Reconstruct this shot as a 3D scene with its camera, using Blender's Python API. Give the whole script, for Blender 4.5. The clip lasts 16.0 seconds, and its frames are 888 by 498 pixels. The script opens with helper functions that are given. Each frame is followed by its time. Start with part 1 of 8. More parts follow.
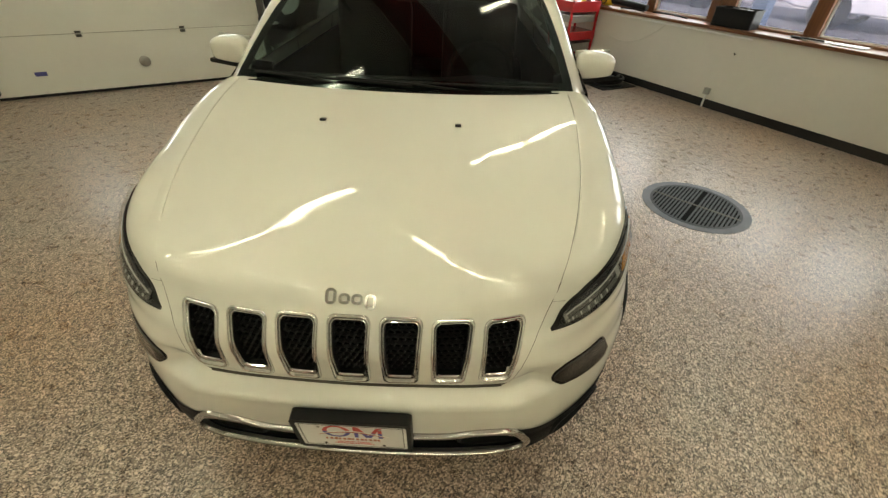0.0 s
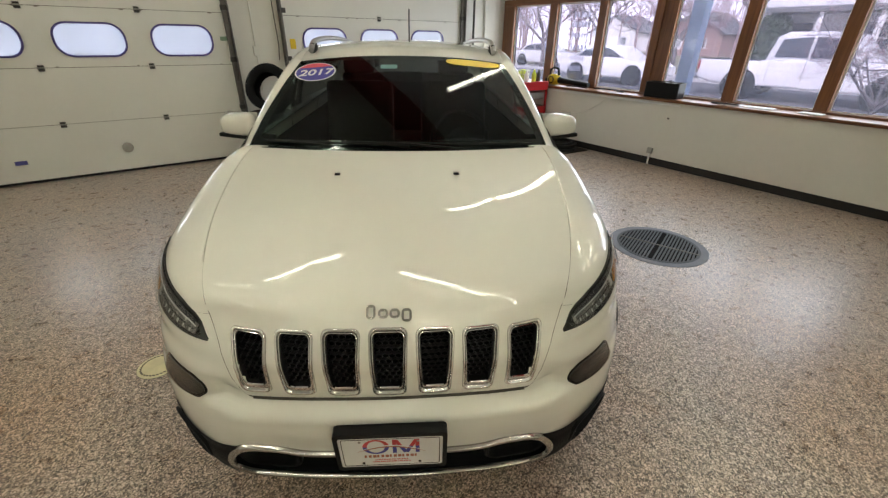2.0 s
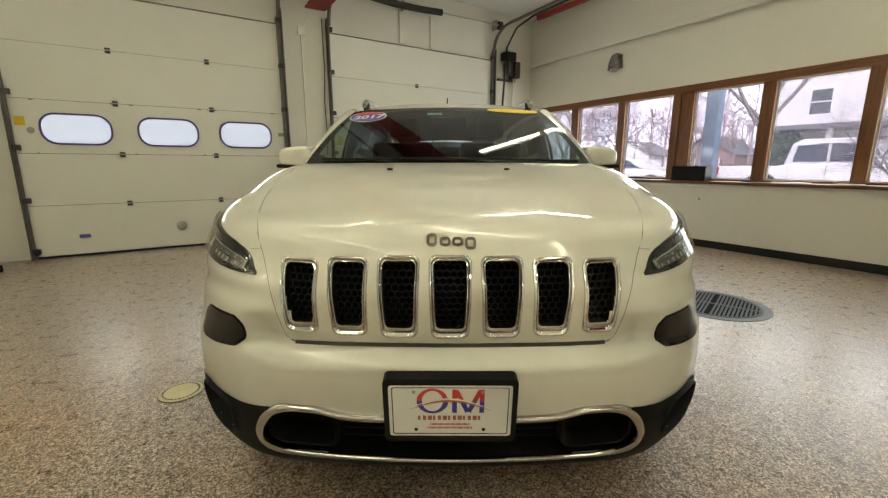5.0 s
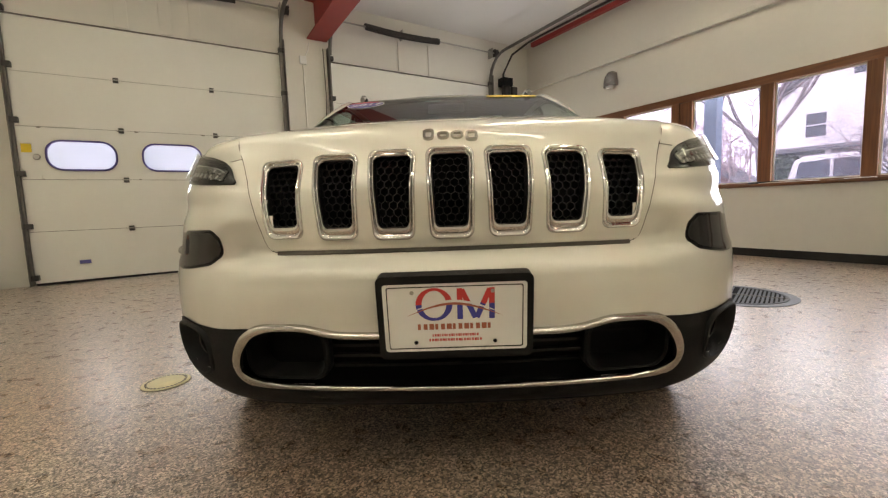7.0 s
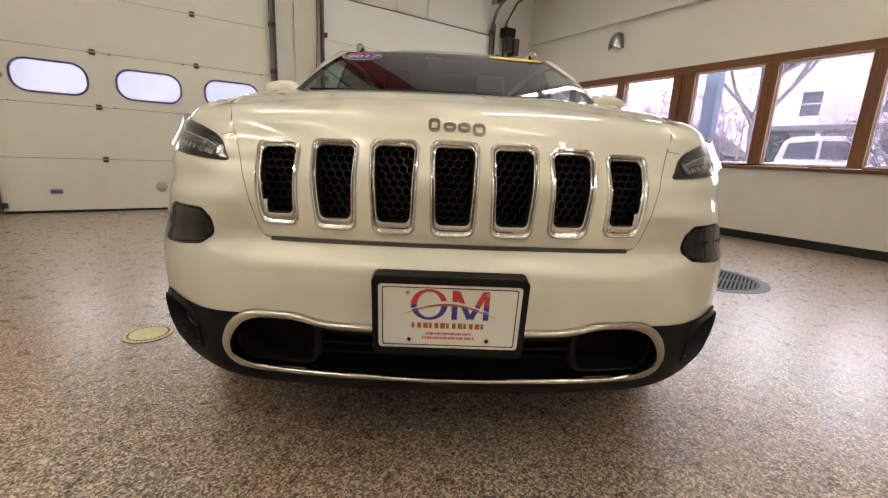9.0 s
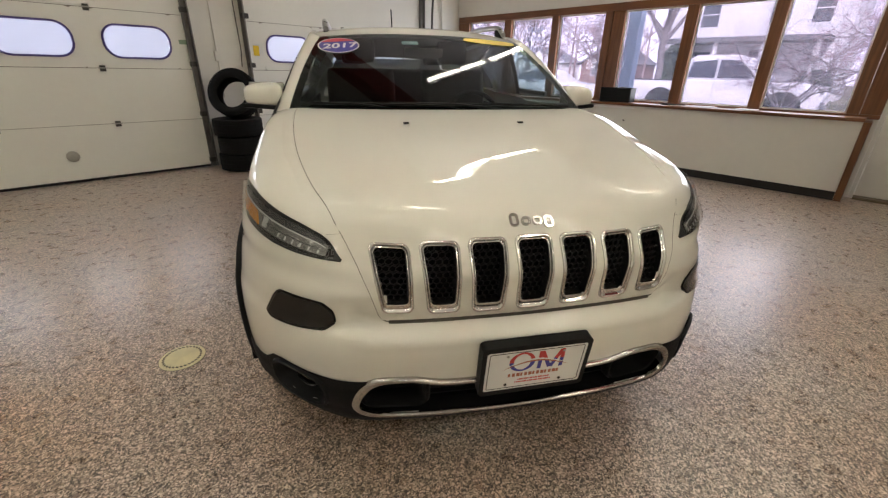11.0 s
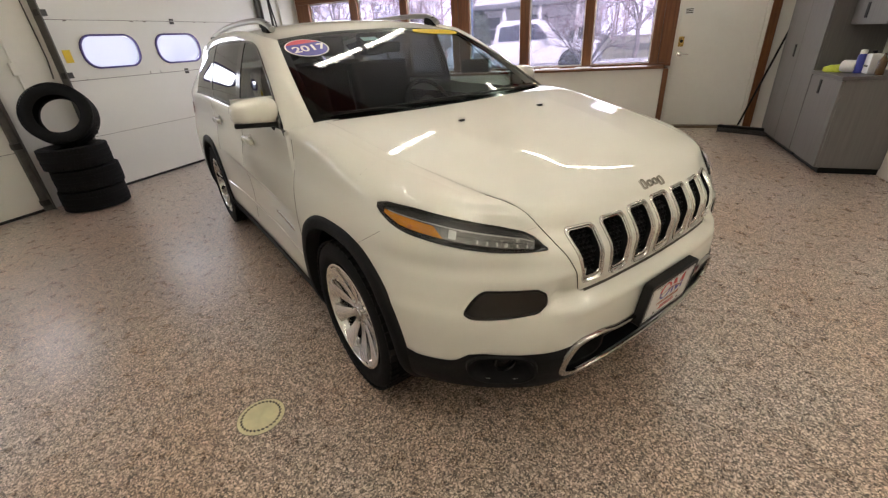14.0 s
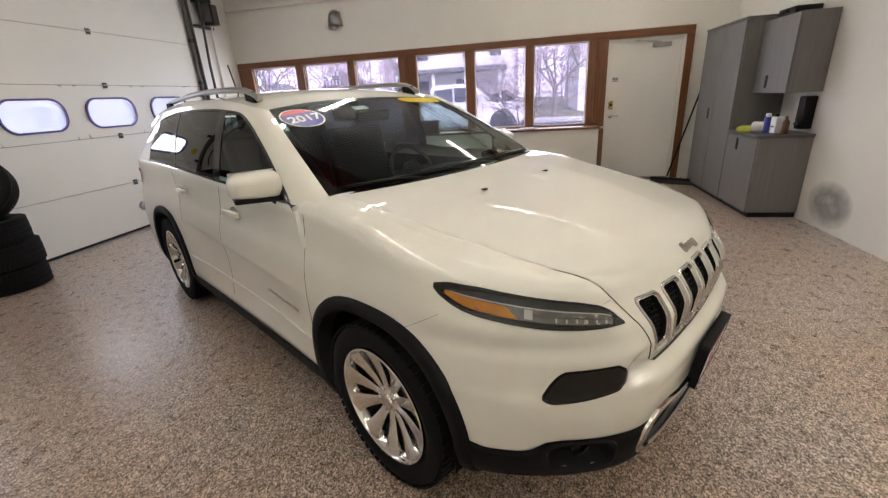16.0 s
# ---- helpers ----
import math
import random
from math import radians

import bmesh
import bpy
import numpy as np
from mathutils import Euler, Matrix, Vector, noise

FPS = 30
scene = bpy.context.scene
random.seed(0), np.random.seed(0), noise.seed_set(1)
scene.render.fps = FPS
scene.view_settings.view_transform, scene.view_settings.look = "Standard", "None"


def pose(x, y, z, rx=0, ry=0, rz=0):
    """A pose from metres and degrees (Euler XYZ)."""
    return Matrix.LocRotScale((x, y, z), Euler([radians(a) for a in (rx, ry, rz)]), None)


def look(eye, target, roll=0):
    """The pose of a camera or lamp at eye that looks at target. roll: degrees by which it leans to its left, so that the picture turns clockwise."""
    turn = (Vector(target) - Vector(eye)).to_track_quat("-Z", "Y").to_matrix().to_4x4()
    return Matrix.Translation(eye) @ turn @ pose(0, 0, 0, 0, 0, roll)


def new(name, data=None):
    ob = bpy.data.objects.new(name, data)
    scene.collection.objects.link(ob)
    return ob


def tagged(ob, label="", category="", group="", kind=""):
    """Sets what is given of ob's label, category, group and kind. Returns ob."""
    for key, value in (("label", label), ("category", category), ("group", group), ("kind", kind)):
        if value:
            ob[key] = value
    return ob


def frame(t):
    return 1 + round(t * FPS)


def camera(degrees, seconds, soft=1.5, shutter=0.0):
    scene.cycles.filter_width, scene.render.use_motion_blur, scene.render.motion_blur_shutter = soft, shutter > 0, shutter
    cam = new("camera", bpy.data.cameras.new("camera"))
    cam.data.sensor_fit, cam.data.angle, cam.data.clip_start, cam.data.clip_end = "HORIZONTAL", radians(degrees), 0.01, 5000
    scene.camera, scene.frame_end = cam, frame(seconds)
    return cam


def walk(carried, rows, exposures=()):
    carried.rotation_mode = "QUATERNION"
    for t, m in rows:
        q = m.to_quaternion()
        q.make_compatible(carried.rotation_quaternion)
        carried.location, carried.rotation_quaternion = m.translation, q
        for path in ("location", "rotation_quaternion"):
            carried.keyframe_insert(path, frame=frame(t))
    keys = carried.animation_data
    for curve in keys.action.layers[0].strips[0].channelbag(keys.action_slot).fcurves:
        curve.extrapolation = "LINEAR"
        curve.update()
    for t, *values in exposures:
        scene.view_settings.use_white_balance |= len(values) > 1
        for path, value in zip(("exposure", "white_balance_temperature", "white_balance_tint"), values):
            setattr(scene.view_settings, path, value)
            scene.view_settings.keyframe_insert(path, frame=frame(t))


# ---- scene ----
cam = camera(94.1, 16.0, soft=1.25, shutter=0.25)
PATH = [
    (0, (0.232, -0.61, 1.643), (0.219, 0.991, 0.444), 2.4),
    (0.5, (0.084, -0.668, 1.7), (0.171, 0.889, 0.448), -0.5),
    (1, (0.029, -0.712, 1.706), (0.215, 0.856, 0.478), 0.8),
    (1.5, (0.034, -0.751, 1.662), (0.218, 0.934, 0.6), 0.5),
    (2, (0.085, -0.825, 1.609), (0.212, 0.953, 0.701), 0.8),
    (2.5, (0.095, -0.892, 1.552), (0.187, 0.944, 0.764), 1.3),
    (3, (0.042, -0.912, 1.463), (0.136, 0.978, 0.816), -0.2),
    (3.5, (0.012, -0.953, 1.382), (0.081, 0.962, 0.811), -1.4),
    (3.7, (-0.004, -0.964, 1.355), (0.06, 0.964, 0.826), -1.3),
    (6, (-0.026, -0.87, 0.923), (-0.058, 1.105, 0.607), -0.1),
    (6.5, (-0.029, -0.859, 0.841), (-0.068, 1.127, 0.605), -1.4),
    (7, (-0.015, -0.853, 0.762), (-0.028, 1.137, 0.56), -2.1),
    (7.5, (-0.013, -0.842, 0.709), (0.015, 1.143, 0.47), -1.3),
    (8, (-0.017, -0.842, 0.669), (0.026, 1.135, 0.366), -0.0),
    (8.5, (-0.023, -0.834, 0.742), (0.008, 1.135, 0.392), 1.0),
    (8.7, (-0.029, -0.823, 0.785), (0.007, 1.14, 0.406), 2.0),
    (10.8, (-0.406, -0.899, 1.305), (-0.057, 0.901, 0.507), 0.7),
    (11, (-0.472, -0.875, 1.303), (-0.062, 0.915, 0.509), 1.1),
    (11.5, (-0.678, -0.887, 1.321), (-0.081, 0.852, 0.534), 0.7),
    (12, (-0.826, -0.857, 1.317), (-0.05, 0.805, 0.52), 1.5),
    (12.5, (-0.954, -0.741, 1.299), (-0.068, 0.87, 0.512), 0.3),
    (13, (-1.095, -0.658, 1.299), (-0.142, 0.92, 0.524), 0.3),
    (13.5, (-1.282, -0.627, 1.341), (-0.188, 0.891, 0.634), 0.1),
    (14, (-1.408, -0.568, 1.415), (-0.37, 0.886, 0.516), -3.9),
    (14.5, (-1.44, -0.419, 1.479), (-0.35, 1.011, 0.603), -5.5),
    (15, (-1.48, -0.314, 1.52), (-0.358, 1.053, 0.586), -5.3),
    (15.5, (-1.547, -0.247, 1.553), (-0.319, 1.056, 0.663), -5.3),
    (16, (-1.622, -0.224, 1.485), (-0.284, 1.093, 0.794), -3.6),
]
EXPOSURES = [(0.0, 1.33, 7250, -4), (1.0, 1.27, 6600, 7), (2.0, 1.25, 6450, 2), (3.0, 1.24, 7200, -6), (6.0, 1.36, 7150, 0), (7.0, 1.46, 7000, 8), (8.5, 1.56, 6900, 10),
             (11.5, 1.26, 6500, 10), (12.5, 1.38, 6600, 9), (14.0, 1.45, 6450, 11), (16.0, 1.48, 6250, 13)]
walk(cam, [(t, look(eye, target, roll)) for t, eye, target, roll in PATH], EXPOSURES)

# world, sun and ceiling lights
world = bpy.data.worlds.new("sky")
scene.world = world
world.use_nodes = True
wn = world.node_tree
sky = wn.nodes.new("ShaderNodeTexSky")
sky.sky_type, sky.sun_disc, sky.sun_elevation, sky.sun_rotation = "NISHITA", False, radians(38), radians(200)
sky.air_density, sky.dust_density = 1.0, 4.0
wn.nodes["Background"].inputs["Strength"].default_value = 0.15
wn.links.new(sky.outputs["Color"], wn.nodes["Background"].inputs["Color"])

ROOM_TURN = 32.0
ROOM = pose(0, 0, 0, 0, 0, ROOM_TURN)
sun = new("sun", bpy.data.lights.new("sun", "SUN"))
sun.data.energy, sun.data.angle, sun.data.color = 3.0, radians(12), (1.0, 0.97, 0.93)
sun.matrix_world = ROOM @ look((-22, -12, 34), (12, 4, 0))


def pane_fill(at, width, height, watts):
    """An area lamp added in a pane's opening, standing in for sky light."""
    lamp = new("pane_fill", bpy.data.lights.new("pane_fill", "AREA"))
    lamp.data.shape, lamp.data.size, lamp.data.size_y, lamp.data.energy, lamp.data.color = "RECTANGLE", width, height, watts, (0.90, 0.92, 1.0)
    lamp.matrix_world = at
    return lamp


BIG_PANE_WATTS, SMALL_PANE_WATTS = 4.6, 1.5
TUBE_GLOW = 11.2
HAZE_GLOW = 0.37
# the last five are unseen, added to brighten the car's front and door wall
TUBES = [(-0.6, 2.65, 0), (3.6, 2.78, 0), (0.9, 0.4, 90), (-1.7, 0.1, 90), (4.7, -0.4, 90), (0.9, -2.6, 90), (-1.7, -2.6, 90), (-0.4, -4.15, 0), (-3.9, 1.0, 90), (-4.5, 2.45, 0)]
CEIL = 4.0


# materials
def material(name):
    m = bpy.data.materials.new(name)
    m.use_nodes = True
    return m, m.node_tree, m.node_tree.nodes["Principled BSDF"]


def node(tree, kind, **sockets):
    n = tree.nodes.new(kind)
    for key, value in sockets.items():
        n.inputs[key.replace("_", " ")].default_value = value
    return n


def surface(name, colour, rough=0.5, metal=0.0, grain=8.0, vary=0.12, stain=1.2, stain_vary=0.1, bump=0.0, bump_scale=60.0, coat=0.0, piece=0.0, shine=0.5):
    """A plain material with two scales of variation in colour and gloss, and fine relief."""
    m, tree, b = material(name)
    link = tree.links.new
    where = node(tree, "ShaderNodeTexCoord").outputs["Object"]
    fine, broad = node(tree, "ShaderNodeTexNoise", Scale=grain, Detail=6.0), node(tree, "ShaderNodeTexNoise", Scale=stain, Detail=4.0)
    link(where, fine.inputs["Vector"]), link(where, broad.inputs["Vector"])
    value = colour
    dark = [c * (1 - vary) for c in colour]
    light = [min(1.0, c * (1 + vary)) for c in colour]
    a = node(tree, "ShaderNodeMix")
    a.data_type = "RGBA"
    a.inputs["A"].default_value, a.inputs["B"].default_value = (*dark, 1), (*light, 1)
    link(fine.outputs["Fac"], a.inputs["Factor"])
    s = node(tree, "ShaderNodeMix")
    s.data_type, s.blend_type = "RGBA", "MULTIPLY"
    s.inputs["Factor"].default_value = 1.0
    ramp = node(tree, "ShaderNodeMapRange")
    for key, v in (("From Min", 0.3), ("From Max", 0.7), ("To Min", 1 - stain_vary), ("To Max", 1.0)):
        ramp.inputs[key].default_value = v
    link(broad.outputs["Fac"], ramp.inputs["Value"])
    link(a.outputs["Result"], s.inputs["A"]), link(ramp.outputs["Result"], s.inputs["B"])
    out = s.outputs["Result"]
    if piece:
        info = node(tree, "ShaderNodeObjectInfo")
        pr = node(tree, "ShaderNodeMapRange")
        pr.inputs["To Min"].default_value, pr.inputs["To Max"].default_value = 1 - piece, 1.0
        link(info.outputs["Random"], pr.inputs["Value"])
        p = node(tree, "ShaderNodeMix")
        p.data_type, p.blend_type = "RGBA", "MULTIPLY"
        p.inputs["Factor"].default_value = 1.0
        link(out, p.inputs["A"]), link(pr.outputs["Result"], p.inputs["B"])
        out = p.outputs["Result"]
    link(out, b.inputs["Base Color"])
    rr = node(tree, "ShaderNodeMapRange")
    rr.inputs["To Min"].default_value, rr.inputs["To Max"].default_value = max(0.0, rough - 0.06), min(1.0, rough + 0.06)
    if rough > 0.1:
        link(fine.outputs["Fac"], rr.inputs["Value"]), link(rr.outputs["Result"], b.inputs["Roughness"])
    else:
        b.inputs["Roughness"].default_value = rough
    b.inputs["Metallic"].default_value, b.inputs["Specular IOR Level"].default_value = metal, shine
    b.inputs["Coat Weight"].default_value = coat
    b.inputs["Coat Roughness"].default_value = 0.02
    if bump:
        bn, bt = node(tree, "ShaderNodeBump", Strength=bump, Distance=0.01), node(tree, "ShaderNodeTexNoise", Scale=bump_scale, Detail=5.0)
        link(where, bt.inputs["Vector"]), link(bt.outputs["Fac"], bn.inputs["Height"]), link(bn.outputs["Normal"], b.inputs["Normal"])
    return m


def wood(name, dark, light, rough=0.4, along="Z"):
    m, tree, b = material(name)
    link = tree.links.new
    where = node(tree, "ShaderNodeTexCoord").outputs["Object"]
    mp = node(tree, "ShaderNodeMapping")
    mp.inputs["Scale"].default_value = {"X": (1.2, 22, 22), "Y": (22, 1.2, 22), "Z": (22, 22, 1.2)}[along]
    link(where, mp.inputs["Vector"])
    g = node(tree, "ShaderNodeTexNoise", Scale=2.0, Detail=8.0, Distortion=0.6)
    link(mp.outputs["Vector"], g.inputs["Vector"])
    r = node(tree, "ShaderNodeValToRGB")
    r.color_ramp.elements[0].position, r.color_ramp.elements[1].position = 0.3, 0.7
    r.color_ramp.elements[0].color, r.color_ramp.elements[1].color = (*dark, 1), (*light, 1)
    link(g.outputs["Fac"], r.inputs["Fac"]), link(r.outputs["Color"], b.inputs["Base Color"])
    b.inputs["Roughness"].default_value = rough
    bn = node(tree, "ShaderNodeBump", Strength=0.15, Distance=0.004)
    link(g.outputs["Fac"], bn.inputs["Height"]), link(bn.outputs["Normal"], b.inputs["Normal"])
    return m


def flake_floor():
    """Epoxy with broadcast colour flakes, semi-gloss, worn and dusty in patches."""
    m, tree, b = material("flake epoxy")
    link = tree.links.new
    where = node(tree, "ShaderNodeTexCoord").outputs["Object"]
    cells = node(tree, "ShaderNodeTexVoronoi", Scale=190.0)
    warp = node(tree, "ShaderNodeTexNoise", Scale=60.0, Detail=2.0)
    add = node(tree, "ShaderNodeMix")
    add.data_type = "VECTOR"
    add.inputs["Factor"].default_value = 0.02
    link(where, add.inputs["A"]), link(where, warp.inputs["Vector"]), link(warp.outputs["Color"], add.inputs["B"])
    link(add.outputs["Result"], cells.inputs["Vector"])
    ramp = node(tree, "ShaderNodeValToRGB")
    ramp.color_ramp.interpolation = "CONSTANT"
    tones = [(0.0, (0.075, 0.058, 0.052)), (0.22, (0.22, 0.178, 0.154)), (0.44, (0.42, 0.350, 0.302)), (0.62, (0.60, 0.515, 0.450)), (0.78, (0.27, 0.228, 0.206)), (0.84, (0.84, 0.76, 0.69))]
    while len(ramp.color_ramp.elements) < len(tones):
        ramp.color_ramp.elements.new(0.5)
    for e, (at, c) in zip(ramp.color_ramp.elements, tones):
        e.position, e.color = at, (*c, 1)
    sep = node(tree, "ShaderNodeSeparateColor")
    link(cells.outputs["Color"], sep.inputs["Color"]), link(sep.outputs["Red"], ramp.inputs["Fac"])
    broad = node(tree, "ShaderNodeTexNoise", Scale=0.9, Detail=5.0)
    mid = node(tree, "ShaderNodeTexNoise", Scale=14.0, Detail=3.0)
    link(where, broad.inputs["Vector"]), link(where, mid.inputs["Vector"])
    out = ramp.outputs["Color"]
    for src, lo in ((broad, (0.94, 0.75, 0.58)), (mid, (0.84, 0.83, 0.82))):
        mr = node(tree, "ShaderNodeValToRGB")
        mr.color_ramp.elements[0].position, mr.color_ramp.elements[1].position = 0.25, 0.75
        mr.color_ramp.elements[0].color, mr.color_ramp.elements[1].color = (*lo, 1), (1, 1, 1, 1)
        link(src.outputs["Fac"], mr.inputs["Fac"])
        mx = node(tree, "ShaderNodeMix")
        mx.data_type, mx.blend_type = "RGBA", "MULTIPLY"
        mx.inputs["Factor"].default_value = 1.0
        link(out, mx.inputs["A"]), link(mr.outputs["Color"], mx.inputs["B"])
        out = mx.outputs["Result"]
    link(out, b.inputs["Base Color"])
    rr = node(tree, "ShaderNodeMapRange")
    rr.inputs["To Min"].default_value, rr.inputs["To Max"].default_value = 0.22, 0.36
    link(mid.outputs["Fac"], rr.inputs["Value"]), link(rr.outputs["Result"], b.inputs["Roughness"])
    b.inputs["Coat Weight"].default_value, b.inputs["Coat Roughness"].default_value = 0.6, 0.40
    bn = node(tree, "ShaderNodeBump", Strength=0.20, Distance=0.003)
    link(sep.outputs["Green"], bn.inputs["Height"]), link(bn.outputs["Normal"], b.inputs["Normal"])
    return m


def glass(name, tint, gloss=0.02, ior=1.5, haze=None):
    """A thin pane: clear, tinted, with the gloss of glass."""
    m, tree, b = material(name)
    link = tree.links.new
    tree.nodes.remove(b)
    clear, shine, mix = node(tree, "ShaderNodeBsdfTransparent"), node(tree, "ShaderNodeBsdfGlossy"), node(tree, "ShaderNodeMixShader")
    clear.inputs["Color"].default_value = (*tint, 1)
    shine.inputs["Roughness"].default_value = gloss
    # gloss grows towards grazing angles alike from both sides of the pane
    edge = node(tree, "ShaderNodeLayerWeight", Blend=0.5)
    power, grow_, fr = (node(tree, "ShaderNodeMath") for _ in range(3))
    base = ((ior - 1) / (ior + 1)) ** 2
    power.operation, grow_.operation, fr.operation = "POWER", "MULTIPLY", "ADD"
    power.inputs[1].default_value, grow_.inputs[1].default_value, fr.inputs[1].default_value = 5.0, 1 - base, base
    link(edge.outputs["Facing"], power.inputs[0]), link(power.outputs["Value"], grow_.inputs[0]), link(grow_.outputs["Value"], fr.inputs[0])
    link(fr.outputs["Value"], mix.inputs[0]), link(clear.outputs["BSDF"], mix.inputs[1]), link(shine.outputs["BSDF"], mix.inputs[2])
    out = mix.outputs["Shader"]
    if haze:
        veil, film = node(tree, "ShaderNodeBsdfTranslucent", Color=(0.86, 0.87, 0.9, 1)), node(tree, "ShaderNodeMixShader")
        film.inputs[0].default_value = haze
        link(out, film.inputs[1]), link(veil.outputs["BSDF"], film.inputs[2])
        out = film.outputs["Shader"]
    link(out, tree.nodes["Material Output"].inputs["Surface"])
    return m


def smudge(name, colour, reach):
    """A dirty mark that thins out towards a broken edge: reach is its half size in x and y."""
    m, tree, b = material(name)
    link = tree.links.new
    b.inputs["Base Color"].default_value, b.inputs["Roughness"].default_value = (*colour, 1), 0.85
    where = node(tree, "ShaderNodeTexCoord").outputs["Object"]
    mp = node(tree, "ShaderNodeMapping")
    mp.inputs["Scale"].default_value = (1 / reach[0], 1 / reach[1], 0.0)
    length = node(tree, "ShaderNodeVectorMath")
    length.operation = "LENGTH"
    grain, ramp, mul = node(tree, "ShaderNodeTexNoise", Scale=9.0, Detail=6.0), node(tree, "ShaderNodeMapRange"), node(tree, "ShaderNodeMath")
    mul.operation = "MULTIPLY"
    for key, v in (("From Min", 1.0), ("From Max", 0.2), ("To Min", 0.0), ("To Max", 1.3)):
        ramp.inputs[key].default_value = v
    link(where, mp.inputs["Vector"]), link(mp.outputs["Vector"], length.inputs[0]), link(length.outputs["Value"], ramp.inputs["Value"])
    link(where, grain.inputs["Vector"]), link(grain.outputs["Fac"], mul.inputs[0]), link(ramp.outputs["Result"], mul.inputs[1])
    link(mul.outputs["Value"], b.inputs["Alpha"])
    return m


def glow(name, colour, strength):
    m, tree, b = material(name)
    b.inputs["Emission Color"].default_value, b.inputs["Emission Strength"].default_value = (*colour, 1), strength
    b.inputs["Base Color"].default_value = (*colour, 1)
    return m


M_FLOOR = flake_floor()
M_WALL = surface("painted block wall", (0.72, 0.70, 0.635), 0.6, grain=14, vary=0.03, stain=0.8, stain_vary=0.06, bump=0.12, bump_scale=90)
M_CEIL = surface("white ceiling board", (0.78, 0.77, 0.74), 0.7, grain=30, vary=0.03, stain=0.6, stain_vary=0.08, bump=0.1, bump_scale=160)
M_DOORWHITE = surface("ribbed white door steel", (0.76, 0.755, 0.70), 0.38, grain=20, vary=0.02, stain=1.0, stain_vary=0.05, bump=0.08, bump_scale=220)
M_STEELDOOR = surface("white enamelled door", (0.77, 0.755, 0.70), 0.35, grain=18, vary=0.025, stain=1.6, stain_vary=0.07, bump=0.05, bump_scale=120)
M_GALV = surface("galvanised steel", (0.44, 0.43, 0.40), 0.42, metal=0.85, grain=26, vary=0.2, stain=3, stain_vary=0.2)
M_DARKSTEEL = surface("dark oiled steel", (0.07, 0.065, 0.06), 0.5, metal=0.5, grain=30, vary=0.3, stain=4, stain_vary=0.3)
M_RUBBERSEAL = surface("black rubber seal", (0.02, 0.019, 0.018), 0.7, shine=0.25, grain=40, vary=0.3)
M_TRACK = surface("weathered track steel", (0.17, 0.16, 0.145), 0.5, metal=0.6, grain=26, vary=0.25, stain=3, stain_vary=0.3)
M_JOINT = surface("dusty grey vinyl seal", (0.22, 0.20, 0.17), 0.7, shine=0.2, grain=40, vary=0.3)
M_COVE = surface("black vinyl base", (0.018, 0.017, 0.016), 0.45, shine=0.3, grain=30, vary=0.3, stain=2, stain_vary=0.3)
M_WOOD = wood("stained oak trim", (0.105, 0.036, 0.011), (0.195, 0.074, 0.023), 0.36, "Z")
M_WOODY = wood("stained oak rail", (0.105, 0.036, 0.011), (0.195, 0.074, 0.023), 0.36, "Y")
M_RED = surface("red oxide steel paint", (0.34, 0.035, 0.03), 0.5, grain=20, vary=0.2, stain=2, stain_vary=0.25)
M_BLUEGASKET = surface("violet window gasket", (0.075, 0.055, 0.21), 0.5, grain=40, vary=0.2)
M_CABINET = wood("grey oak laminate", (0.138, 0.129, 0.122), (0.172, 0.161, 0.152), 0.42, "Z")
M_COUNTER = surface("dark stone laminate", (0.10, 0.092, 0.088), 0.35, grain=90, vary=0.4, stain=6, stain_vary=0.15)
M_BLACKPL = surface("black plastic", (0.010, 0.010, 0.010), 0.45, shine=0.16, grain=60, vary=0.3, bump=0.1, bump_scale=300)
M_YELLOW = surface("yellow plastic", (0.78, 0.56, 0.02), 0.4, grain=30, vary=0.1)
M_WHITEPL = surface("white plastic", (0.8, 0.8, 0.78), 0.4, grain=30, vary=0.04)
M_BLUEPL = surface("blue plastic", (0.04, 0.05, 0.35), 0.4, grain=30, vary=0.1)
M_LIME = surface("lime cloth", (0.55, 0.62, 0.06), 0.9, grain=60, vary=0.2, bump=0.4, bump_scale=200)
M_TYRE = surface("tyre rubber", (0.010, 0.0098, 0.0098), 0.72, shine=0.12, grain=50, vary=0.3, stain=5, stain_vary=0.3, bump=0.15, bump_scale=240)
M_CHROME = surface("chrome", (0.70, 0.70, 0.69), 0.05, metal=1.0, grain=12, vary=0.02)
M_SATIN = surface("satin chrome", (0.62, 0.61, 0.60), 0.2, metal=1.0, grain=30, vary=0.05)
M_BRASS = surface("brass", (0.62, 0.43, 0.14), 0.28, metal=1.0, grain=30, vary=0.1)
# tint and veil put the washed-out lavender glare into the glass
M_PANE = glass("glare-veiled window pane", (0.70, 0.675, 0.785), haze=0.12)
M_ALU = surface("cream cap plastic", (0.74, 0.68, 0.42), 0.5, grain=40, vary=0.1, stain=8, stain_vary=0.2)
M_IRON = surface("cast grate iron", (0.070, 0.078, 0.092), 0.55, shine=0.3, grain=40, vary=0.3)
# near-black that carries the shade of hollows and of the car's underside
M_HOLLOW_SHADE = surface("hollow shade black", (0.008, 0.008, 0.009), 0.9, shine=0.1)
M_DIRT = surface("weathered threshold", (0.20, 0.15, 0.09), 0.7, grain=30, vary=0.4, stain=6, stain_vary=0.4)


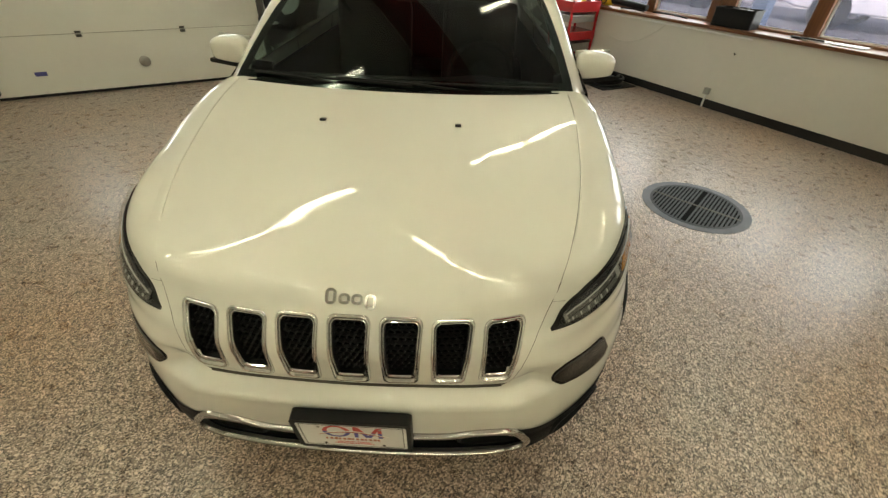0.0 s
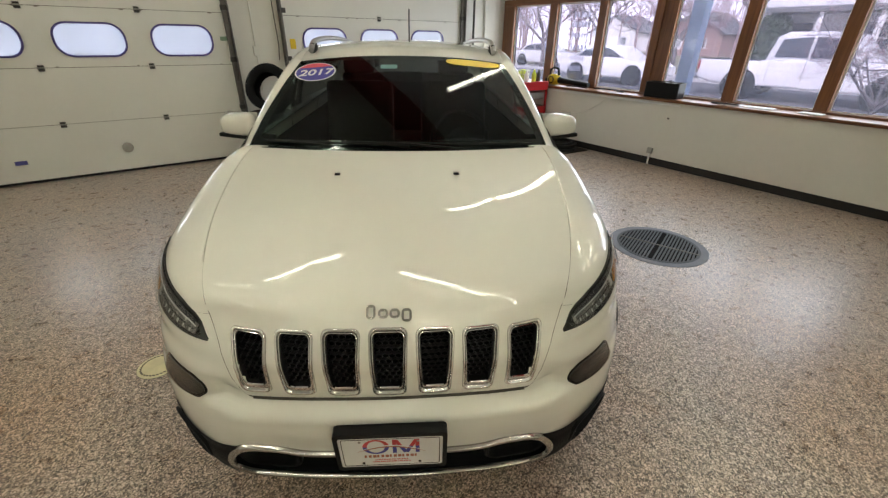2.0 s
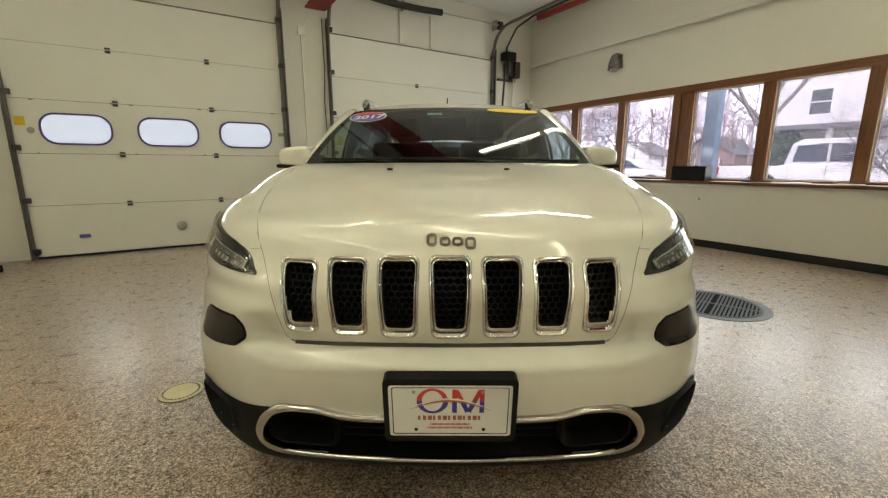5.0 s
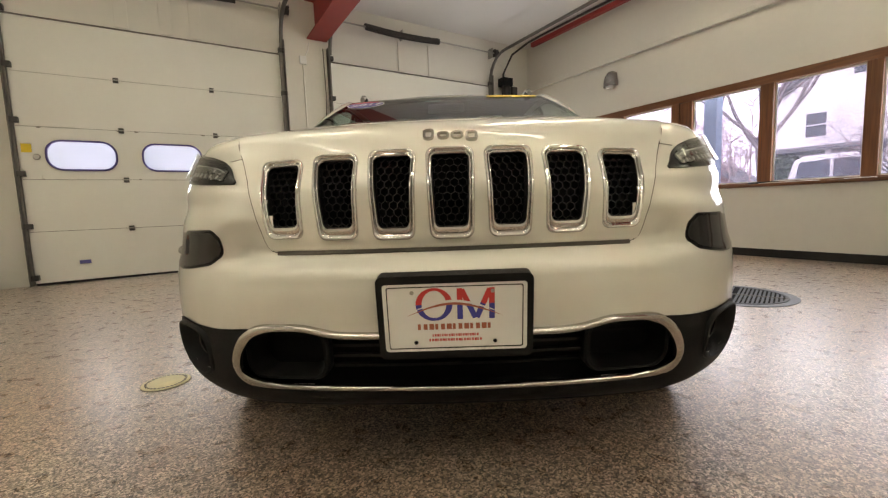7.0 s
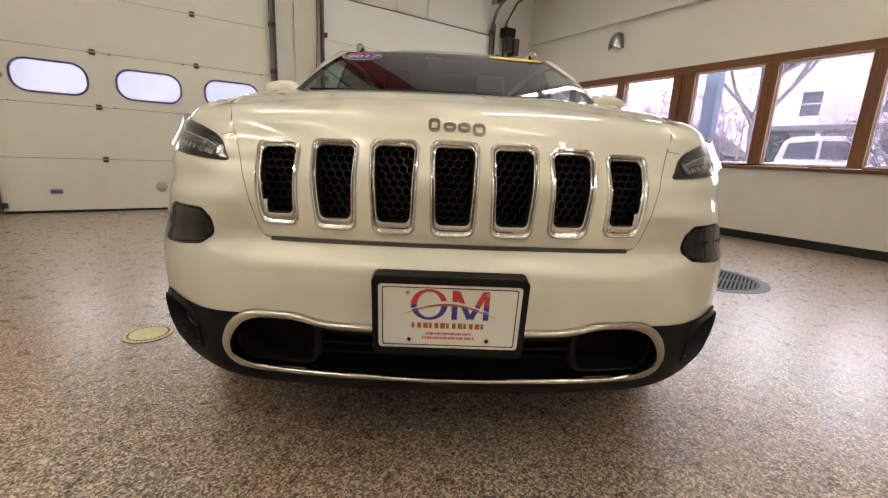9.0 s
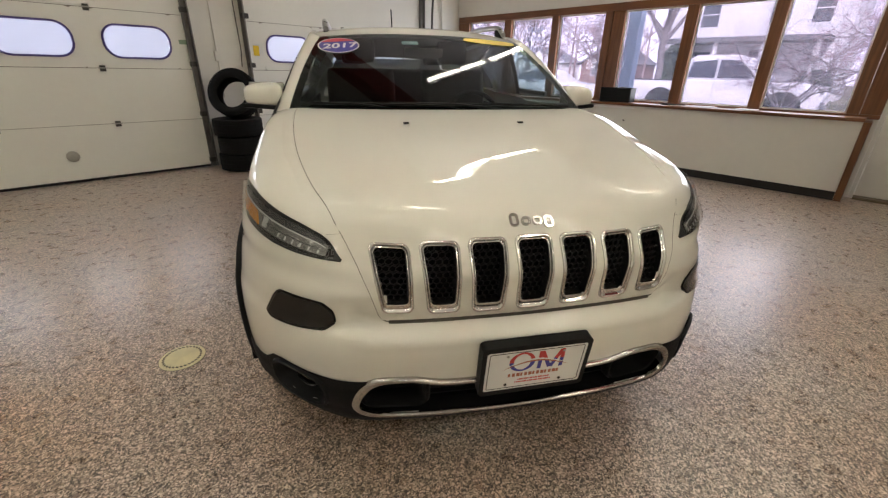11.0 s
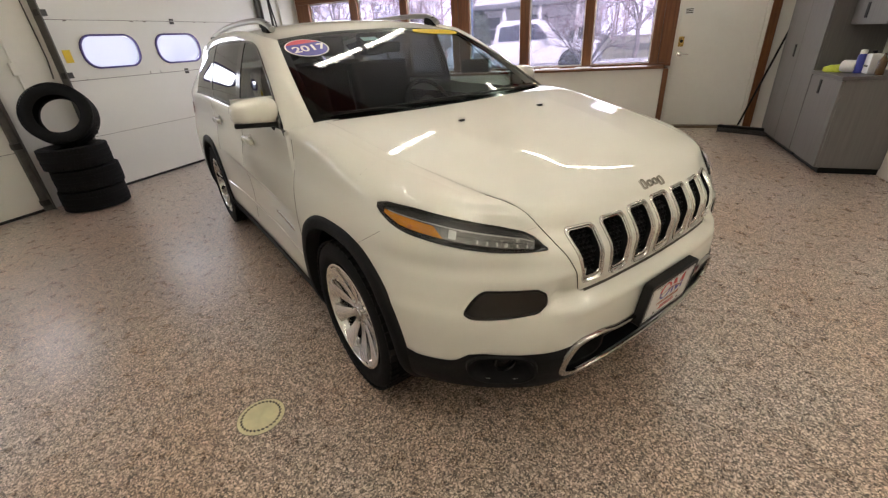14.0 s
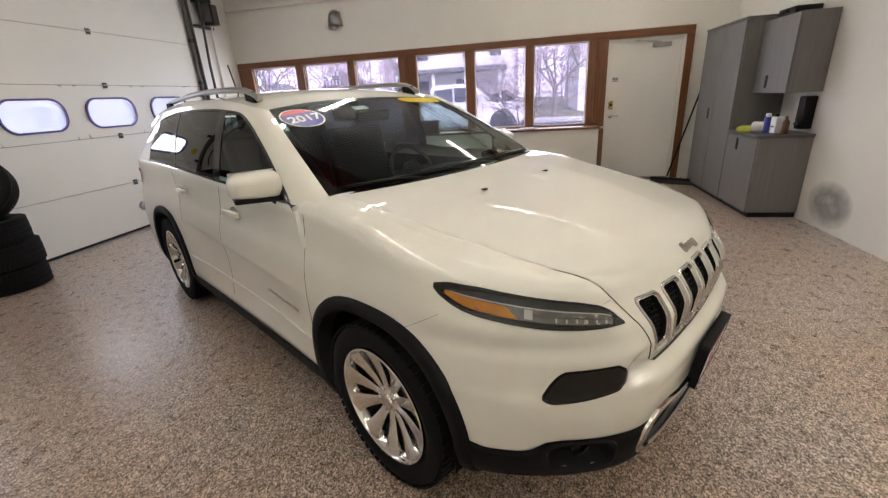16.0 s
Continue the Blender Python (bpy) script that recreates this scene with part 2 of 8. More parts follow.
# builders
def mesh_of(bm, smooth=0.0):
    me = bpy.data.meshes.new("mesh")
    bmesh.ops.recalc_face_normals(bm, faces=bm.faces)
    bm.to_mesh(me)
    bm.free()
    if smooth:
        me.shade_smooth()
        if smooth < 180:
            me.set_sharp_from_angle(angle=radians(smooth))
    return me


def part(name, bm, mat, parent, label="", smooth=0.0, at=None):
    ob = new(name, mesh_of(bm, smooth) if isinstance(bm, bmesh.types.BMesh) else bm)
    if mat and not ob.data.materials:
        ob.data.materials.append(mat)
    ob.parent = parent
    if at is not None:
        ob.matrix_local = at
    return tagged(ob, label)


def thing(name, label, category, at=None, group="", kind="", bm=None, mat=None, smooth=0.0):
    ob = new(name, mesh_of(bm, smooth) if bm else None)
    if bm and mat:
        ob.data.materials.append(mat)
    if at is not None:
        ob.matrix_world = at
    return tagged(ob, label, category, group, kind)


def box(x0, y0, z0, x1, y1, z1, bevel=0.0, bm=None, at=None):
    made = bmesh.new()
    vs = [made.verts.new((x, y, z)) for x in (x0, x1) for y in (y0, y1) for z in (z0, z1)]
    for f in ((0, 1, 3, 2), (4, 6, 7, 5), (0, 4, 5, 1), (2, 3, 7, 6), (0, 2, 6, 4), (1, 5, 7, 3)):
        made.faces.new([vs[i] for i in f])
    if bevel:
        bmesh.ops.bevel(made, geom=made.edges[:], offset=bevel, segments=2, affect="EDGES", profile=0.6)
    return joined(bm, made, at)


def joined(bm, made, at=None):
    if at is not None:
        bmesh.ops.transform(made, matrix=at, verts=made.verts)
    if bm is None:
        return made
    me = bpy.data.meshes.new("tmp")
    made.to_mesh(me)
    made.free()
    bm.from_mesh(me)
    bpy.data.meshes.remove(me)
    return bm


def lathe(profile, steps=48, bm=None, at=None):
    """Turns a profile of (radius, height) about z."""
    made = bmesh.new()
    rings = [[made.verts.new((r * math.cos(2 * math.pi * i / steps), r * math.sin(2 * math.pi * i / steps), z)) for i in range(steps)] for r, z in profile]
    for a, b in zip(rings, rings[1:]):
        for i in range(steps):
            j = (i + 1) % steps
            made.faces.new((a[i], a[j], b[j], b[i]))
    for ring in (rings[0], rings[-1]):
        made.faces.new(ring)
    return joined(bm, made, at)


def ringed(profile, steps=48, bm=None, at=None):
    """Turns a closed profile of (radius, height) about z: a ring."""
    made = bmesh.new()
    rings = [[made.verts.new((r * math.cos(2 * math.pi * i / steps), r * math.sin(2 * math.pi * i / steps), z)) for r, z in profile] for i in range(steps)]
    k = len(profile)
    for i in range(steps):
        a, b = rings[i], rings[(i + 1) % steps]
        for j in range(k):
            made.faces.new((a[j], b[j], b[(j + 1) % k], a[(j + 1) % k]))
    return joined(bm, made, at)


def tube(points, radius, sides=8, bm=None, at=None, taper=1.0):
    """A round bar along points, capped."""
    made = bmesh.new()
    pts = [Vector(p) for p in points]
    rings, up = [], Vector((0.31, 0.22, 0.92)).normalized()
    for i, p in enumerate(pts):
        d = (pts[min(i + 1, len(pts) - 1)] - pts[max(i - 1, 0)]).normalized()
        a = d.cross(up).normalized()
        b = d.cross(a)
        r = radius * (1 + (taper - 1) * i / max(1, len(pts) - 1))
        rings.append([made.verts.new(p + r * (math.cos(2 * math.pi * k / sides) * a + math.sin(2 * math.pi * k / sides) * b)) for k in range(sides)])
    for a, b in zip(rings, rings[1:]):
        for k in range(sides):
            made.faces.new((a[k], a[(k + 1) % sides], b[(k + 1) % sides], b[k]))
    made.faces.new(rings[0]), made.faces.new(rings[-1])
    return joined(bm, made, at)


def prism(outline, thick, bm=None, at=None, bevel=0.0):
    """A flat plate of an outline in x and y, thick along z."""
    made = bmesh.new()
    f = made.faces.new([made.verts.new((x, y, 0)) for x, y in outline])
    up = bmesh.ops.extrude_face_region(made, geom=[f])
    bmesh.ops.translate(made, vec=(0, 0, thick), verts=[v for v in up["geom"] if isinstance(v, bmesh.types.BMVert)])
    if bevel:
        bmesh.ops.bevel(made, geom=[e for e in made.edges if abs(e.verts[0].co.z - e.verts[1].co.z) < 1e-6], offset=bevel, segments=2, affect="EDGES", profile=0.5)
    return joined(bm, made, at)


def rounded(w, h, r, n=6, cx=0.0, cy=0.0):
    """The outline of a rectangle with round corners."""
    pts = []
    for k, (sx, sy) in enumerate(((1, 1), (-1, 1), (-1, -1), (1, -1))):
        for i in range(n + 1):
            a = math.pi / 2 * (k + i / n)
            pts.append((cx + sx * (w / 2 - r) + r * math.cos(a), cy + sy * (h / 2 - r) + r * math.sin(a)))
    return pts


def loop_frame(outer, inner, thick, bm=None, at=None):
    """A flat frame between two outlines with as many points, thick along z."""
    made = bmesh.new()
    k = len(outer)
    rows = [[made.verts.new((x, y, z)) for x, y in loop] for loop, z in ((outer, 0), (outer, thick), (inner, thick), (inner, 0))]
    for a, b in zip(rows, rows[1:] + rows[:1]):
        for i in range(k):
            made.faces.new((a[i], a[(i + 1) % k], b[(i + 1) % k], b[i]))
    return joined(bm, made, at)


def wall_panel(axis_len, height, holes, thick, bm=None):
    """A wall in x (along) and z (up), thick along +y, with rectangular holes (x0, z0, x1, z1) that go through."""
    bm = bm or bmesh.new()
    xs = sorted({axis_len[0], axis_len[1], *(h[0] for h in holes), *(h[2] for h in holes)})
    zs = sorted({height[0], height[1], *(h[1] for h in holes), *(h[3] for h in holes)})
    for x0, x1 in zip(xs, xs[1:]):
        z = height[0]
        run = None
        for z0, z1 in zip(zs, zs[1:]):
            mx, mz = (x0 + x1) / 2, (z0 + z1) / 2
            inside = any(h[0] < mx < h[2] and h[1] < mz < h[3] for h in holes)
            if not inside:
                run = (run[0], z1) if run else (z0, z1)
            if inside or z1 == zs[-1]:
                if run:
                    box(x0, 0, run[0], x1, thick, run[1], bm=bm)
                run = None
    return bm


UPRIGHT = Matrix(((1, 0, 0, 0), (0, 0, -1, 0), (0, 1, 0, 0), (0, 0, 0, 1)))  # a plate's x, y becomes x, z; its thickness goes to -y


# the room
WIN_P, DOOR_Q, LOW_P, CAB_Q, LEFT_P = 5.9, 5.98, 5.60, -2.2, -5.2
thing("floor", "tan and brown flake epoxy garage floor with a dull shine", "floor", ROOM, kind="structure",
      bm=box(LEFT_P - 0.2, CAB_Q - 2.3, -0.15, 6.3, 6.4, 0.0), mat=M_FLOOR)
thing("ceiling", "plain white ceiling boards", "ceiling", ROOM, kind="structure",
      bm=box(LEFT_P - 0.2, CAB_Q - 2.3, CEIL, 6.3, 6.4, CEIL + 0.15), mat=M_CEIL)

PANES = [(5.69, 4.82), (4.67, 3.83), (3.70, 2.90), (2.60, 1.755), (1.61, 0.78), (0.65, -0.18)]
PANE_Z = (0.935, 2.145)
W_END, POST_END, DOOR_END = 5.965, -0.47, -1.56
# wall_east is written with x running along -q
east = wall_panel((-6.3, 2.25), (0.0, CEIL), [(-W_END, 0.90, -POST_END, 2.26), (-POST_END, 0.0, -DOOR_END, 2.14)], 0.3)
thing("wall_east", "cream painted window wall", "wall", ROOM @ pose(WIN_P, 0, 0, 0, 0, -90), kind="structure", bm=east, mat=M_WALL)
thing("wall_east_lower", "cream painted lower wall under the window sill", "wall", ROOM, kind="structure",
      bm=box(LOW_P, -0.36, 0, WIN_P - 0.002, 5.975, 0.868), mat=M_WALL)
bays = [(-2.05, 0.0, 0.93, 3.12), (1.66, 0.0, 4.85, 3.12)]
thing("wall_north", "cream painted wall round the overhead doors", "wall", ROOM @ pose(0, DOOR_Q + 0.03, 0), kind="structure",
      bm=wall_panel((LEFT_P, 5.9), (0, CEIL), bays, 0.3), mat=M_WALL)
thing("wall_south", "cream painted wall with a grey scuff near the floor", "wall", ROOM @ pose(0, CAB_Q - 0.2, 0), kind="structure",
      bm=wall_panel((2.2, 6.2), (0, CEIL), [], 0.2), mat=M_WALL)
thing("wall_south_back", "cream painted wall", "wall", ROOM @ pose(0, CAB_Q - 2.3, 0), kind="structure",
      bm=wall_panel((LEFT_P, 2.2), (0, CEIL), [], 0.2), mat=M_WALL)
thing("wall_return", "cream painted wall", "wall", ROOM, kind="structure", bm=box(2.2, CAB_Q - 2.1, 0, 2.4, CAB_Q - 0.2, CEIL), mat=M_WALL)
thing("wall_west", "cream painted wall", "wall", ROOM, kind="structure", bm=box(LEFT_P - 0.2, CAB_Q - 2.1, 0, LEFT_P, DOOR_Q + 0.03, CEIL), mat=M_WALL)
# black cove base along the lower window wall
base = thing("baseboard_1", "black vinyl cove base", "baseboard", ROOM, kind="structure",
             bm=box(LOW_P - 0.012, -0.36, 0.0, LOW_P - 0.001, 5.97, 0.10, 0.003), mat=M_COVE)
thing("baseboard_2", "black vinyl cove base", "baseboard", ROOM, kind="structure",
      bm=box(5.5, -2.198, 0.0, 5.885, -2.188, 0.10, 0.003), mat=M_COVE)

# window: stained wood frame, sill and six panes
win = thing("window_1", "long stained-wood window band with six clear panes", "window", ROOM, kind="structure")
D0, D1 = WIN_P - 0.03, WIN_P + 0.10
part("window_frame", box(D0, POST_END, PANE_Z[1] + 0.012, D1, W_END, 2.26, 0.004), M_WOODY, win, "stained oak head rail")
part("window_frame", box(D0, POST_END, 0.885, D1, W_END, PANE_Z[0] - 0.004, 0.004), M_WOODY, win)
edges = [(W_END, PANES[0][0])] + [(a[1], b[0]) for a, b in zip(PANES, PANES[1:])] + [(PANES[-1][1], POST_END)]
for hi, lo in edges:
    if abs(hi - lo - 0.30) < 0.02 and hi < 5:
        mid = (hi + lo) / 2 + 0.03
        part("mullion", box(D0 + 0.002, mid + 0.004, 0.931, D1, hi, 2.157, 0.004), M_WOOD, win)
        part("mullion", box(D0 + 0.016, lo, 0.931, D1, mid, 2.157, 0.004), M_WOOD, win)
    else:
        part("mullion", box(D0 + 0.002, lo, 0.931, D1, hi, 2.157, 0.004), M_WOOD, win)
for hi, lo in PANES:
    p = part("pane", box(WIN_P + 0.055, lo - 0.01, PANE_Z[0] - 0.008, WIN_P + 0.061, hi + 0.01, PANE_Z[1] + 0.016), M_PANE, win)
    p.visible_shadow = False
    bead = loop_frame([(-hi - 0.002, PANE_Z[0] - 0.004), (-lo + 0.002, PANE_Z[0] - 0.004), (-lo + 0.002, PANE_Z[1] + 0.012), (-hi - 0.002, PANE_Z[1] + 0.012)],
                      [(-hi + 0.016, PANE_Z[0] + 0.012), (-lo - 0.016, PANE_Z[0] + 0.012), (-lo - 0.016, PANE_Z[1] - 0.006), (-hi + 0.016, PANE_Z[1] - 0.006)], 0.02)
    part("stop_bead", bead, M_WHITEPL, win, "white inner stop bead", at=pose(WIN_P + 0.053, 0, 0, 0, 0, -90) @ UPRIGHT)
for hi, lo in PANES:
    pane_fill(ROOM @ look((WIN_P + 0.04, (hi + lo) / 2, sum(PANE_Z) / 2), (0.0, (hi + lo) / 2, sum(PANE_Z) / 2)), hi - lo - 0.06, PANE_Z[1] - PANE_Z[0] - 0.06, BIG_PANE_WATTS)
part("window_sill", box(LOW_P - 0.03, POST_END + 0.1, 0.87, D0 - 0.002, 5.97, 0.908, 0.006), M_WOODY, win, "deep stained oak sill board")
# trim at the end of the lower wall
thing("trim_1", "stained oak corner trim", "trim", ROOM, kind="structure", bm=box(LOW_P - 0.02, -0.43, 0.0, WIN_P - 0.032, -0.362, 0.868, 0.004), mat=M_WOOD)

# steel door in the window wall
door = thing("door_1", "closed white steel door with a lever handle", "door", ROOM, kind="structure")
part("leaf", box(WIN_P + 0.03, DOOR_END + 0.045, 0.035, WIN_P + 0.075, POST_END - 0.045, 2.098, 0.003), M_STEELDOOR, door)
part("door_frame", box(WIN_P + 0.012, POST_END - 0.042, 0.0, WIN_P + 0.11, POST_END - 0.002, 2.138, 0.003), M_STEELDOOR, door)
part("door_frame", box(WIN_P + 0.012, DOOR_END + 0.002, 0.0, WIN_P + 0.11, DOOR_END + 0.042, 2.138, 0.003), M_STEELDOOR, door)
part("door_frame", box(WIN_P + 0.012, DOOR_END + 0.044, 2.101, WIN_P + 0.11, POST_END - 0.044, 2.138, 0.003), M_STEELDOOR, door)
part("threshold", box(WIN_P - 0.06, DOOR_END + 0.044, 0.0, WIN_P + 0.12, POST_END - 0.044, 0.03, 0.004), M_DIRT, door, "worn tan threshold")
closer = part("door_closer", box(WIN_P - 0.02, -1.36, 2.0, WIN_P + 0.028, -1.1, 2.06, 0.008), M_GALV, door, "grey door closer")
part("arm", tube([(WIN_P - 0.03, -1.2, 2.065), (WIN_P - 0.1, -1.0, 2.08), (WIN_P + 0.01, -0.85, 2.105)], 0.008), M_GALV, closer)
lock = part("deadbolt", box(WIN_P + 0.01, -0.60, 1.13, WIN_P + 0.029, -0.53, 1.26, 0.008), M_BRASS, door, "brass lock plate with a key box")
part("cylinder", lathe([(0.0, 0), (0.022, 0), (0.02, 0.02), (0.0, 0.022)], 20, at=pose(WIN_P + 0.01, -0.565, 1.2, 0, -90, 0)), M_BLACKPL, lock)
lever = part("door_handle", lathe([(0.0, 0), (0.035, 0), (0.033, 0.012), (0.012, 0.016), (0.012, 0.05), (0.0, 0.052)], 24, at=pose(WIN_P + 0.029, -0.565, 1.03, 0, -90, 0)), M_CHROME, door, "chrome lever handle", 40)
part("lever", tube([(WIN_P - 0.02, -0.565, 1.03), (WIN_P - 0.022, -0.61, 1.032), (WIN_P - 0.016, -0.68, 1.026)], 0.009), M_CHROME, lever, smooth=60)
sign = part("sign", box(WIN_P + 0.024, -0.66, 1.53, WIN_P + 0.0295, -0.55, 1.62, 0.001), M_WHITEPL, door, "small grey notice")
for k in range(3):
    part("bar", box(WIN_P + 0.0225, -0.65, 1.548 + 0.022 * k, WIN_P + 0.0235, -0.56, 1.560 + 0.022 * k), M_DARKSTEEL, sign)
thing("trim_2", "stained oak door casing", "trim", ROOM, kind="structure", bm=box(WIN_P - 0.025, DOOR_END - 0.10, 0, WIN_P - 0.001, DOOR_END + 0.002, 2.142, 0.004), mat=M_WOOD)
thing("trim_3", "stained oak door head casing", "trim", ROOM, kind="structure", bm=box(WIN_P - 0.025, DOOR_END - 0.10, 2.144, WIN_P - 0.001, POST_END - 0.002, 2.26, 0.004), mat=M_WOODY)

# sconce, outlet, conduits on the window wall
sconce = thing("wall_lamp", "small satin metal hooded wall lamp, unlit", "lamp", ROOM @ pose(WIN_P - 0.002, 3.94, 2.80, 0, 0, -90))
part("back_plate", box(-0.10, -0.012, -0.10, 0.10, 0, 0.12, 0.006), M_SATIN, sconce)
hood_bm = bmesh.new()
rows = []
for i in range(13):
    u = i / 12
    r = math.sqrt(max(0.0, 1 - u ** 2.4)) + 0.02
    rows.append([hood_bm.verts.new((0.125 * r * math.cos(math.pi * j / 16), -0.012 - 0.15 * r * math.sin(math.pi * j / 16), -0.11 + 0.27 * u)) for j in range(17)])
for a, b in zip(rows, rows[1:]):
    for j in range(16):
        hood_bm.faces.new((a[j], a[j + 1], b[j + 1], b[j]))
bmesh.ops.solidify(hood_bm, geom=hood_bm.faces[:], thickness=0.003)
part("hood", hood_bm, M_SATIN, sconce, "rounded satin metal hood", 50)
part("lens", lathe([(0.0, 0), (0.055, 0), (0.060, 0.05), (0.03, 0.08), (0, 0.08)], 20, at=pose(0, -0.075, -0.135)), M_WHITEPL, sconce, "white lens", smooth=50)
outlet = thing("wall_outlet", "grey metal outlet with a white conduit down to the floor", "outlet", ROOM @ pose(LOW_P - 0.001, 2.37, 0.19, 0, 0, -90))
part("box", box(-0.035, -0.045, -0.03, 0.035, 0, 0.045, 0.004), M_GALV, outlet)
part("conduit", tube([(0.0, -0.015, -0.03), (0.0, -0.015, -0.19)], 0.012), M_WHITEPL, outlet, smooth=60)
thing("wall_hook", "small dark screw hook", "hook", ROOM, bm=tube([(LOW_P + 0.001, 2.22, 0.66), (LOW_P - 0.03, 2.22, 0.66), (LOW_P - 0.035, 2.22, 0.675)], 0.007), mat=M_DARKSTEEL)
strip = thing("cable_channel", "white surface cable channel under the sill", "cable channel", ROOM, bm=box(LOW_P - 0.02, 2.1, 0.83, LOW_P - 0.001, 5.9, 0.85, 0.003), mat=M_WHITEPL)
rib = thing("wall_ledge", "cream ledge along the upper wall", "ledge", ROOM @ pose(WIN_P - 0.001, 0, 0), bm=box(-0.075, CAB_Q + 0.01, 3.09, 0, 5.97, 3.165, 0.012), mat=M_WALL, kind="structure")
thing("steel_angle", "red painted steel angle under the ceiling", "steel beam", ROOM, bm=box(5.62, CAB_Q + 0.3, 3.86, 5.70, 5.6, 3.94, 0.004), mat=M_RED, kind="structure")
thing("pipe", "dark steel pipe under the ceiling", "pipe", ROOM, bm=tube([(5.6, CAB_Q + 0.3, 3.97), (5.6, 5.3, 3.97), (5.55, 5.62, 3.93), (5.3, 5.8, 3.72), (5.12, 5.86, 3.35), (5.06, 5.88, 2.2), (5.06, 5.88, 0.02)], 0.02, 10), mat=M_DARKSTEEL, smooth=60)
thing("roof_beam", "red painted steel roof beam", "steel beam", ROOM, bm=box(1.33, CAB_Q - 1.9, 3.41, 1.64, DOOR_Q + 0.025, 3.43, 0.004,
      bm=box(1.47, CAB_Q - 1.9, 3.43, 1.50, DOOR_Q + 0.025, CEIL - 0.03, bm=box(1.33, CAB_Q - 1.9, CEIL - 0.03, 1.64, DOOR_Q + 0.025, CEIL - 0.001))), mat=M_RED, kind="structure")


# overhead doors
def overhead_door(p0, p1, windows, hinge_cols, label, stickers):
    d = thing("overhead_door", label, "garage door", ROOM @ pose(0, DOOR_Q, 0), group="overhead doors")
    for k in range(5):
        z0, z1 = 0.03 + 0.615 * k, 0.03 + 0.615 * (k + 1)
        holes = []
        if k == 2:
            holes = windows
        bm = bmesh.new()
        if holes:
            # round-ended windows: the panel is cut into bays round each hole
            xs = [p0] + [v for w in holes for v in (w[0] - 0.06, w[1] + 0.06)] + [p1]
            for a, b in zip(xs[0::2], xs[1::2]):
                box(a, 0, z0, b, 0.05, z1 - 0.006, bm=bm)
            for w0, w1 in holes:
                cx, w, h = (w0 + w1) / 2, w1 - w0, 0.35
                inner = rounded(w, h, 0.15, 6, cx, 1.545)
                outer = []
                for x, z in inner:
                    s = min((w / 2 + 0.06) / max(1e-6, abs(x - cx)), (z1 - 0.006 - 1.545 if z > 1.545 else 1.545 - z0) / max(1e-6, abs(z - 1.545)))
                    outer.append((cx + (x - cx) * s, 1.545 + (z - 1.545) * s))
                loop_frame(outer, inner, 0.05, bm, pose(0, 0.05, 0) @ UPRIGHT)
                # corner plates added to keep daylight from leaking round the window
                for xa, xb in ((w0 - 0.066, w0 + 0.004), (w1 - 0.004, w1 + 0.066)):
                    for za, zb in ((z0 + 0.002, z0 + 0.10), (z1 - 0.10, z1 - 0.008)):
                        box(xa, 0.015, za, xb, 0.035, zb, bm=bm)
        else:
            box(p0, 0, z0, p1, 0.05, z1 - 0.006, bm=bm)
        part("section", bm, M_DOORWHITE, d)
        if k:
            # strip added behind the joint to block leaking daylight
            part("joint_blocker", box(p0 + 0.002, 0.012, z0 - 0.016, p1 - 0.002, 0.04, z0 + 0.010), M_JOINT, d)
    for w0, w1 in windows:
        cx, w = (w0 + w1) / 2, w1 - w0
        g = part("window", loop_frame(rounded(w + 0.016, 0.366, 0.158, 8, cx, 1.545), rounded(w - 0.026, 0.324, 0.139, 8, cx, 1.545), 0.018, at=pose(0, -0.001, 0) @ UPRIGHT), M_BLUEGASKET, d, "rounded window with a violet rubber gasket", smooth=40)
        pane = part("pane", prism(rounded(w - 0.02, 0.33, 0.14, 8, cx, 1.545), 0.006, at=pose(0, 0.03, 0) @ UPRIGHT), M_FROST, g)
        pane.visible_shadow = False
    for c in hinge_cols:
        for k in range(1, 5):
            z = 0.024 + 0.615 * k
            h = part("hinge", box(c - 0.028, -0.012, z - 0.032, c + 0.028, -0.001, z + 0.032, 0.003), M_DARKSTEEL, d)
            part("pin", tube([(c - 0.03, -0.014, z + 0.004), (c + 0.03, -0.014, z + 0.004)], 0.008, 8), M_GALV, h)
    part("bottom_seal", box(p0, -0.012, 0.002, p1, 0.045, 0.03, 0.006), M_RUBBERSEAL, d, "black rubber bottom seal")
    for side, x in ((-1, p0), (1, p1)):
        t = part("track", box(x - 0.035, -0.06, 0.01, x + 0.02 * side + (0.02 if side < 0 else 0.0), -0.015, 3.2, 0.004), M_TRACK, d, "weathered vertical track")
        part("angle", box(x + side * 0.03 - 0.006, -0.10, 0.01, x + side * 0.03 + 0.006, 0.028, 3.3), M_TRACK, t)
        for k in range(6):
            z = 0.1 + 0.61 * k
            part("bracket", box(x - 0.045, -0.075, z - 0.03, x + 0.045, -0.01, z + 0.03, 0.004), M_DARKSTEEL, t)
        curve = [(x, -0.05, 3.2)] + [(x, -0.05 - 0.45 * (1 - math.cos(a)), 3.2 + 0.45 * math.sin(a)) for a in np.linspace(0.2, math.pi / 2, 6)] + [(x, -2.6, 3.68)]
        part("curved_track", tube(curve, 0.028, 6), M_TRACK, t, smooth=60)
    for x, z, w, h, kind in stickers:
        s = part("sticker", box(x - w / 2, -0.004, z - h / 2, x + w / 2, -0.0005, z + h / 2), kind, d)
    return d


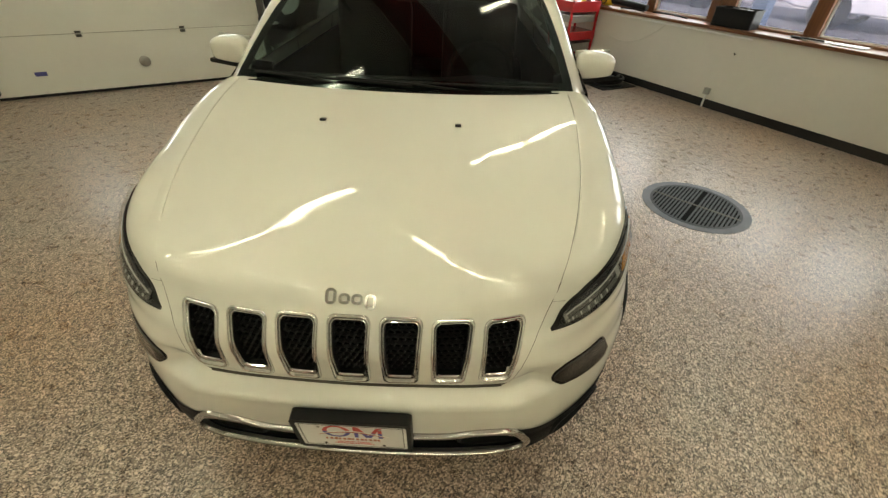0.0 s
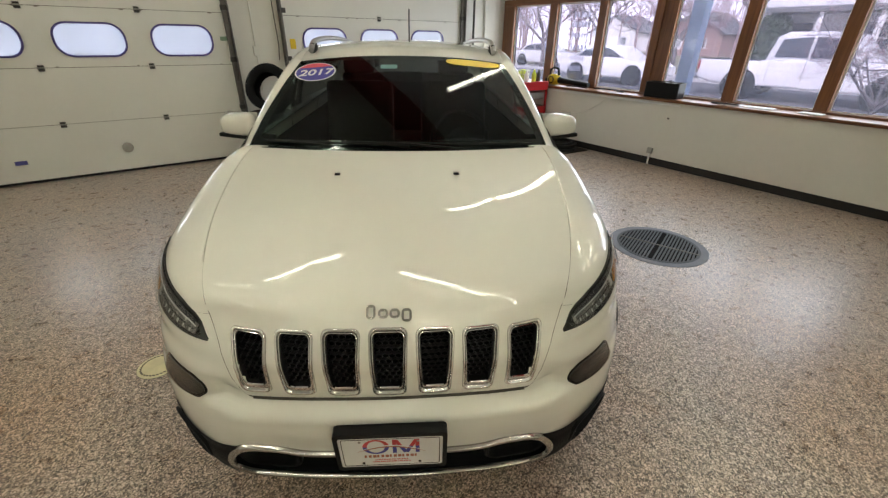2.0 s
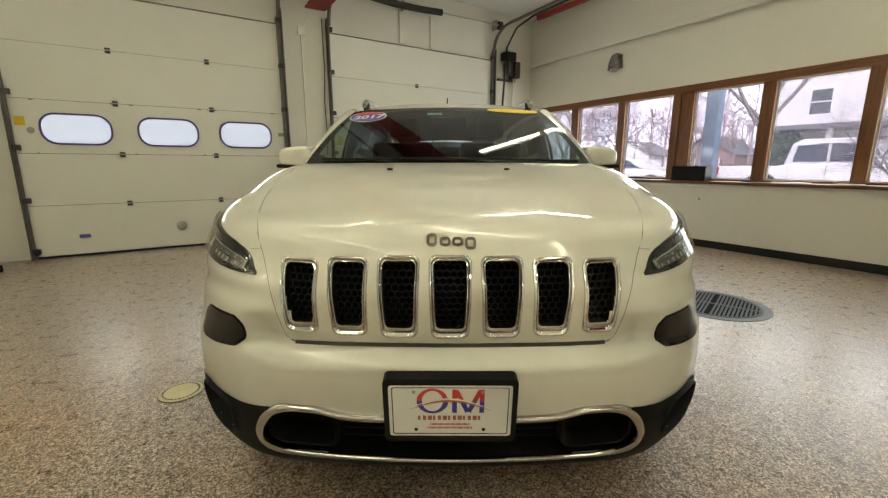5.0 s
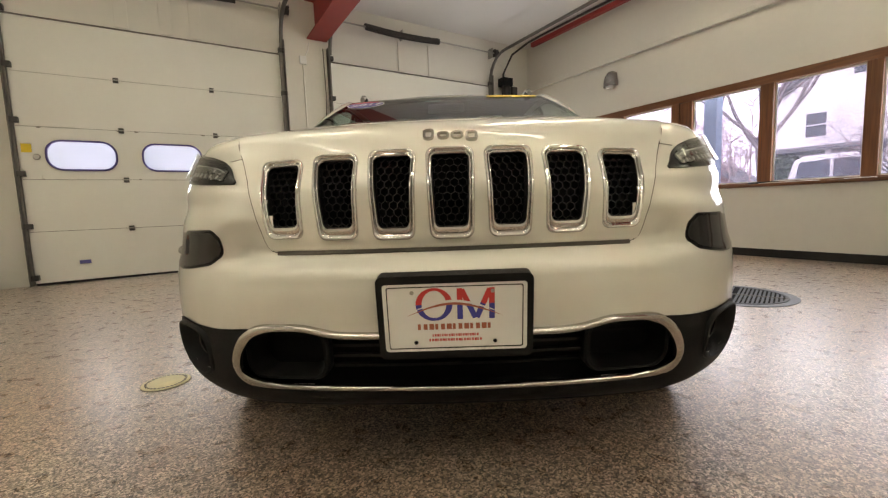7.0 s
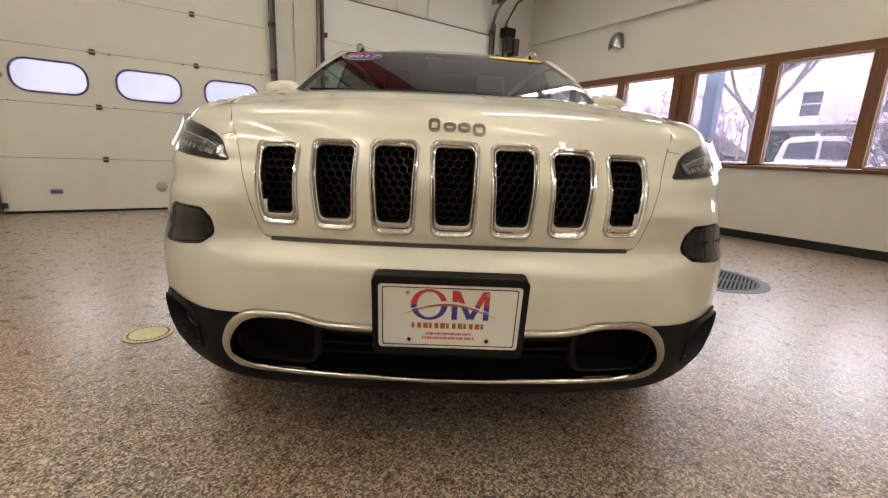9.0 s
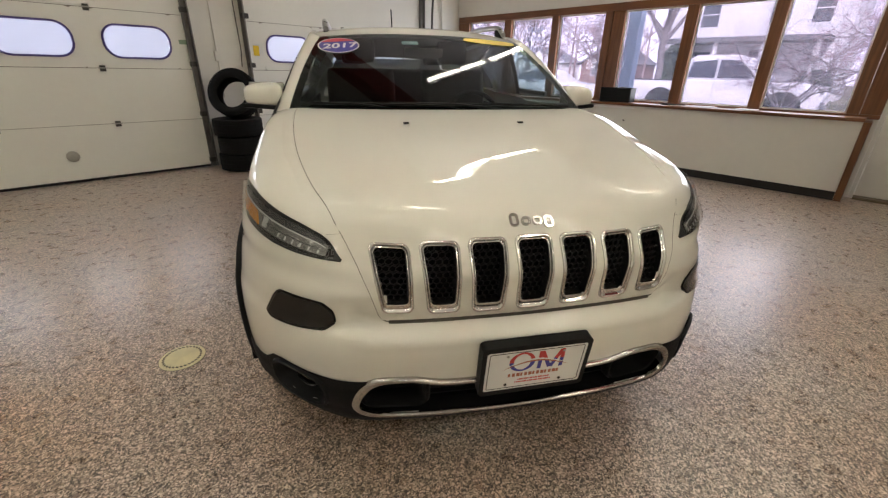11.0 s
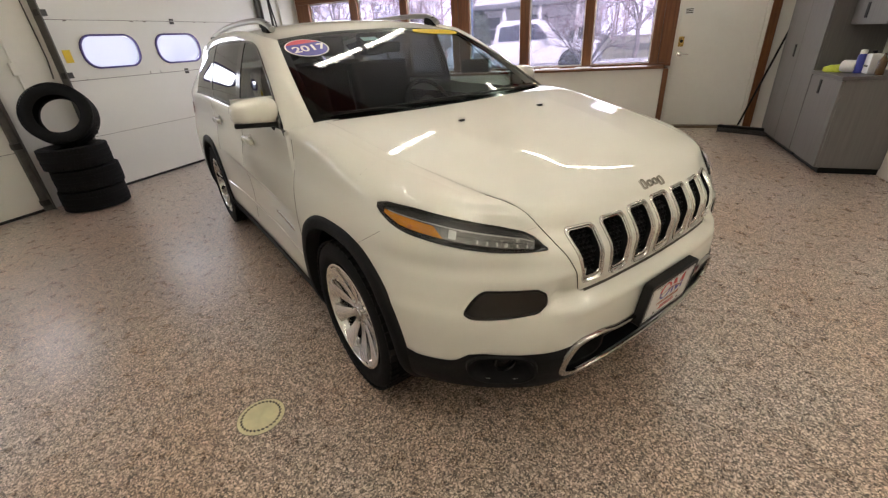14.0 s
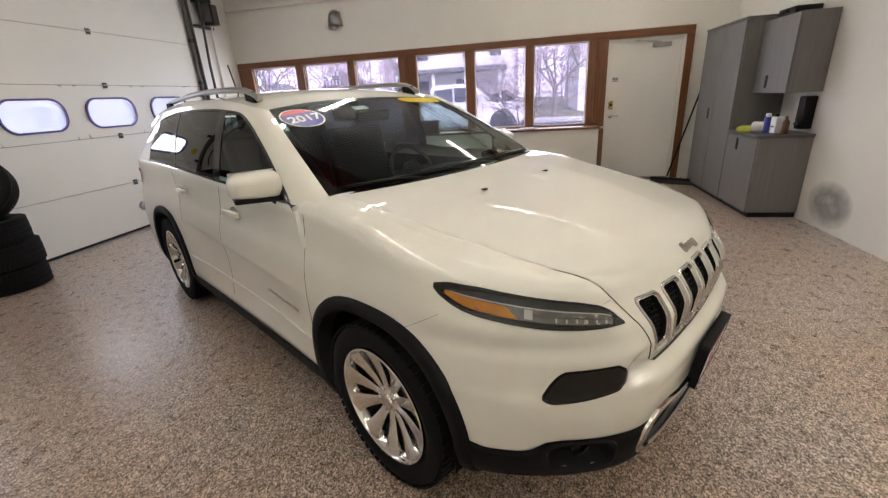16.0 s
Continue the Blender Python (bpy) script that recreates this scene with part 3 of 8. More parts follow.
M_FROST = glass("hazy polycarbonate pane", (0.58, 0.585, 0.70), 0.12, haze=0.62)
for p0 in (-1.4825, -0.5525, 0.38, 2.2625, 3.1825, 4.1125):
    pane_fill(ROOM @ look((p0, DOOR_Q - 0.003, 1.545), (p0, 0.0, 1.545)), 0.60, 0.28, SMALL_PANE_WATTS)
M_GREENST = surface("green sticker", (0.25, 0.36, 0.25), 0.5)
M_BLUEST = surface("blue sticker", (0.08, 0.08, 0.30), 0.5)
od1 = overhead_door(-2.05, 0.93, [(-1.815, -1.15), (-0.885, -0.22), (0.045, 0.715)], (-1.08, -0.03), "closed white sectional overhead door with three rounded windows",
                    [(-1.58, 0.25, 0.11, 0.045, M_BLUEST), (-1.98, 1.62, 0.09, 0.1, M_YELLOW), (0.86, 1.57, 0.09, 0.05, M_GREENST)])
od2 = overhead_door(1.66, 4.85, [(1.925, 2.60), (2.85, 3.515), (3.78, 4.445)], (3.19,), "closed white sectional overhead door behind the vehicle",
                    [(1.77, 1.51, 0.08, 0.13, M_YELLOW)])
for d, x in ((od1, -0.54), (od2, 3.20)):
    part("vent", lathe([(0.0, 0), (0.062, 0), (0.062, 0.008), (0.05, 0.016), (0.0, 0.016)], 24, at=pose(x, -0.001, 0.305, 90, 0, 0)), M_GALV, d, "round grey vent", 40)
part("vent", lathe([(0.0, 0), (0.035, 0), (0.03, 0.012), (0.0, 0.012)], 20, at=pose(-1.9, -0.001, 1.52, 90, 0, 0)), M_GALV, od1, "small round vent", 40)
# torsion springs and shaft above each door
for p0, p1, s0, s1 in ((-2.05, 0.93, -1.3, 0.35), (1.66, 4.85, 2.25, 3.65)):
    sp = thing("torsion_spring", "black torsion spring on a steel shaft above the overhead door", "spring", ROOM @ pose(0, DOOR_Q - 0.10, 3.72), group="door springs")
    part("shaft", tube([(p0 - 0.1, 0, 0), (p1 + 0.1, 0, 0)], 0.013, 8), M_GALV, sp, smooth=60)
    turns = int((s1 - s0) / 0.021)
    helix = [(s0 + (s1 - s0) * i / (turns * 8), 0.044 * math.cos(2 * math.pi * i / 8), 0.044 * math.sin(2 * math.pi * i / 8) - 0.028 * math.sin(math.pi * i / (turns * 8))) for i in range(turns * 8 + 1)]
    part("coil", tube(helix, 0.0115, 5), M_DARKSTEEL, sp)
    for x in (p0 - 0.06, p1 + 0.06):
        part("drum", lathe([(0.0, 0), (0.075, 0), (0.075, 0.012), (0.06, 0.016), (0.06, 0.06), (0.075, 0.064), (0, 0.066)], 24, at=pose(x, 0, 0, 0, 90, 0)), M_DARKSTEEL, sp, smooth=40)
        part("bearing_plate", box(x - 0.05, -0.02, -0.09, x - 0.042, 0.128, 0.09), M_GALV, sp)
    part("bracket", box((s0 + s1) / 2 - 0.03, 0.0, -0.08, (s0 + s1) / 2 - 0.02, 0.128, 0.08), M_GALV, sp)
# vertical battens above the doors, ledger
for x in (-0.96, -0.49, -0.15, 2.95, 3.55):
    thing("batten", "cream painted vertical batten above the door", "batten", ROOM, group="battens above the doors", bm=box(x - 0.07, DOOR_Q + 0.010, 3.14, x + 0.07, DOOR_Q + 0.029, 3.66, 0.003), mat=M_WALL)
for p0, p1 in ((-2.05, 0.93), (1.66, 4.85)):
    thing("header_seal", "grey weather strip over the overhead door", "weather strip", ROOM, group="weather strips", bm=box(p0, DOOR_Q - 0.004, 3.110, p1, DOOR_Q + 0.028, 3.122, 0.003), mat=M_JOINT)
# conduit on the pier between the doors
cond = thing("conduit", "painted conduit with a switch box on the pier", "conduit", ROOM)
part("pipe", tube([(1.25, DOOR_Q + 0.018, 0.9), (1.25, DOOR_Q + 0.018, 3.1)], 0.011), M_WALL, cond, smooth=60)
part("box", box(1.20, DOOR_Q - 0.01, 3.02, 1.30, DOOR_Q + 0.029, 3.14, 0.005), M_WHITEPL, cond)
part("box", box(1.21, DOOR_Q - 0.005, 1.36, 1.29, DOOR_Q + 0.029, 1.48, 0.005), M_WALL, cond)
part("cable", tube([(1.36, DOOR_Q - 0.0, 3.38), (1.34, DOOR_Q + 0.016, 3.25), (1.29, DOOR_Q + 0.016, 3.14)], 0.006), M_WHITEPL, cond)
part("cable", tube([(1.57, DOOR_Q + 0.02, 3.3), (1.58, DOOR_Q + 0.02, 2.6), (1.555, DOOR_Q + 0.02, 2.1), (1.57, DOOR_Q + 0.02, 1.5), (1.55, DOOR_Q + 0.02, 1.3)], 0.006), M_DARKSTEEL, cond)

# jackshaft opener
op = thing("door_opener", "dark grey door opener motor with a gearbox", "door opener", ROOM @ pose(5.22, DOOR_Q - 0.02, 2.96))
part("motor", lathe([(0.0, 0), (0.085, 0), (0.09, 0.02), (0.09, 0.22), (0.07, 0.25), (0, 0.25)], 24, at=pose(-0.02, -0.08, -0.10)), M_DARKSTEEL, op, smooth=40)
part("gearbox", box(-0.14, -0.16, 0.16, 0.10, 0.03, 0.32, 0.015), M_BLACKPL, op)
part("control_box", box(0.09, -0.15, -0.14, 0.22, 0.045, 0.16, 0.01), M_DARKSTEEL, op, "dark control box")
part("bracket", box(-0.22, -0.02, -0.2, 0.22, 0.045, -0.16, 0.004), M_DARKSTEEL, op)
part("conduit", tube([(0.16, -0.02, -0.14), (0.16, -0.0, -0.5), (0.2, 0.02, -0.9), (0.2, 0.025, -2.0)], 0.018), M_WALL, op, smooth=60)
part("cable", tube([(0.02, -0.05, 0.32), (0.0, -0.04, 0.5), (-0.1, 0.0, 0.62)], 0.009), M_WHITEPL, op)


# floor drains
M_DRAINRIM = surface("worn epoxy collar", (0.14, 0.15, 0.18), 0.5, grain=50, vary=0.25, stain=8, stain_vary=0.25)
DR = (3.10, 0.80)
drain = thing("floor_drain", "round blue-grey slotted floor drain in a concrete collar", "drain", ROOM @ pose(DR[0], DR[1], 0.0, 0, 0, 18))
part("collar", ringed([(0.40, 0.0005), (0.40, 0.003), (0.335, 0.004), (0.335, 0.0005)], 56), M_DRAINRIM, drain, "pale worn collar", 30)
# no hollow here: a flat black disc paints the shade under the bars
part("pit", lathe([(0.0, 0.0006), (0.338, 0.0006), (0.338, 0.001), (0.0, 0.001)], 40), M_HOLLOW_SHADE, drain)
for k in range(-12, 13):
    y = k * 0.0265
    half = math.sqrt(max(0.0, 0.328 ** 2 - y * y))
    if abs(k) > 0:
        part("bar", box(-half, y - 0.0075, 0.002, half, y + 0.0075, 0.006, 0.0015), M_IRON, drain)
part("spine", box(-0.007, -0.328, 0.003, 0.007, 0.328, 0.0085, 0.002), M_TRACK, drain, "worn metal cross bar")
part("rim", ringed([(0.338, 0.001), (0.338, 0.007), (0.318, 0.007), (0.318, 0.001)], 56), M_IRON, drain, smooth=30)
cap = thing("cleanout_cap", "round cream floor cap ringed with small slots", "floor cap", ROOM @ pose(-0.61, 1.545, 0.0) @ Matrix.Diagonal((0.83, 0.83, 1, 1)))
part("disc", lathe([(0.0, 0.0005), (0.118, 0.0005), (0.118, 0.004), (0.112, 0.006), (0.0, 0.006)], 48), M_ALU, cap, smooth=30)
for k in range(30):
    a = 2 * math.pi * k / 30
    part("slot", box(-0.0075, -0.0048, 0.006, 0.0075, 0.0048, 0.0070), M_DARKSTEEL, cap, at=pose(0.096 * math.cos(a), 0.096 * math.sin(a), 0, 0, 0, math.degrees(a) + 60))
part("rim", ringed([(0.1215, 0.0005), (0.1215, 0.003), (0.1185, 0.003), (0.1185, 0.0005)], 48), M_JOINT, cap, smooth=30)


# tyre stack
def tyre_mesh(r=0.300, w=0.212, rim=0.190):
    h = w / 2
    bm = ringed([(rim, -h * 0.72), (rim + 0.03, -h * 0.98), (r * 0.86, -h * 1.04), (r * 0.965, -h * 0.92), (r, -h * 0.70), (r + 0.003, -h * 0.2), (r + 0.003, h * 0.2), (r, h * 0.70), (r * 0.965, h * 0.92), (r * 0.86, h * 1.04), (rim + 0.03, h * 0.98), (rim, h * 0.72), (rim + 0.012, h * 0.6), (r * 0.9, h * 0.8), (r * 0.94, 0), (r * 0.9, -h * 0.8), (rim + 0.012, -h * 0.6)], 64)
    return bm


def tread_mesh(r=0.300, w=0.212):
    bm = bmesh.new()
    for row, (z, hw) in enumerate(((-0.37 * w, 0.10 * w), (-0.13 * w, 0.08 * w), (0.13 * w, 0.08 * w), (0.37 * w, 0.10 * w))):
        for k in range(60):
            a = 2 * math.pi * (k + 0.5 * (row % 2)) / 60
            box(r - 0.004, -0.0135, z - hw, r + 0.0075 - (0.003 if row in (0, 3) else 0), 0.0135, z + hw, bm=bm, at=pose(0, 0, 0, 0, 0, math.degrees(a)))
    return bm


TYRE_ME, TREAD_ME = mesh_of(tyre_mesh(), 40), mesh_of(tread_mesh())
TYRE_ME.materials.append(M_TYRE), TREAD_ME.materials.append(M_TYRE)


def loose_tyre(at, label):
    t = thing("tyre", label, "tyre", at, group="stack of tyres")
    part("carcass", TYRE_ME, None, t)
    tagged(part("tread", TREAD_ME, None, t), kind="stuff")
    return t


TS = (1.225, 5.57)
for k in range(3):
    loose_tyre(ROOM @ pose(TS[0] + (0.0, 0.015, -0.01)[k], TS[1] + (0, -0.01, 0.01)[k], 0.112 + 0.224 * k, 0, 0, 31 * k), "black worn tyre lying in a stack")
loose_tyre(ROOM @ pose(TS[0] + 0.02, TS[1] + 0.02, 0.672 + 0.292, 68, 0, -44), "black worn tyre standing upright on the stack")


# the parked vehicle: nose towards -y, wheels on the floor
M_PAINT = surface("white car paint", (0.67, 0.66, 0.595), 0.45, grain=40, vary=0.01, stain=1.5, stain_vary=0.01, coat=1.0)
M_CLAD = surface("black textured cladding", (0.0085, 0.0085, 0.009), 0.6, shine=0.14, grain=60, vary=0.2, stain=4, stain_vary=0.15, bump=0.15, bump_scale=350)
# colour of the shade in panel gaps, laid on as thin strips
M_GAP_SHADE = surface("panel gap shade", (0.065, 0.058, 0.046), 0.8)
M_GLOSSBLACK = surface("gloss black trim", (0.012, 0.012, 0.012), 0.12)
M_MESH = surface("black honeycomb plastic", (0.008, 0.008, 0.0082), 0.4, shine=0.3, grain=60, vary=0.2)
M_WSGLASS = glass("tinted windscreen", (0.56, 0.64, 0.60), 0.005, 1.36)
M_SIDEGLASS = glass("dark privacy glass", (0.10, 0.11, 0.11), 0.005, 1.52)
M_LENS = glass("clear lamp lens", (0.80, 0.81, 0.80), 0.03, 1.5)
M_SMOKED = glass("smoked lamp lens", (0.50, 0.48, 0.46), 0.05, 1.5)
M_AMBER = surface("amber reflector", (0.66, 0.25, 0.012), 0.18, grain=60, vary=0.35, bump=0.5, bump_scale=140, coat=0.6)
# chrome with the dark floor reflection put into its colour
M_SURROUND = surface("dimmed chrome", (0.46, 0.445, 0.42), 0.14, metal=1.0, grain=12, vary=0.04)
M_TAIL_AMBER = surface("dark amber plastic", (0.45, 0.12, 0.01), 0.3, grain=60, vary=0.1)
M_REFLECT = surface("silver lamp reflector", (0.33, 0.325, 0.315), 0.26, metal=0.6, grain=45, vary=0.35, stain=30, stain_vary=0.4)
M_LENSCELL = surface("pale prismatic reflector", (0.66, 0.66, 0.65), 0.25, metal=0.3, grain=20, vary=0.05)
M_LAMPGREY = surface("dark lamp bezel", (0.050, 0.050, 0.053), 0.2, grain=40, vary=0.1, metal=0.3)
M_FOGBOWL = surface("grey fog lamp bowl", (0.055, 0.053, 0.051), 0.4, grain=30, vary=0.25, stain=9, stain_vary=0.4)
M_TRIM_IN = surface("dark cabin plastic", (0.006, 0.006, 0.0062), 0.65, shine=0.14, grain=60, vary=0.2, bump=0.2, bump_scale=300)
M_SEAT = surface("black seat leather", (0.007, 0.007, 0.0068), 0.55, shine=0.2, grain=40, vary=0.2, bump=0.2, bump_scale=200)
M_HEADLINER = surface("grey headliner", (0.09, 0.087, 0.082), 0.9, grain=60, vary=0.06)
M_PLATE = surface("white plate", (0.80, 0.80, 0.78), 0.35, grain=40, vary=0.02)
M_PLATERED = surface("plate red", (0.60, 0.045, 0.04), 0.4, grain=30, vary=0.05)
M_PLATEBLUE = surface("plate blue", (0.05, 0.05, 0.34), 0.4, grain=30, vary=0.05)
M_PLATEBROWN = surface("plate brown print", (0.42, 0.13, 0.07), 0.4, grain=30, vary=0.05)
M_STBLUE = surface("sticker blue", (0.035, 0.03, 0.30), 0.35, grain=30, vary=0.05)
M_STRED = surface("sticker red", (0.62, 0.05, 0.08), 0.35, grain=30, vary=0.05)
M_ALLOY = surface("polished alloy", (0.78, 0.77, 0.75), 0.1, metal=1.0, grain=20, vary=0.03)

CAR = pose(-0.002, 0.0, 0.0, 0, 0, -0.5)
HUB_F, HUB_R, HUB_Z, TYRE_R = 0.905, 3.60, 0.352, 0.352


def table(x, xs, ys):
    """A smooth curve through a few stations."""
    x, xs, ys = np.asarray(x, float), np.asarray(xs, float), np.asarray(ys, float)
    i = np.clip(np.searchsorted(xs, x) - 1, 0, len(xs) - 2)
    m = np.gradient(ys, xs)
    h = xs[i + 1] - xs[i]
    t = np.clip((x - xs[i]) / h, 0, 1)
    return ((2 * t ** 3 - 3 * t ** 2 + 1) * ys[i] + (t ** 3 - 2 * t ** 2 + t) * h * m[i] + (3 * t ** 2 - 2 * t ** 3) * ys[i + 1] + (t ** 3 - t ** 2) * h * m[i + 1])


def half_width(y, z):
    w = table(z, [0.15, 0.25, 0.36, 0.46, 0.60, 0.72, 0.85, 0.93, 1.00, 1.08, 1.2], [0.82, 0.872, 0.896, 0.902, 0.902, 0.897, 0.880, 0.858, 0.847, 0.839, 0.825])
    doors = np.exp(-((y - 2.25) / 0.75) ** 4)
    w = w - 0.018 * np.exp(-((y - 0.5) / 0.38) ** 2) * np.clip((z - 0.62) / 0.15, 0, 1)
    edge = 0.70 + 0.045 * (y - 1.4)
    u = np.clip((edge - z) / (edge - 0.36), 0, 1)
    return w - 0.085 * doors * u ** 0.75 * (1 - u) - 0.006 * doors


def nose(z):
    return table(z, [0.15, 0.24, 0.29, 0.33, 0.40, 0.50, 0.60, 0.630, 0.642, 0.655, 0.672, 0.70, 0.76, 0.796, 0.812, 0.84, 0.88, 0.95, 1.05], [0.42, 0.24, 0.115, 0.060, 0.034, 0.024, 0.018, 0.023, 0.036, 0.054, 0.064, 0.059, 0.053, 0.0495, 0.0525, 0.066, 0.091, 0.116, 0.15])


def square_front(a):
    """How far the bumper stands forward of a plain oval plan, by distance from the middle."""
    return table(a, [0.0, 0.2, 0.3, 0.4, 0.46, 0.54, 0.62, 0.75, 0.9, 1.2], [0.0, 0.002, 0.009, 0.020, 0.030, 0.035, 0.026, 0.009, 0.0, 0.0])


def nose_corner(z):
    """The same beside the grille, where the face stands upright from fog lamp to head lamp."""
    return table(z, [0.15, 0.24, 0.29, 0.33, 0.40, 0.50, 0.59, 0.630, 0.655, 0.70, 0.78, 0.84, 0.88, 0.95, 1.05], [0.42, 0.24, 0.115, 0.060, 0.032, 0.020, 0.022, 0.030, 0.040, 0.043, 0.044, 0.050, 0.073, 0.106, 0.15])


CREASE = 0.055


def top(x, y):
    c = table(y, [0.0, 0.08, 0.14, 0.20, 0.27, 0.36, 0.55, 0.86, 1.24, 1.6, 2.4, 3.6, 4.7], [0.833, 0.894, 0.936, 0.966, 0.988, 1.009, 1.051, 1.098, 1.135, 1.135, 1.15, 1.18, 1.16])
    a = np.abs(x)
    rear = np.clip((y - 0.65) / 0.55, 0, 1)
    rear = rear * rear * (3 - 2 * rear)
    # the raised middle of the hood ends in a soft crease on either side
    past = a - (0.18 + 0.24 * y)
    start, stop = np.clip((y - 0.10) / 0.26, 0, 1), np.clip((1.2 - y) / 0.6, 0, 1)
    fold = 0.5 * (past + np.sqrt(past ** 2 + 0.007 ** 2)) * start ** 2 * (3 - 2 * start) * stop ** 2 * (3 - 2 * stop)
    return c - (0.013 - 0.006 * rear) * (a / 0.65) ** 2 - CREASE * fold - 1.45 * np.clip(a - 0.66 - 0.04 * rear, 0, None) ** 2


def solid(x, y, z):
    """Negative inside the body under the windows, positive outside."""
    w, depth = half_width(y, z), 0.70
    beside = np.clip((np.abs(x) - 0.43) / (0.09 + 0.09 * np.clip((z - 0.78) / 0.06, 0, 1)), 0, 1)
    beside = beside * beside * (3 - 2 * beside)
    n0 = nose(z) * (1 - beside) + nose_corner(z) * beside - square_front(np.abs(x)) * (1 - np.clip((z - 0.75) / 0.09, 0, 1))
    d = np.clip((n0 + depth - y) / depth, 0, None)
    r = np.clip((y - 4.22) / 0.42, 0, None)
    side = (((np.abs(x) / w) ** 2.5 + d ** 2.3 + r ** 2.6) ** (1 / 2.4) - 1) * 0.6
    # hollow shelf between lamp and bumper, and round the fog lamps
    side = side + 0.005 * np.exp(-((z - 0.785) / 0.03) ** 2) * np.clip((np.abs(x) - 0.42) / 0.08, 0, 1) * np.clip((0.75 - y) / 0.3, 0, 1)
    # scoop between the grille and the fog lamp, with a ledge below it
    side = side + 0.024 * np.exp(-((np.abs(x) - 0.492) / 0.043) ** 2) * np.clip((z - 0.640) / 0.014, 0, 1) * np.clip((0.755 - z) / 0.07, 0, 1) * (y < 0.5)
    up = z - top(x, y)
    k = 0.035
    m = np.clip(0.5 + 0.5 * (side - up) / k, 0, 1)
    return up * (1 - m) + side * m + k * m * (1 - m)


def hit(origin, way, far=2.2):
    """Where rays from inside leave the body."""
    o, w = np.asarray(origin, float), np.asarray(way, float)
    lo, hi = np.zeros(o.shape[:-1]), np.full(o.shape[:-1], far)
    for _ in range(34):
        mid = (lo + hi) / 2
        p = o + w * mid[..., None]
        inside = solid(p[..., 0], p[..., 1], p[..., 2]) < 0
        lo, hi = np.where(inside, mid, lo), np.where(inside, hi, mid)
    return o + w * lo[..., None]


def normals(p):
    e = 0.004
    g = np.stack([solid(*(p + np.eye(3)[k] * e).T) - solid(*(p - np.eye(3)[k] * e).T) for k in range(3)], -1) if p.ndim == 2 else None
    return g / np.linalg.norm(g, axis=-1, keepdims=True)


def lifted(p, off):
    s = p.shape
    q = p.reshape(-1, 3)
    return (q + normals(q) * np.broadcast_to(np.asarray(off, float), s[:-1]).reshape(-1, 1)).reshape(s)


def by_azimuth(psi, z):
    """The body's skin at an angle round the pivot behind the nose (degrees from straight ahead, + to the right) and a height."""
    psi, z = np.broadcast_arrays(np.radians(np.asarray(psi, float)), np.asarray(z, float))
    o = np.stack([np.zeros_like(z), np.full_like(z, 0.75), z], -1)
    return hit(o, np.stack([np.sin(psi), -np.cos(psi), np.zeros_like(z)], -1))


def by_front(x, z):
    x, z = np.broadcast_arrays(np.asarray(x, float), np.asarray(z, float))
    return hit(np.stack([x, np.full_like(x, 0.72), z], -1), np.broadcast_to((0.0, -1.0, 0.0), x.shape + (3,)))


def by_side(y, z, side):
    y, z = np.broadcast_arrays(np.asarray(y, float), np.asarray(z, float))
    return hit(np.stack([np.zeros_like(y), y, z], -1), np.broadcast_to((float(side), 0.0, 0.0), y.shape + (3,)))


def by_top(x, y):
    x, y = np.broadcast_arrays(np.asarray(x, float), np.asarray(y, float))
    return hit(np.stack([x, y, np.full_like(x, 0.5)], -1), np.broadcast_to((0.0, 0.0, 1.0), x.shape + (3,)))


def sheet(p, keep=None, bm=None, thick=0.0):
    """A mesh of a grid of points; keep: which cells stay."""
    bm = bm or bmesh.new()
    r, c = p.shape[:2]
    need = np.ones((r - 1, c - 1), bool) if keep is None else keep
    vs = {}

    def v(i, j):
        if (i, j) not in vs:
            vs[i, j] = bm.verts.new(p[i, j])
        return vs[i, j]

    for i in range(r - 1):
        for j in range(c - 1):
            if need[i, j]:
                bm.faces.new((v(i, j), v(i, j + 1), v(i + 1, j + 1), v(i + 1, j)))
    if thick:
        bmesh.ops.recalc_face_normals(bm, faces=bm.faces)
        bmesh.ops.solidify(bm, geom=bm.faces[:], thickness=thick)
    return bm


def closed_slab(p_out, p_in, bm=None):
    """A slab between an outer and an inner grid, with its rim closed."""
    bm = bm or bmesh.new()
    r, c = p_out.shape[:2]
    a = [[bm.verts.new(p_out[i, j]) for j in range(c)] for i in range(r)]
    b = [[bm.verts.new(p_in[i, j]) for j in range(c)] for i in range(r)]
    for i in range(r - 1):
        for j in range(c - 1):
            bm.faces.new((a[i][j], a[i][j + 1], a[i + 1][j + 1], a[i + 1][j]))
            bm.faces.new((b[i][j], b[i + 1][j], b[i + 1][j + 1], b[i][j + 1]))
    rim = [(0, j) for j in range(c)] + [(i, c - 1) for i in range(1, r)] + [(r - 1, j) for j in range(c - 2, -1, -1)] + [(i, 0) for i in range(r - 2, 0, -1)]
    for (i, j), (k, l) in zip(rim, rim[1:] + rim[:1]):
        bm.faces.new((a[i][j], b[i][j], b[k][l], a[k][l]))
    return bm


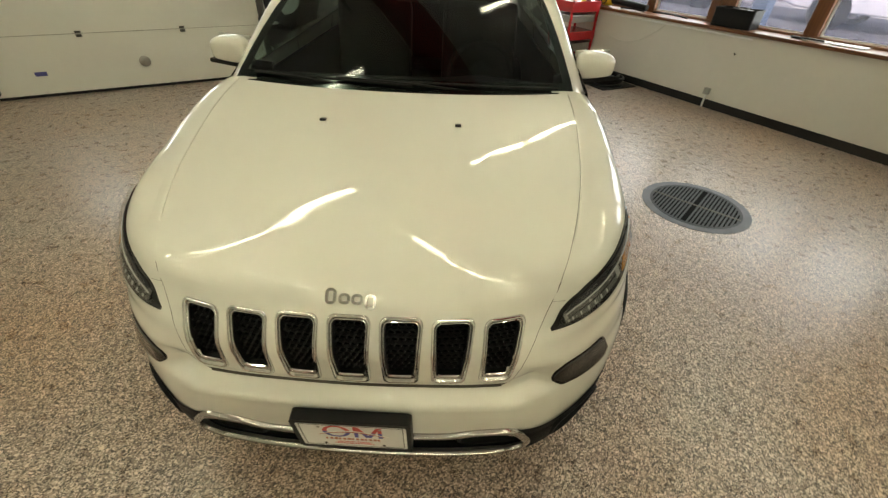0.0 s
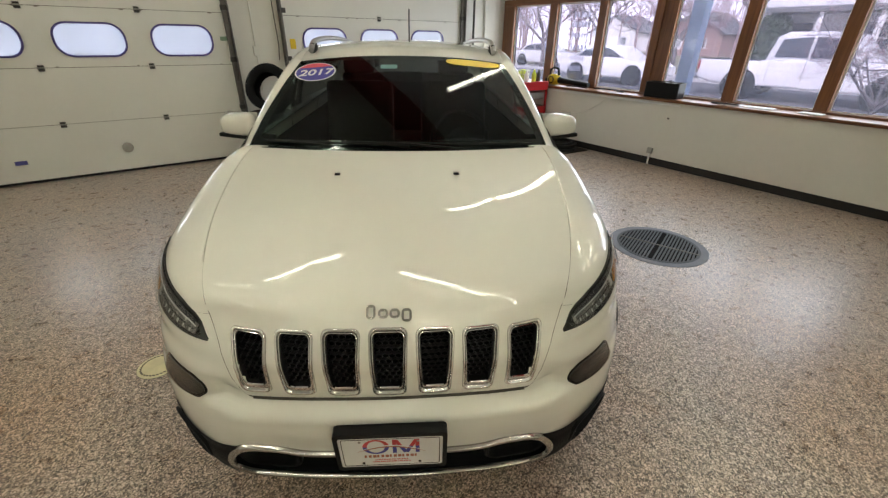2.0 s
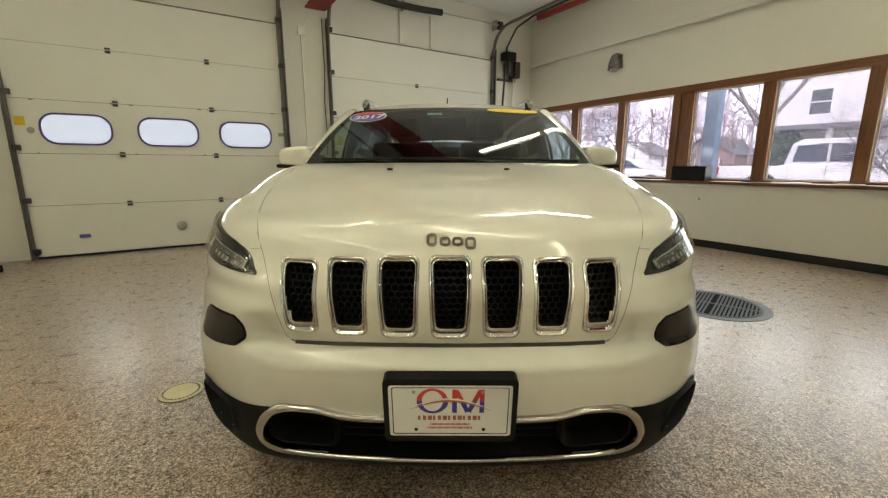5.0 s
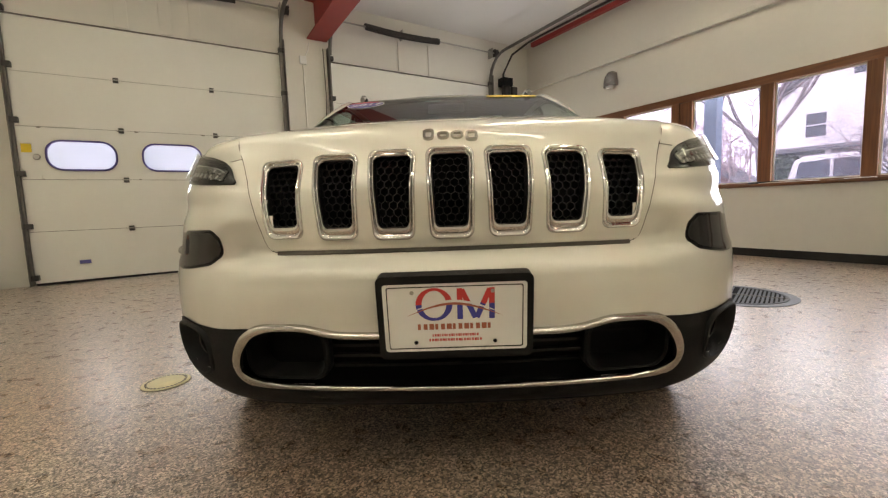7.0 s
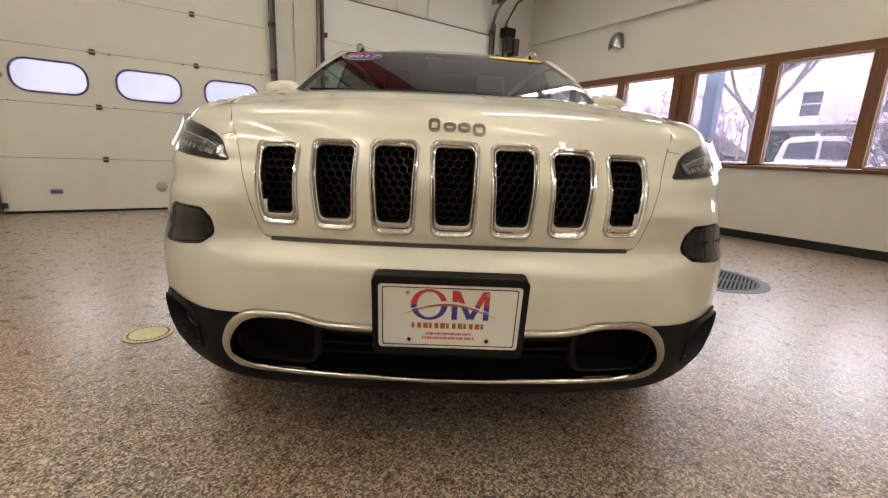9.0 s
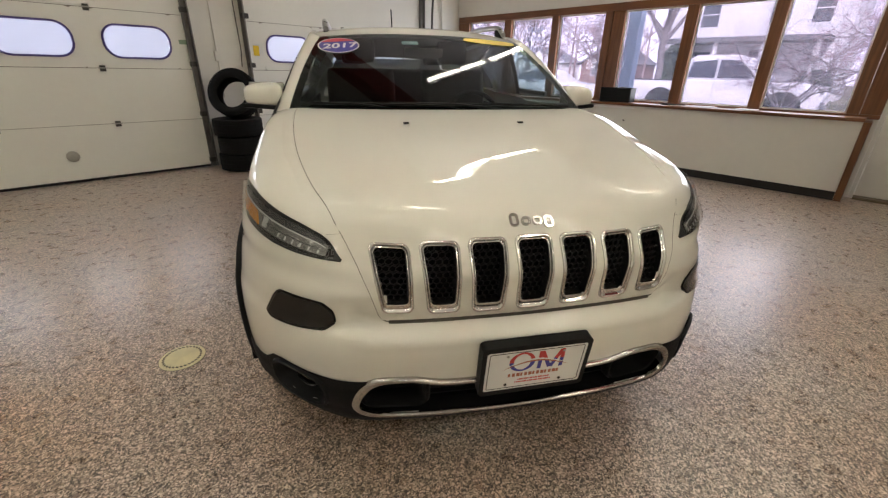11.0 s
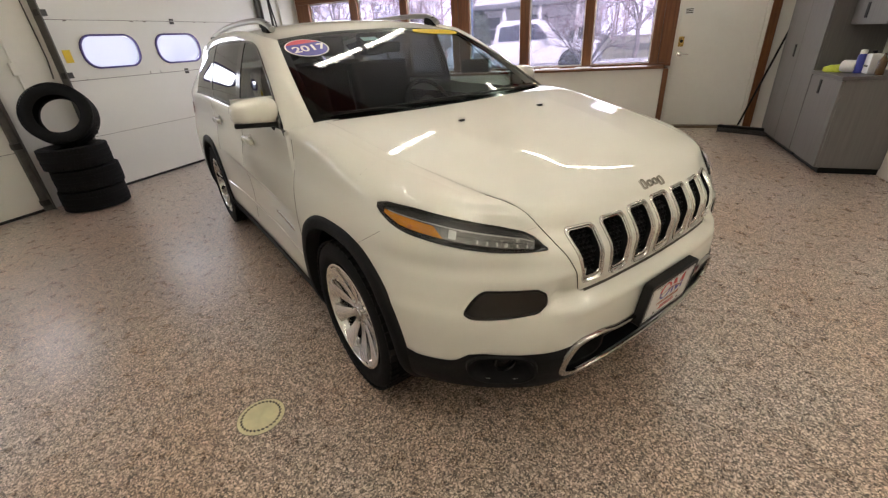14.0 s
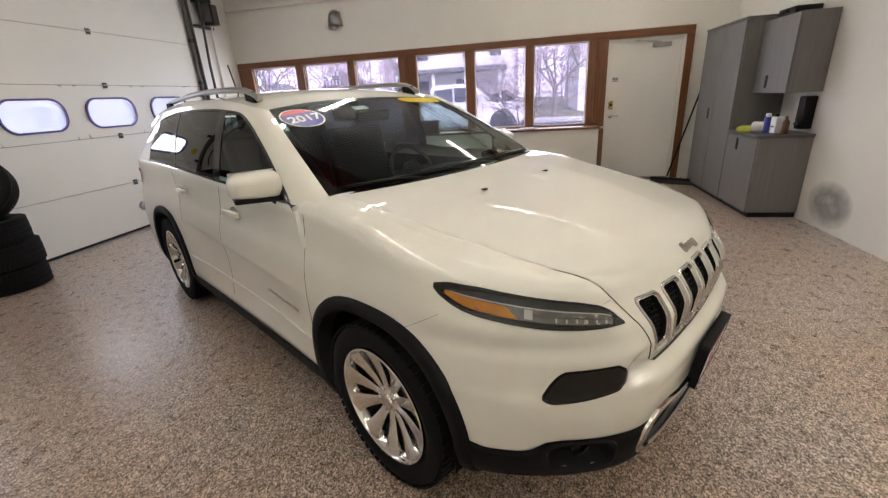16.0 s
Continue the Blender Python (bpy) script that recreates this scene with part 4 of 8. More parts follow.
def ribbon(points, width, height, sink=0.002, bm=None):
    """A strip along a line of points on the skin: width across, standing proud by height."""
    p = np.asarray(points, float)
    t = np.gradient(p, axis=0)
    t /= np.linalg.norm(t, axis=1, keepdims=True)
    n = normals(p)
    b = np.cross(t, n)
    b /= np.linalg.norm(b, axis=1, keepdims=True)
    w = np.broadcast_to(np.asarray(width, float), (len(p),))[:, None] / 2
    grid = np.stack([p - b * w - n * sink, p - b * w * 0.7 + n * height, p + b * w * 0.7 + n * height, p + b * w - n * sink], 1)
    return sheet(grid, bm=bm)


def loop_ribbon(points, width, height, sink=0.004, bm=None):
    """The same round a closed line, with a rounded top."""
    p = np.asarray(points, float)
    t = np.roll(p, -1, 0) - np.roll(p, 1, 0)
    t /= np.linalg.norm(t, axis=1, keepdims=True)
    n = normals(p)
    b = np.cross(t, n)
    b /= np.linalg.norm(b, axis=1, keepdims=True)
    w = np.broadcast_to(np.asarray(width, float), (len(p),))[:, None] / 2
    h = np.broadcast_to(np.asarray(height, float), (len(p),))[:, None]
    prof = [(1.0, 0.0), (0.93, 0.65), (0.55, 1.0), (-0.25, 0.92), (-0.8, 0.45), (-1.0, -1.2)]
    grid = np.stack([p + b * w * u + n * (h * v if v >= 0 else v * 0.007) - (n * sink if v == 0 else 0) for u, v in prof], 1)
    grid = np.concatenate([grid, grid[:1]], 0)
    bm = sheet(grid, bm=bm)
    bmesh.ops.remove_doubles(bm, verts=bm.verts, dist=1e-5)
    return bm


# hood gap: half-breadth of the hood by its distance from the nose, and down the grille face by height
def hood_half(y):
    return table(y, [0.05, 0.18, 0.26, 0.36, 0.55, 0.86, 1.24, 1.4], [0.455, 0.515, 0.552, 0.587, 0.637, 0.686, 0.710, 0.717])


def face_half(z):
    return table(z, [0.66, 0.70, 0.75, 0.81, 0.85, 0.90, 0.94], [0.415, 0.428, 0.443, 0.466, 0.486, 0.512, 0.532])


def hood_rear(x):
    return 1.135 + 0.10 * (np.abs(x) / 0.7) ** 2.2


SLOT_TOP, SLOT_BOT = 0.893, 0.695
SLOTS = [-0.392, -0.260, -0.130, 0.0, 0.130, 0.260, 0.392]


def slot_outline(k, grow=0.0, n=5):
    """The outline (x, z) of a grille slot, tapering downwards and leaning out at the ends."""
    cx = SLOTS[k]
    end = abs(k - 3) / 3
    zt, zb = SLOT_TOP - 0.013 * end ** 2 + grow, SLOT_BOT + 0.010 * end ** 2 - grow
    wt, wb = 0.0525 - 0.001 * end + grow, 0.047 - 0.005 * end + grow
    shift = 0.018 * np.sign(cx) * end ** 2
    corners = [(wt, zt), (-wt, zt), (-wb - 0.0, zb), (wb, zb)]
    r = 0.016 + max(0.0, grow * 0.6)
    pts = []
    for q, (x, z) in enumerate(corners):
        sx, sz = ((1, 1), (-1, 1), (-1, -1), (1, -1))[q]
        for i in range(n + 1):
            a = math.pi / 2 * (q + i / n)
            px, pz = x - sx * r + r * math.cos(a), z - sz * r + r * math.sin(a)
            f = (SLOT_TOP - pz) / (SLOT_TOP - SLOT_BOT)
            pts.append((cx + px - shift * f, pz))
    dense = []
    for (x0, z0), (x1, z1) in zip(pts, pts[1:] + pts[:1]):
        m = max(1, int(math.hypot(x1 - x0, z1 - z0) / 0.02))
        dense += [(x0 + (x1 - x0) * i / m, z0 + (z1 - z0) * i / m) for i in range(m)]
    return dense


def slot_loop(k, grow, foot=0.0, n=5, m=9):
    """The same outline with evenly split sides; foot: how far its lower edge is raised."""
    cx, end = SLOTS[k], abs(k - 3) / 3
    zt, zb = SLOT_TOP - 0.013 * end ** 2 + grow, SLOT_BOT + 0.010 * end ** 2 - grow + foot
    wt, wb, r = 0.0525 - 0.001 * end + grow, 0.047 - 0.005 * end + grow, 0.018 + 0.5 * grow
    shift = 0.018 * np.sign(cx) * end ** 2
    pts = []
    for q, (x, z) in enumerate([(wt, zt), (-wt, zt), (-wb, zb), (wb, zb)]):
        sx, sz = ((1, 1), (-1, 1), (-1, -1), (1, -1))[q]
        arc = [(x - sx * r + r * math.cos(a), z - sz * r + r * math.sin(a)) for a in (math.pi / 2 * (q + i / n) for i in range(n + 1))]
        if pts:
            (x0, z0), (x1, z1) = pts[-1], arc[0]
            pts += [(x0 + (x1 - x0) * i / m, z0 + (z1 - z0) * i / m) for i in range(1, m)]
        pts += arc
    (x0, z0), (x1, z1) = pts[-1], pts[0]
    pts += [(x0 + (x1 - x0) * i / m, z0 + (z1 - z0) * i / m) for i in range(1, m)]
    return np.array([(cx + x - shift * (SLOT_TOP - z) / (SLOT_TOP - SLOT_BOT), z) for x, z in pts])


def inside_poly(x, z, poly):
    x, z = np.asarray(x), np.asarray(z)
    odd = np.zeros(x.shape, bool)
    for (x0, z0), (x1, z1) in zip(poly, poly[1:] + poly[:1]):
        cross = (z0 > z) != (z1 > z)
        odd ^= cross & (x < (x1 - x0) * (z - z0) / ((z1 - z0) if z1 != z0 else 1e-9) + x0)
    return odd


car = thing("car", "white compact sport utility vehicle with a seven-slot chrome grille", "car", CAR)

# hood with the grille face: columns across, rows up the face and back over the top
S = np.linspace(-1, 1, 141)
face_z = np.linspace(0.676, 0.90, 36)
face = np.stack([by_front(S * face_half(z) * 0.998, np.full_like(S, z)) for z in face_z])
edge_y = face[-1][:, 1]
ytop = np.concatenate([np.linspace(0.0, 0.06, 14) ** 1.0, np.linspace(0.075, 1.0, 46)])
rows_top = []
for u in ytop[1:]:
    y0 = edge_y + 0.004
    rear = hood_rear(S * 0.70)
    y = y0 + (rear - y0) * u
    x = S * np.minimum(hood_half(y), np.interp(u, [0, 0.12], [0.0, 1.0]) * 0.2 + 0.52 if u < 0.12 else 9.0) * 0.998
    rows_top.append(by_top(x, y))
hood_grid = np.concatenate([face, np.stack(rows_top)], 0)
hood_grid = lifted(hood_grid, 0.003)
cell = (hood_grid[:-1, :-1] + hood_grid[1:, 1:] + hood_grid[1:, :-1] + hood_grid[:-1, 1:]) / 4
keep = np.ones(cell.shape[:2], bool)
for k in range(7):
    keep &= ~(inside_poly(cell[..., 0], cell[..., 2], slot_outline(k, -0.0008)) & (cell[..., 1] < 0.22))
hood = part("hood", sheet(hood_grid, keep), M_PAINT, car, "white hood with a wide clamshell edge", 60)
for x in (-0.247, 0.247):
    c = by_top(x, 0.865)
    nz = part("washer_jet", box(-0.011, -0.009, 0.0, 0.011, 0.012, 0.009, 0.003), M_BLACKPL, hood, "black washer jet", at=pose(x, 0.865, float(c[2]) + 0.001, -7, 0, 0))

# grille slots: chrome surround (growth, rise and foot of each ring of its section), black sheet for the cavity's shade,
# honeycomb
RING = [(0.0030, -0.003, 0.0), (0.0026, 0.003, 0.0), (0.0012, 0.0070, 0.0), (-0.0010, 0.0090, 0.0), (-0.0036, 0.0088, 0.0), (-0.0054, 0.0066, 0.0005), (-0.0064, 0.0034, 0.001),
        (-0.0070, 0.0018, 0.002), (-0.0078, 0.0032, 0.005), (-0.0092, 0.0036, 0.011), (-0.0104, 0.0024, 0.0130), (-0.0112, -0.0020, 0.0135)]
for k in range(7):
    loops = []
    for g_, rise, foot in RING:
        flat = slot_loop(k, g_, foot)
        skin = by_front(flat[:, 0], flat[:, 1])
        loops.append(lifted(skin, rise) if rise > -0.01 else skin + np.array((0, -rise, 0)))
    ring = np.stack(loops)
    s = part("grille_slot", sheet(np.concatenate([ring, ring[:, :1]], 1)), M_CHROME, car, "chrome grille slot surround", 40)
    deep = np.stack([ring[-1] + np.array((0, d, 0)) for d in (-0.0005, 0.012, 0.034)])
    part("throat", sheet(np.concatenate([deep, deep[:, :1]], 1)), M_BLACKPL, s, "black inner wall", 50)
    cx = SLOTS[k]
    # flat near-black backing paints the shade behind the slot
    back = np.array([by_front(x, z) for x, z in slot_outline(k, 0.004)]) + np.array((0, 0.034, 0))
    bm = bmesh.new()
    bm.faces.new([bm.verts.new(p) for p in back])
    part("backing", bm, M_HOLLOW_SHADE, s)
    comb = bmesh.new()
    hexr = 0.0105
    poly = slot_outline(k, -0.010)
    for i in range(-5, 6):
        for j in range(0, 22):
            hx, hz = cx + i * hexr * 1.74 + (hexr * 0.87 if j % 2 else 0), SLOT_BOT + j * hexr * 1.5 - 0.02
            if not bool(inside_poly(np.array(hx), np.array(hz), poly)):
                continue
            yb = float(by_front(hx, min(max(hz, 0.68), 0.9))[1])
            o = [(hx + 0.0108 * math.sin(math.pi / 3 * q), hz + 0.0108 * math.cos(math.pi / 3 * q)) for q in range(6)]
            n_ = [(hx + 0.0092 * math.sin(math.pi / 3 * q), hz + 0.0092 * math.cos(math.pi / 3 * q)) for q in range(6)]
            loop_frame(o, n_, 0.008, comb, pose(0, yb + 0.026, 0) @ UPRIGHT)
    tagged(part("honeycomb", comb, M_MESH, s, "black honeycomb mesh"), kind="stuff")

# emblem above the grille: a plain chrome mark of four pieces that follows the skin
emblem = part("emblem", bmesh.new(), M_CHROME, car, "small chrome emblem")
for dx, w, h, drop in ((-0.047, 0.026, 0.040, 0.004), (-0.013, 0.028, 0.027, -0.001), (0.019, 0.028, 0.027, -0.001), (0.052, 0.028, 0.037, -0.006)):
    foot_ = by_front(dx, 0.924)
    up_ = Vector(normals(foot_.reshape(1, 3))[0])
    side_ = Vector((1, 0, 0)) - up_ * up_.x
    side_.normalize()
    back_ = up_.cross(side_)
    seat_ = Matrix(((side_.x, back_.x, up_.x, foot_[0]), (side_.y, back_.y, up_.y, foot_[1]), (side_.z, back_.z, up_.z, foot_[2]), (0, 0, 0, 1)))
    out, inn = rounded(w, h, 0.0115, 5), rounded(w - 0.013, max(0.008, h - 0.014), 0.003, 5)
    part("stroke", loop_frame(out, inn, 0.006), M_SURROUND, emblem, smooth=40, at=seat_ @ pose(0, drop, 0.002))

# body skin: bumper and front wings by angle and height, sides by station and height
psi = np.linspace(-90, 90, 181)
zz = np.concatenate([np.linspace(0.285, 0.62, 36), np.linspace(0.63, 0.70, 12), np.linspace(0.712, 0.90, 22)])
front = np.stack([by_azimuth(psi, np.full_like(psi, z)) for z in zz])
# the wing's shoulder and top, by elevation from a spine line
el = np.linspace(0.0, 1.0, 34)[1:]
upper = []
for u in el:
    a = np.radians(u * 58)
    o = np.stack([0.25 * np.sin(np.radians(psi)), 0.75 - 0.10 * np.cos(np.radians(psi)), np.full_like(psi, 0.90)], -1)
    w = np.stack([np.sin(np.radians(psi)) * np.cos(a), -np.cos(np.radians(psi)) * np.cos(a), np.full_like(psi, np.sin(a))], -1)
    upper.append(hit(o, w))
front_grid = np.concatenate([front, np.stack(upper)], 0)


def squarish(a):
    return (np.abs(np.cos(a)) ** 2.5 + np.abs(np.sin(a)) ** 2.5) ** (-1 / 2.5)


def arch_open(p, grow=0.0):
    """Inside one of the squarish wheel arches."""
    def within(hub):
        return np.abs(p[..., 1] - hub) ** 2.5 + np.abs(p[..., 2] - HUB_Z) ** 2.5 < (0.405 + grow) ** 2.5
    return (within(HUB_F) | within(HUB_R)) & (np.abs(p[..., 0]) > 0.5)


INTAKE = [(0.0, 0.488), (0.20, 0.488), (0.262, 0.490), (0.295, 0.497), (0.335, 0.509), (0.425, 0.509), (0.462, 0.499), (0.488, 0.470), (0.505, 0.430), (0.505, 0.400), (0.488, 0.382), (0.455, 0.373), (0.40, 0.368), (0.25, 0.365), (0.0, 0.363)]
INTAKE_LOOP = INTAKE + [(-x, z) for x, z in reversed(INTAKE[1:-1])]


POCKET = (49.5, 0.430, 7.2, 0.060)  # a lower fog lamp's pocket: angle, height, half extents


def in_pocket(p):
    psi_ = np.degrees(np.arctan2(np.abs(p[..., 0]), 0.75 - p[..., 1]))
    return (np.abs(psi_ - POCKET[0]) / POCKET[2]) ** 3 + (np.abs(p[..., 2] - POCKET[1]) / POCKET[3]) ** 3 < 0.80


def drop_hood(p):
    x, y, z = np.abs(p[..., 0]), p[..., 1], p[..., 2]
    onface = (y < 0.24) & (z > 0.684) & (z < 0.93) & (x < face_half(z) - 0.035)
    ontop = (z > 0.90) & (x < hood_half(y) - 0.04) & (y < 1.25)
    return onface | ontop


cell = (front_grid[:-1, :-1] + front_grid[1:, 1:] + front_grid[1:, :-1] + front_grid[:-1, 1:]) / 4
keep = ~arch_open(cell) & ~drop_hood(cell) & ~in_pocket(cell) & ~(inside_poly(cell[..., 0], cell[..., 2], INTAKE_LOOP) & (cell[..., 1] < 0.3))
body = part("body", sheet(front_grid, keep), M_PAINT, car, "white painted bumper and front wings", 60)
ys = np.concatenate([np.linspace(0.75, 1.5, 60), np.linspace(1.5, 3.0, 60)[1:], np.linspace(3.0, 4.2, 70)[1:], np.linspace(4.2, 4.62, 24)[1:]])
for side, nm in ((-1, "side_panel"), (1, "side_panel")):
    zs = np.linspace(0.20, 0.90, 60)
    low = np.stack([by_side(ys, np.full_like(ys, z), side) for z in zs])
    ups = []
    for u in el:
        a = np.radians(u * 62)
        o = np.stack([np.full_like(ys, side * 0.25), ys, np.full_like(ys, 0.90)], -1)
        w = np.broadcast_to((side * math.cos(a), 0.0, math.sin(a)), ys.shape + (3,))
        ups.append(hit(o, w))
    g = np.concatenate([low, np.stack(ups)], 0)
    cell = (g[:-1, :-1] + g[1:, 1:] + g[1:, :-1] + g[:-1, 1:]) / 4
    cockpit = (np.abs(cell[..., 0]) < 0.80) & (cell[..., 1] > 1.30) & (cell[..., 2] > 1.0)
    keep = ~arch_open(cell) & ~drop_hood(cell) & ~cockpit & ~((cell[..., 1] < 1.30) & (np.abs(cell[..., 0]) < 0.64) & (cell[..., 2] > 1.0))
    sp = part(nm, sheet(g, keep), M_PAINT, car, "white painted doors and wings", 60)
    # door shut lines and crease
    def seam(pts, w=0.0045):
        line = by_side(np.array([p[0] for p in pts]), np.array([p[1] for p in pts]), side)
        return ribbon(line, w, 0.0012)
    part("badge", ribbon(by_side(np.linspace(1.46, 1.83, 30), np.full(30, 0.592), side), 0.020, 0.003), M_SATIN, sp, "small dull silver badge strip")
    for pts in ([(1.36 - 0.03 * t, 1.06 - 0.66 * t) for t in np.linspace(0, 1, 16)], [(2.36 + 0.02 * t, 1.08 - 0.68 * t) for t in np.linspace(0, 1, 16)],
                [(3.28 - 0.16 * math.sin(math.pi / 2 * t), 1.10 - 0.34 * t) for t in np.linspace(0, 1, 12)]):
        part("shut_line", seam(pts), M_GAP_SHADE, sp)
    part("door_moulding", ribbon(by_side(np.linspace(1.33, 3.1, 40), np.linspace(0.475, 0.50, 40), side), 0.028, 0.006), M_PAINT, sp)
    for y, z in ((2.14, 0.955), (3.02, 0.985)):
        c = by_side(y, z, side)
        h = part("door_handle", box(-0.10, -0.014, -0.018, 0.10, 0.014, 0.018, 0.011), M_PAINT, sp, "white door handle", 40, pose(float(c[0]) + side * 0.026, y, z, 0, 0, 90))
        part("cup", lathe([(0.0, 0), (0.045, 0), (0.046, 0.003), (0.0, 0.004)], 20, at=Matrix.Diagonal((1.2, 0.75, 1, 1))), M_SATIN, h, at=pose(0.0, -side * -0.024, 0.0, 90 * side, 0, 0))
    # sill cladding and wheel arch cladding
    yc = np.linspace(HUB_F + 0.40, HUB_R - 0.40, 60)
    zc = np.linspace(0.238, 0.335, 8)
    part("sill_cladding", sheet(np.stack([lifted(by_side(yc, np.full_like(yc, z), side), 0.010) for z in zc]), thick=0.006), M_CLAD, sp, "black sill cladding", 40)
    for hub in (HUB_F, HUB_R):
        a0, a1 = (-28, 196) if hub == HUB_F else (-18, 205)
        ang = np.radians(np.linspace(a0, a1, 56))
        rr = [0.388, 0.398, 0.410, 0.430, 0.446, 0.453]
        lift = [-0.05, 0.012, 0.017, 0.017, 0.012, -0.004]
        rows_ = []
        for r, l in zip(rr, lift):
            r = r * squarish(ang)
            y, z = hub + r * np.cos(ang), np.clip(HUB_Z + r * np.sin(ang), 0.205, None)
            p = by_side(y, z, side)
            rows_.append(lifted(p, l))
        part("arch_cladding", sheet(np.stack(rows_)), M_CLAD, sp, "black wheel arch cladding", 50)
        # the well's shade is put into its near-black colour
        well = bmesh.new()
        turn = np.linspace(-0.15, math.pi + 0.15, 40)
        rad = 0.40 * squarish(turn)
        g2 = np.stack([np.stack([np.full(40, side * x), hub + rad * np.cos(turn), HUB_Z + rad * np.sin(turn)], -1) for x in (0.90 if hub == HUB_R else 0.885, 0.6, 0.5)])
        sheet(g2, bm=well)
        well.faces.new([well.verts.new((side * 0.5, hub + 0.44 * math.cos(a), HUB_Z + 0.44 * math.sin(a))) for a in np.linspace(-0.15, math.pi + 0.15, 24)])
        part("wheel_well", well, M_HOLLOW_SHADE, sp, "wheel well coloured black for its shade")

# front lower cladding: black below the painted bumper
pc = np.linspace(-84, 84, 225)
def clad_low(psi):
    return np.interp(np.abs(psi), [0, 40, 70, 84], [0.300, 0.292, 0.262, 0.25])


def clad_top(psi):
    a = np.abs(psi)
    return np.interp(a, [0, 20, 28, 34, 40, 46, 53, 56.4, 59, 61, 68, 72, 84], [0.485, 0.490, 0.503, 0.505, 0.499, 0.497, 0.500, 0.491, 0.461, 0.452, 0.445, 0.458, 0.45])
rows_ = [lifted(by_azimuth(pc, clad_low(pc) + (clad_top(pc) - clad_low(pc)) * t), 0.003 + 0.006 * math.sin(math.pi * min(1, t * 1.2)) ** 0.5) for t in np.linspace(0, 1, 36)]
g = np.stack(rows_)
cell = (g[:-1, :-1] + g[1:, 1:] + g[1:, :-1] + g[:-1, 1:]) / 4
keep = ~arch_open(cell, -0.01) & ~inside_poly(cell[..., 0], cell[..., 2], INTAKE_LOOP) & ~in_pocket(cell)
clad = part("lower_bumper", sheet(g, keep), M_CLAD, car, "black lower bumper", 50)
# chrome surround of the lower intake
dense = []
for (x0, z0), (x1, z1) in zip(INTAKE_LOOP, INTAKE_LOOP[1:] + INTAKE_LOOP[:1]):
    m = max(1, int(math.hypot(x1 - x0, z1 - z0) / 0.012))
    dense += [(x0 + (x1 - x0) * i / m, z0 + (z1 - z0) * i / m) for i in range(m)]
arr = np.array(dense)
for _ in range(2):
    arr = (np.roll(arr, 1, 0) + 2 * arr + np.roll(arr, -1, 0)) / 4
line = by_front(arr[:, 0], arr[:, 1])
for _ in range(1):
    line = (np.roll(line, 1, 0) + 2 * line + np.roll(line, -1, 0)) / 4
part("intake_surround", loop_ribbon(lifted(line, 0.008), 0.0135 + 0.012 * np.clip((np.abs(line[:, 0]) - 0.40) / 0.08, 0, 1), 0.007), M_SURROUND, car, "chrome lower intake surround", 50)
# near-black sheet paints the shade inside the lower intake
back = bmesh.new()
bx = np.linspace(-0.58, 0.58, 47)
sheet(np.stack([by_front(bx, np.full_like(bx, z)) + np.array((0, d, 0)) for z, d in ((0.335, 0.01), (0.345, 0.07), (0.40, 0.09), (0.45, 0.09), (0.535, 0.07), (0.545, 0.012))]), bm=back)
part("intake_backing", back, M_HOLLOW_SHADE, car)
for z in (0.40, 0.425, 0.45):
    part("intake_bar", ribbon(by_front(np.linspace(-0.29, 0.29, 30), np.full(30, z)) + np.array((0, 0.05, 0)), 0.010, 0.006), M_BLACKPL, car)
for s_ in (-1, 1):
    # a moulded pocket at each end: a raised lip and walls that narrow inwards
    lip_ = np.array([by_front(s_ * x, z) for x, z in rounded(0.205, 0.128, 0.040, 6, 0.392, 0.437)])
    mid_ = lip_.mean(0)
    rings_ = [(lip_ - mid_) * np.array((f, 1.0, f)) + mid_ + np.array((0, d, 0)) for f, d in ((1.0, 0.050), (1.0, 0.020), (0.95, 0.014), (0.88, 0.016), (0.82, 0.035), (0.74, 0.088))]
    part("tow_pocket", sheet(np.stack([np.concatenate([r, r[:1]]) for r in rings_])), M_CLAD, car, "black moulded pocket", 40)
# lower lip
lip = ribbon(by_azimuth(np.linspace(-74, 74, 100), np.full(100, 0.288)), 0.03, 0.006)
part("air_dam", lip, M_BLACKPL, car, "black air dam", 50)
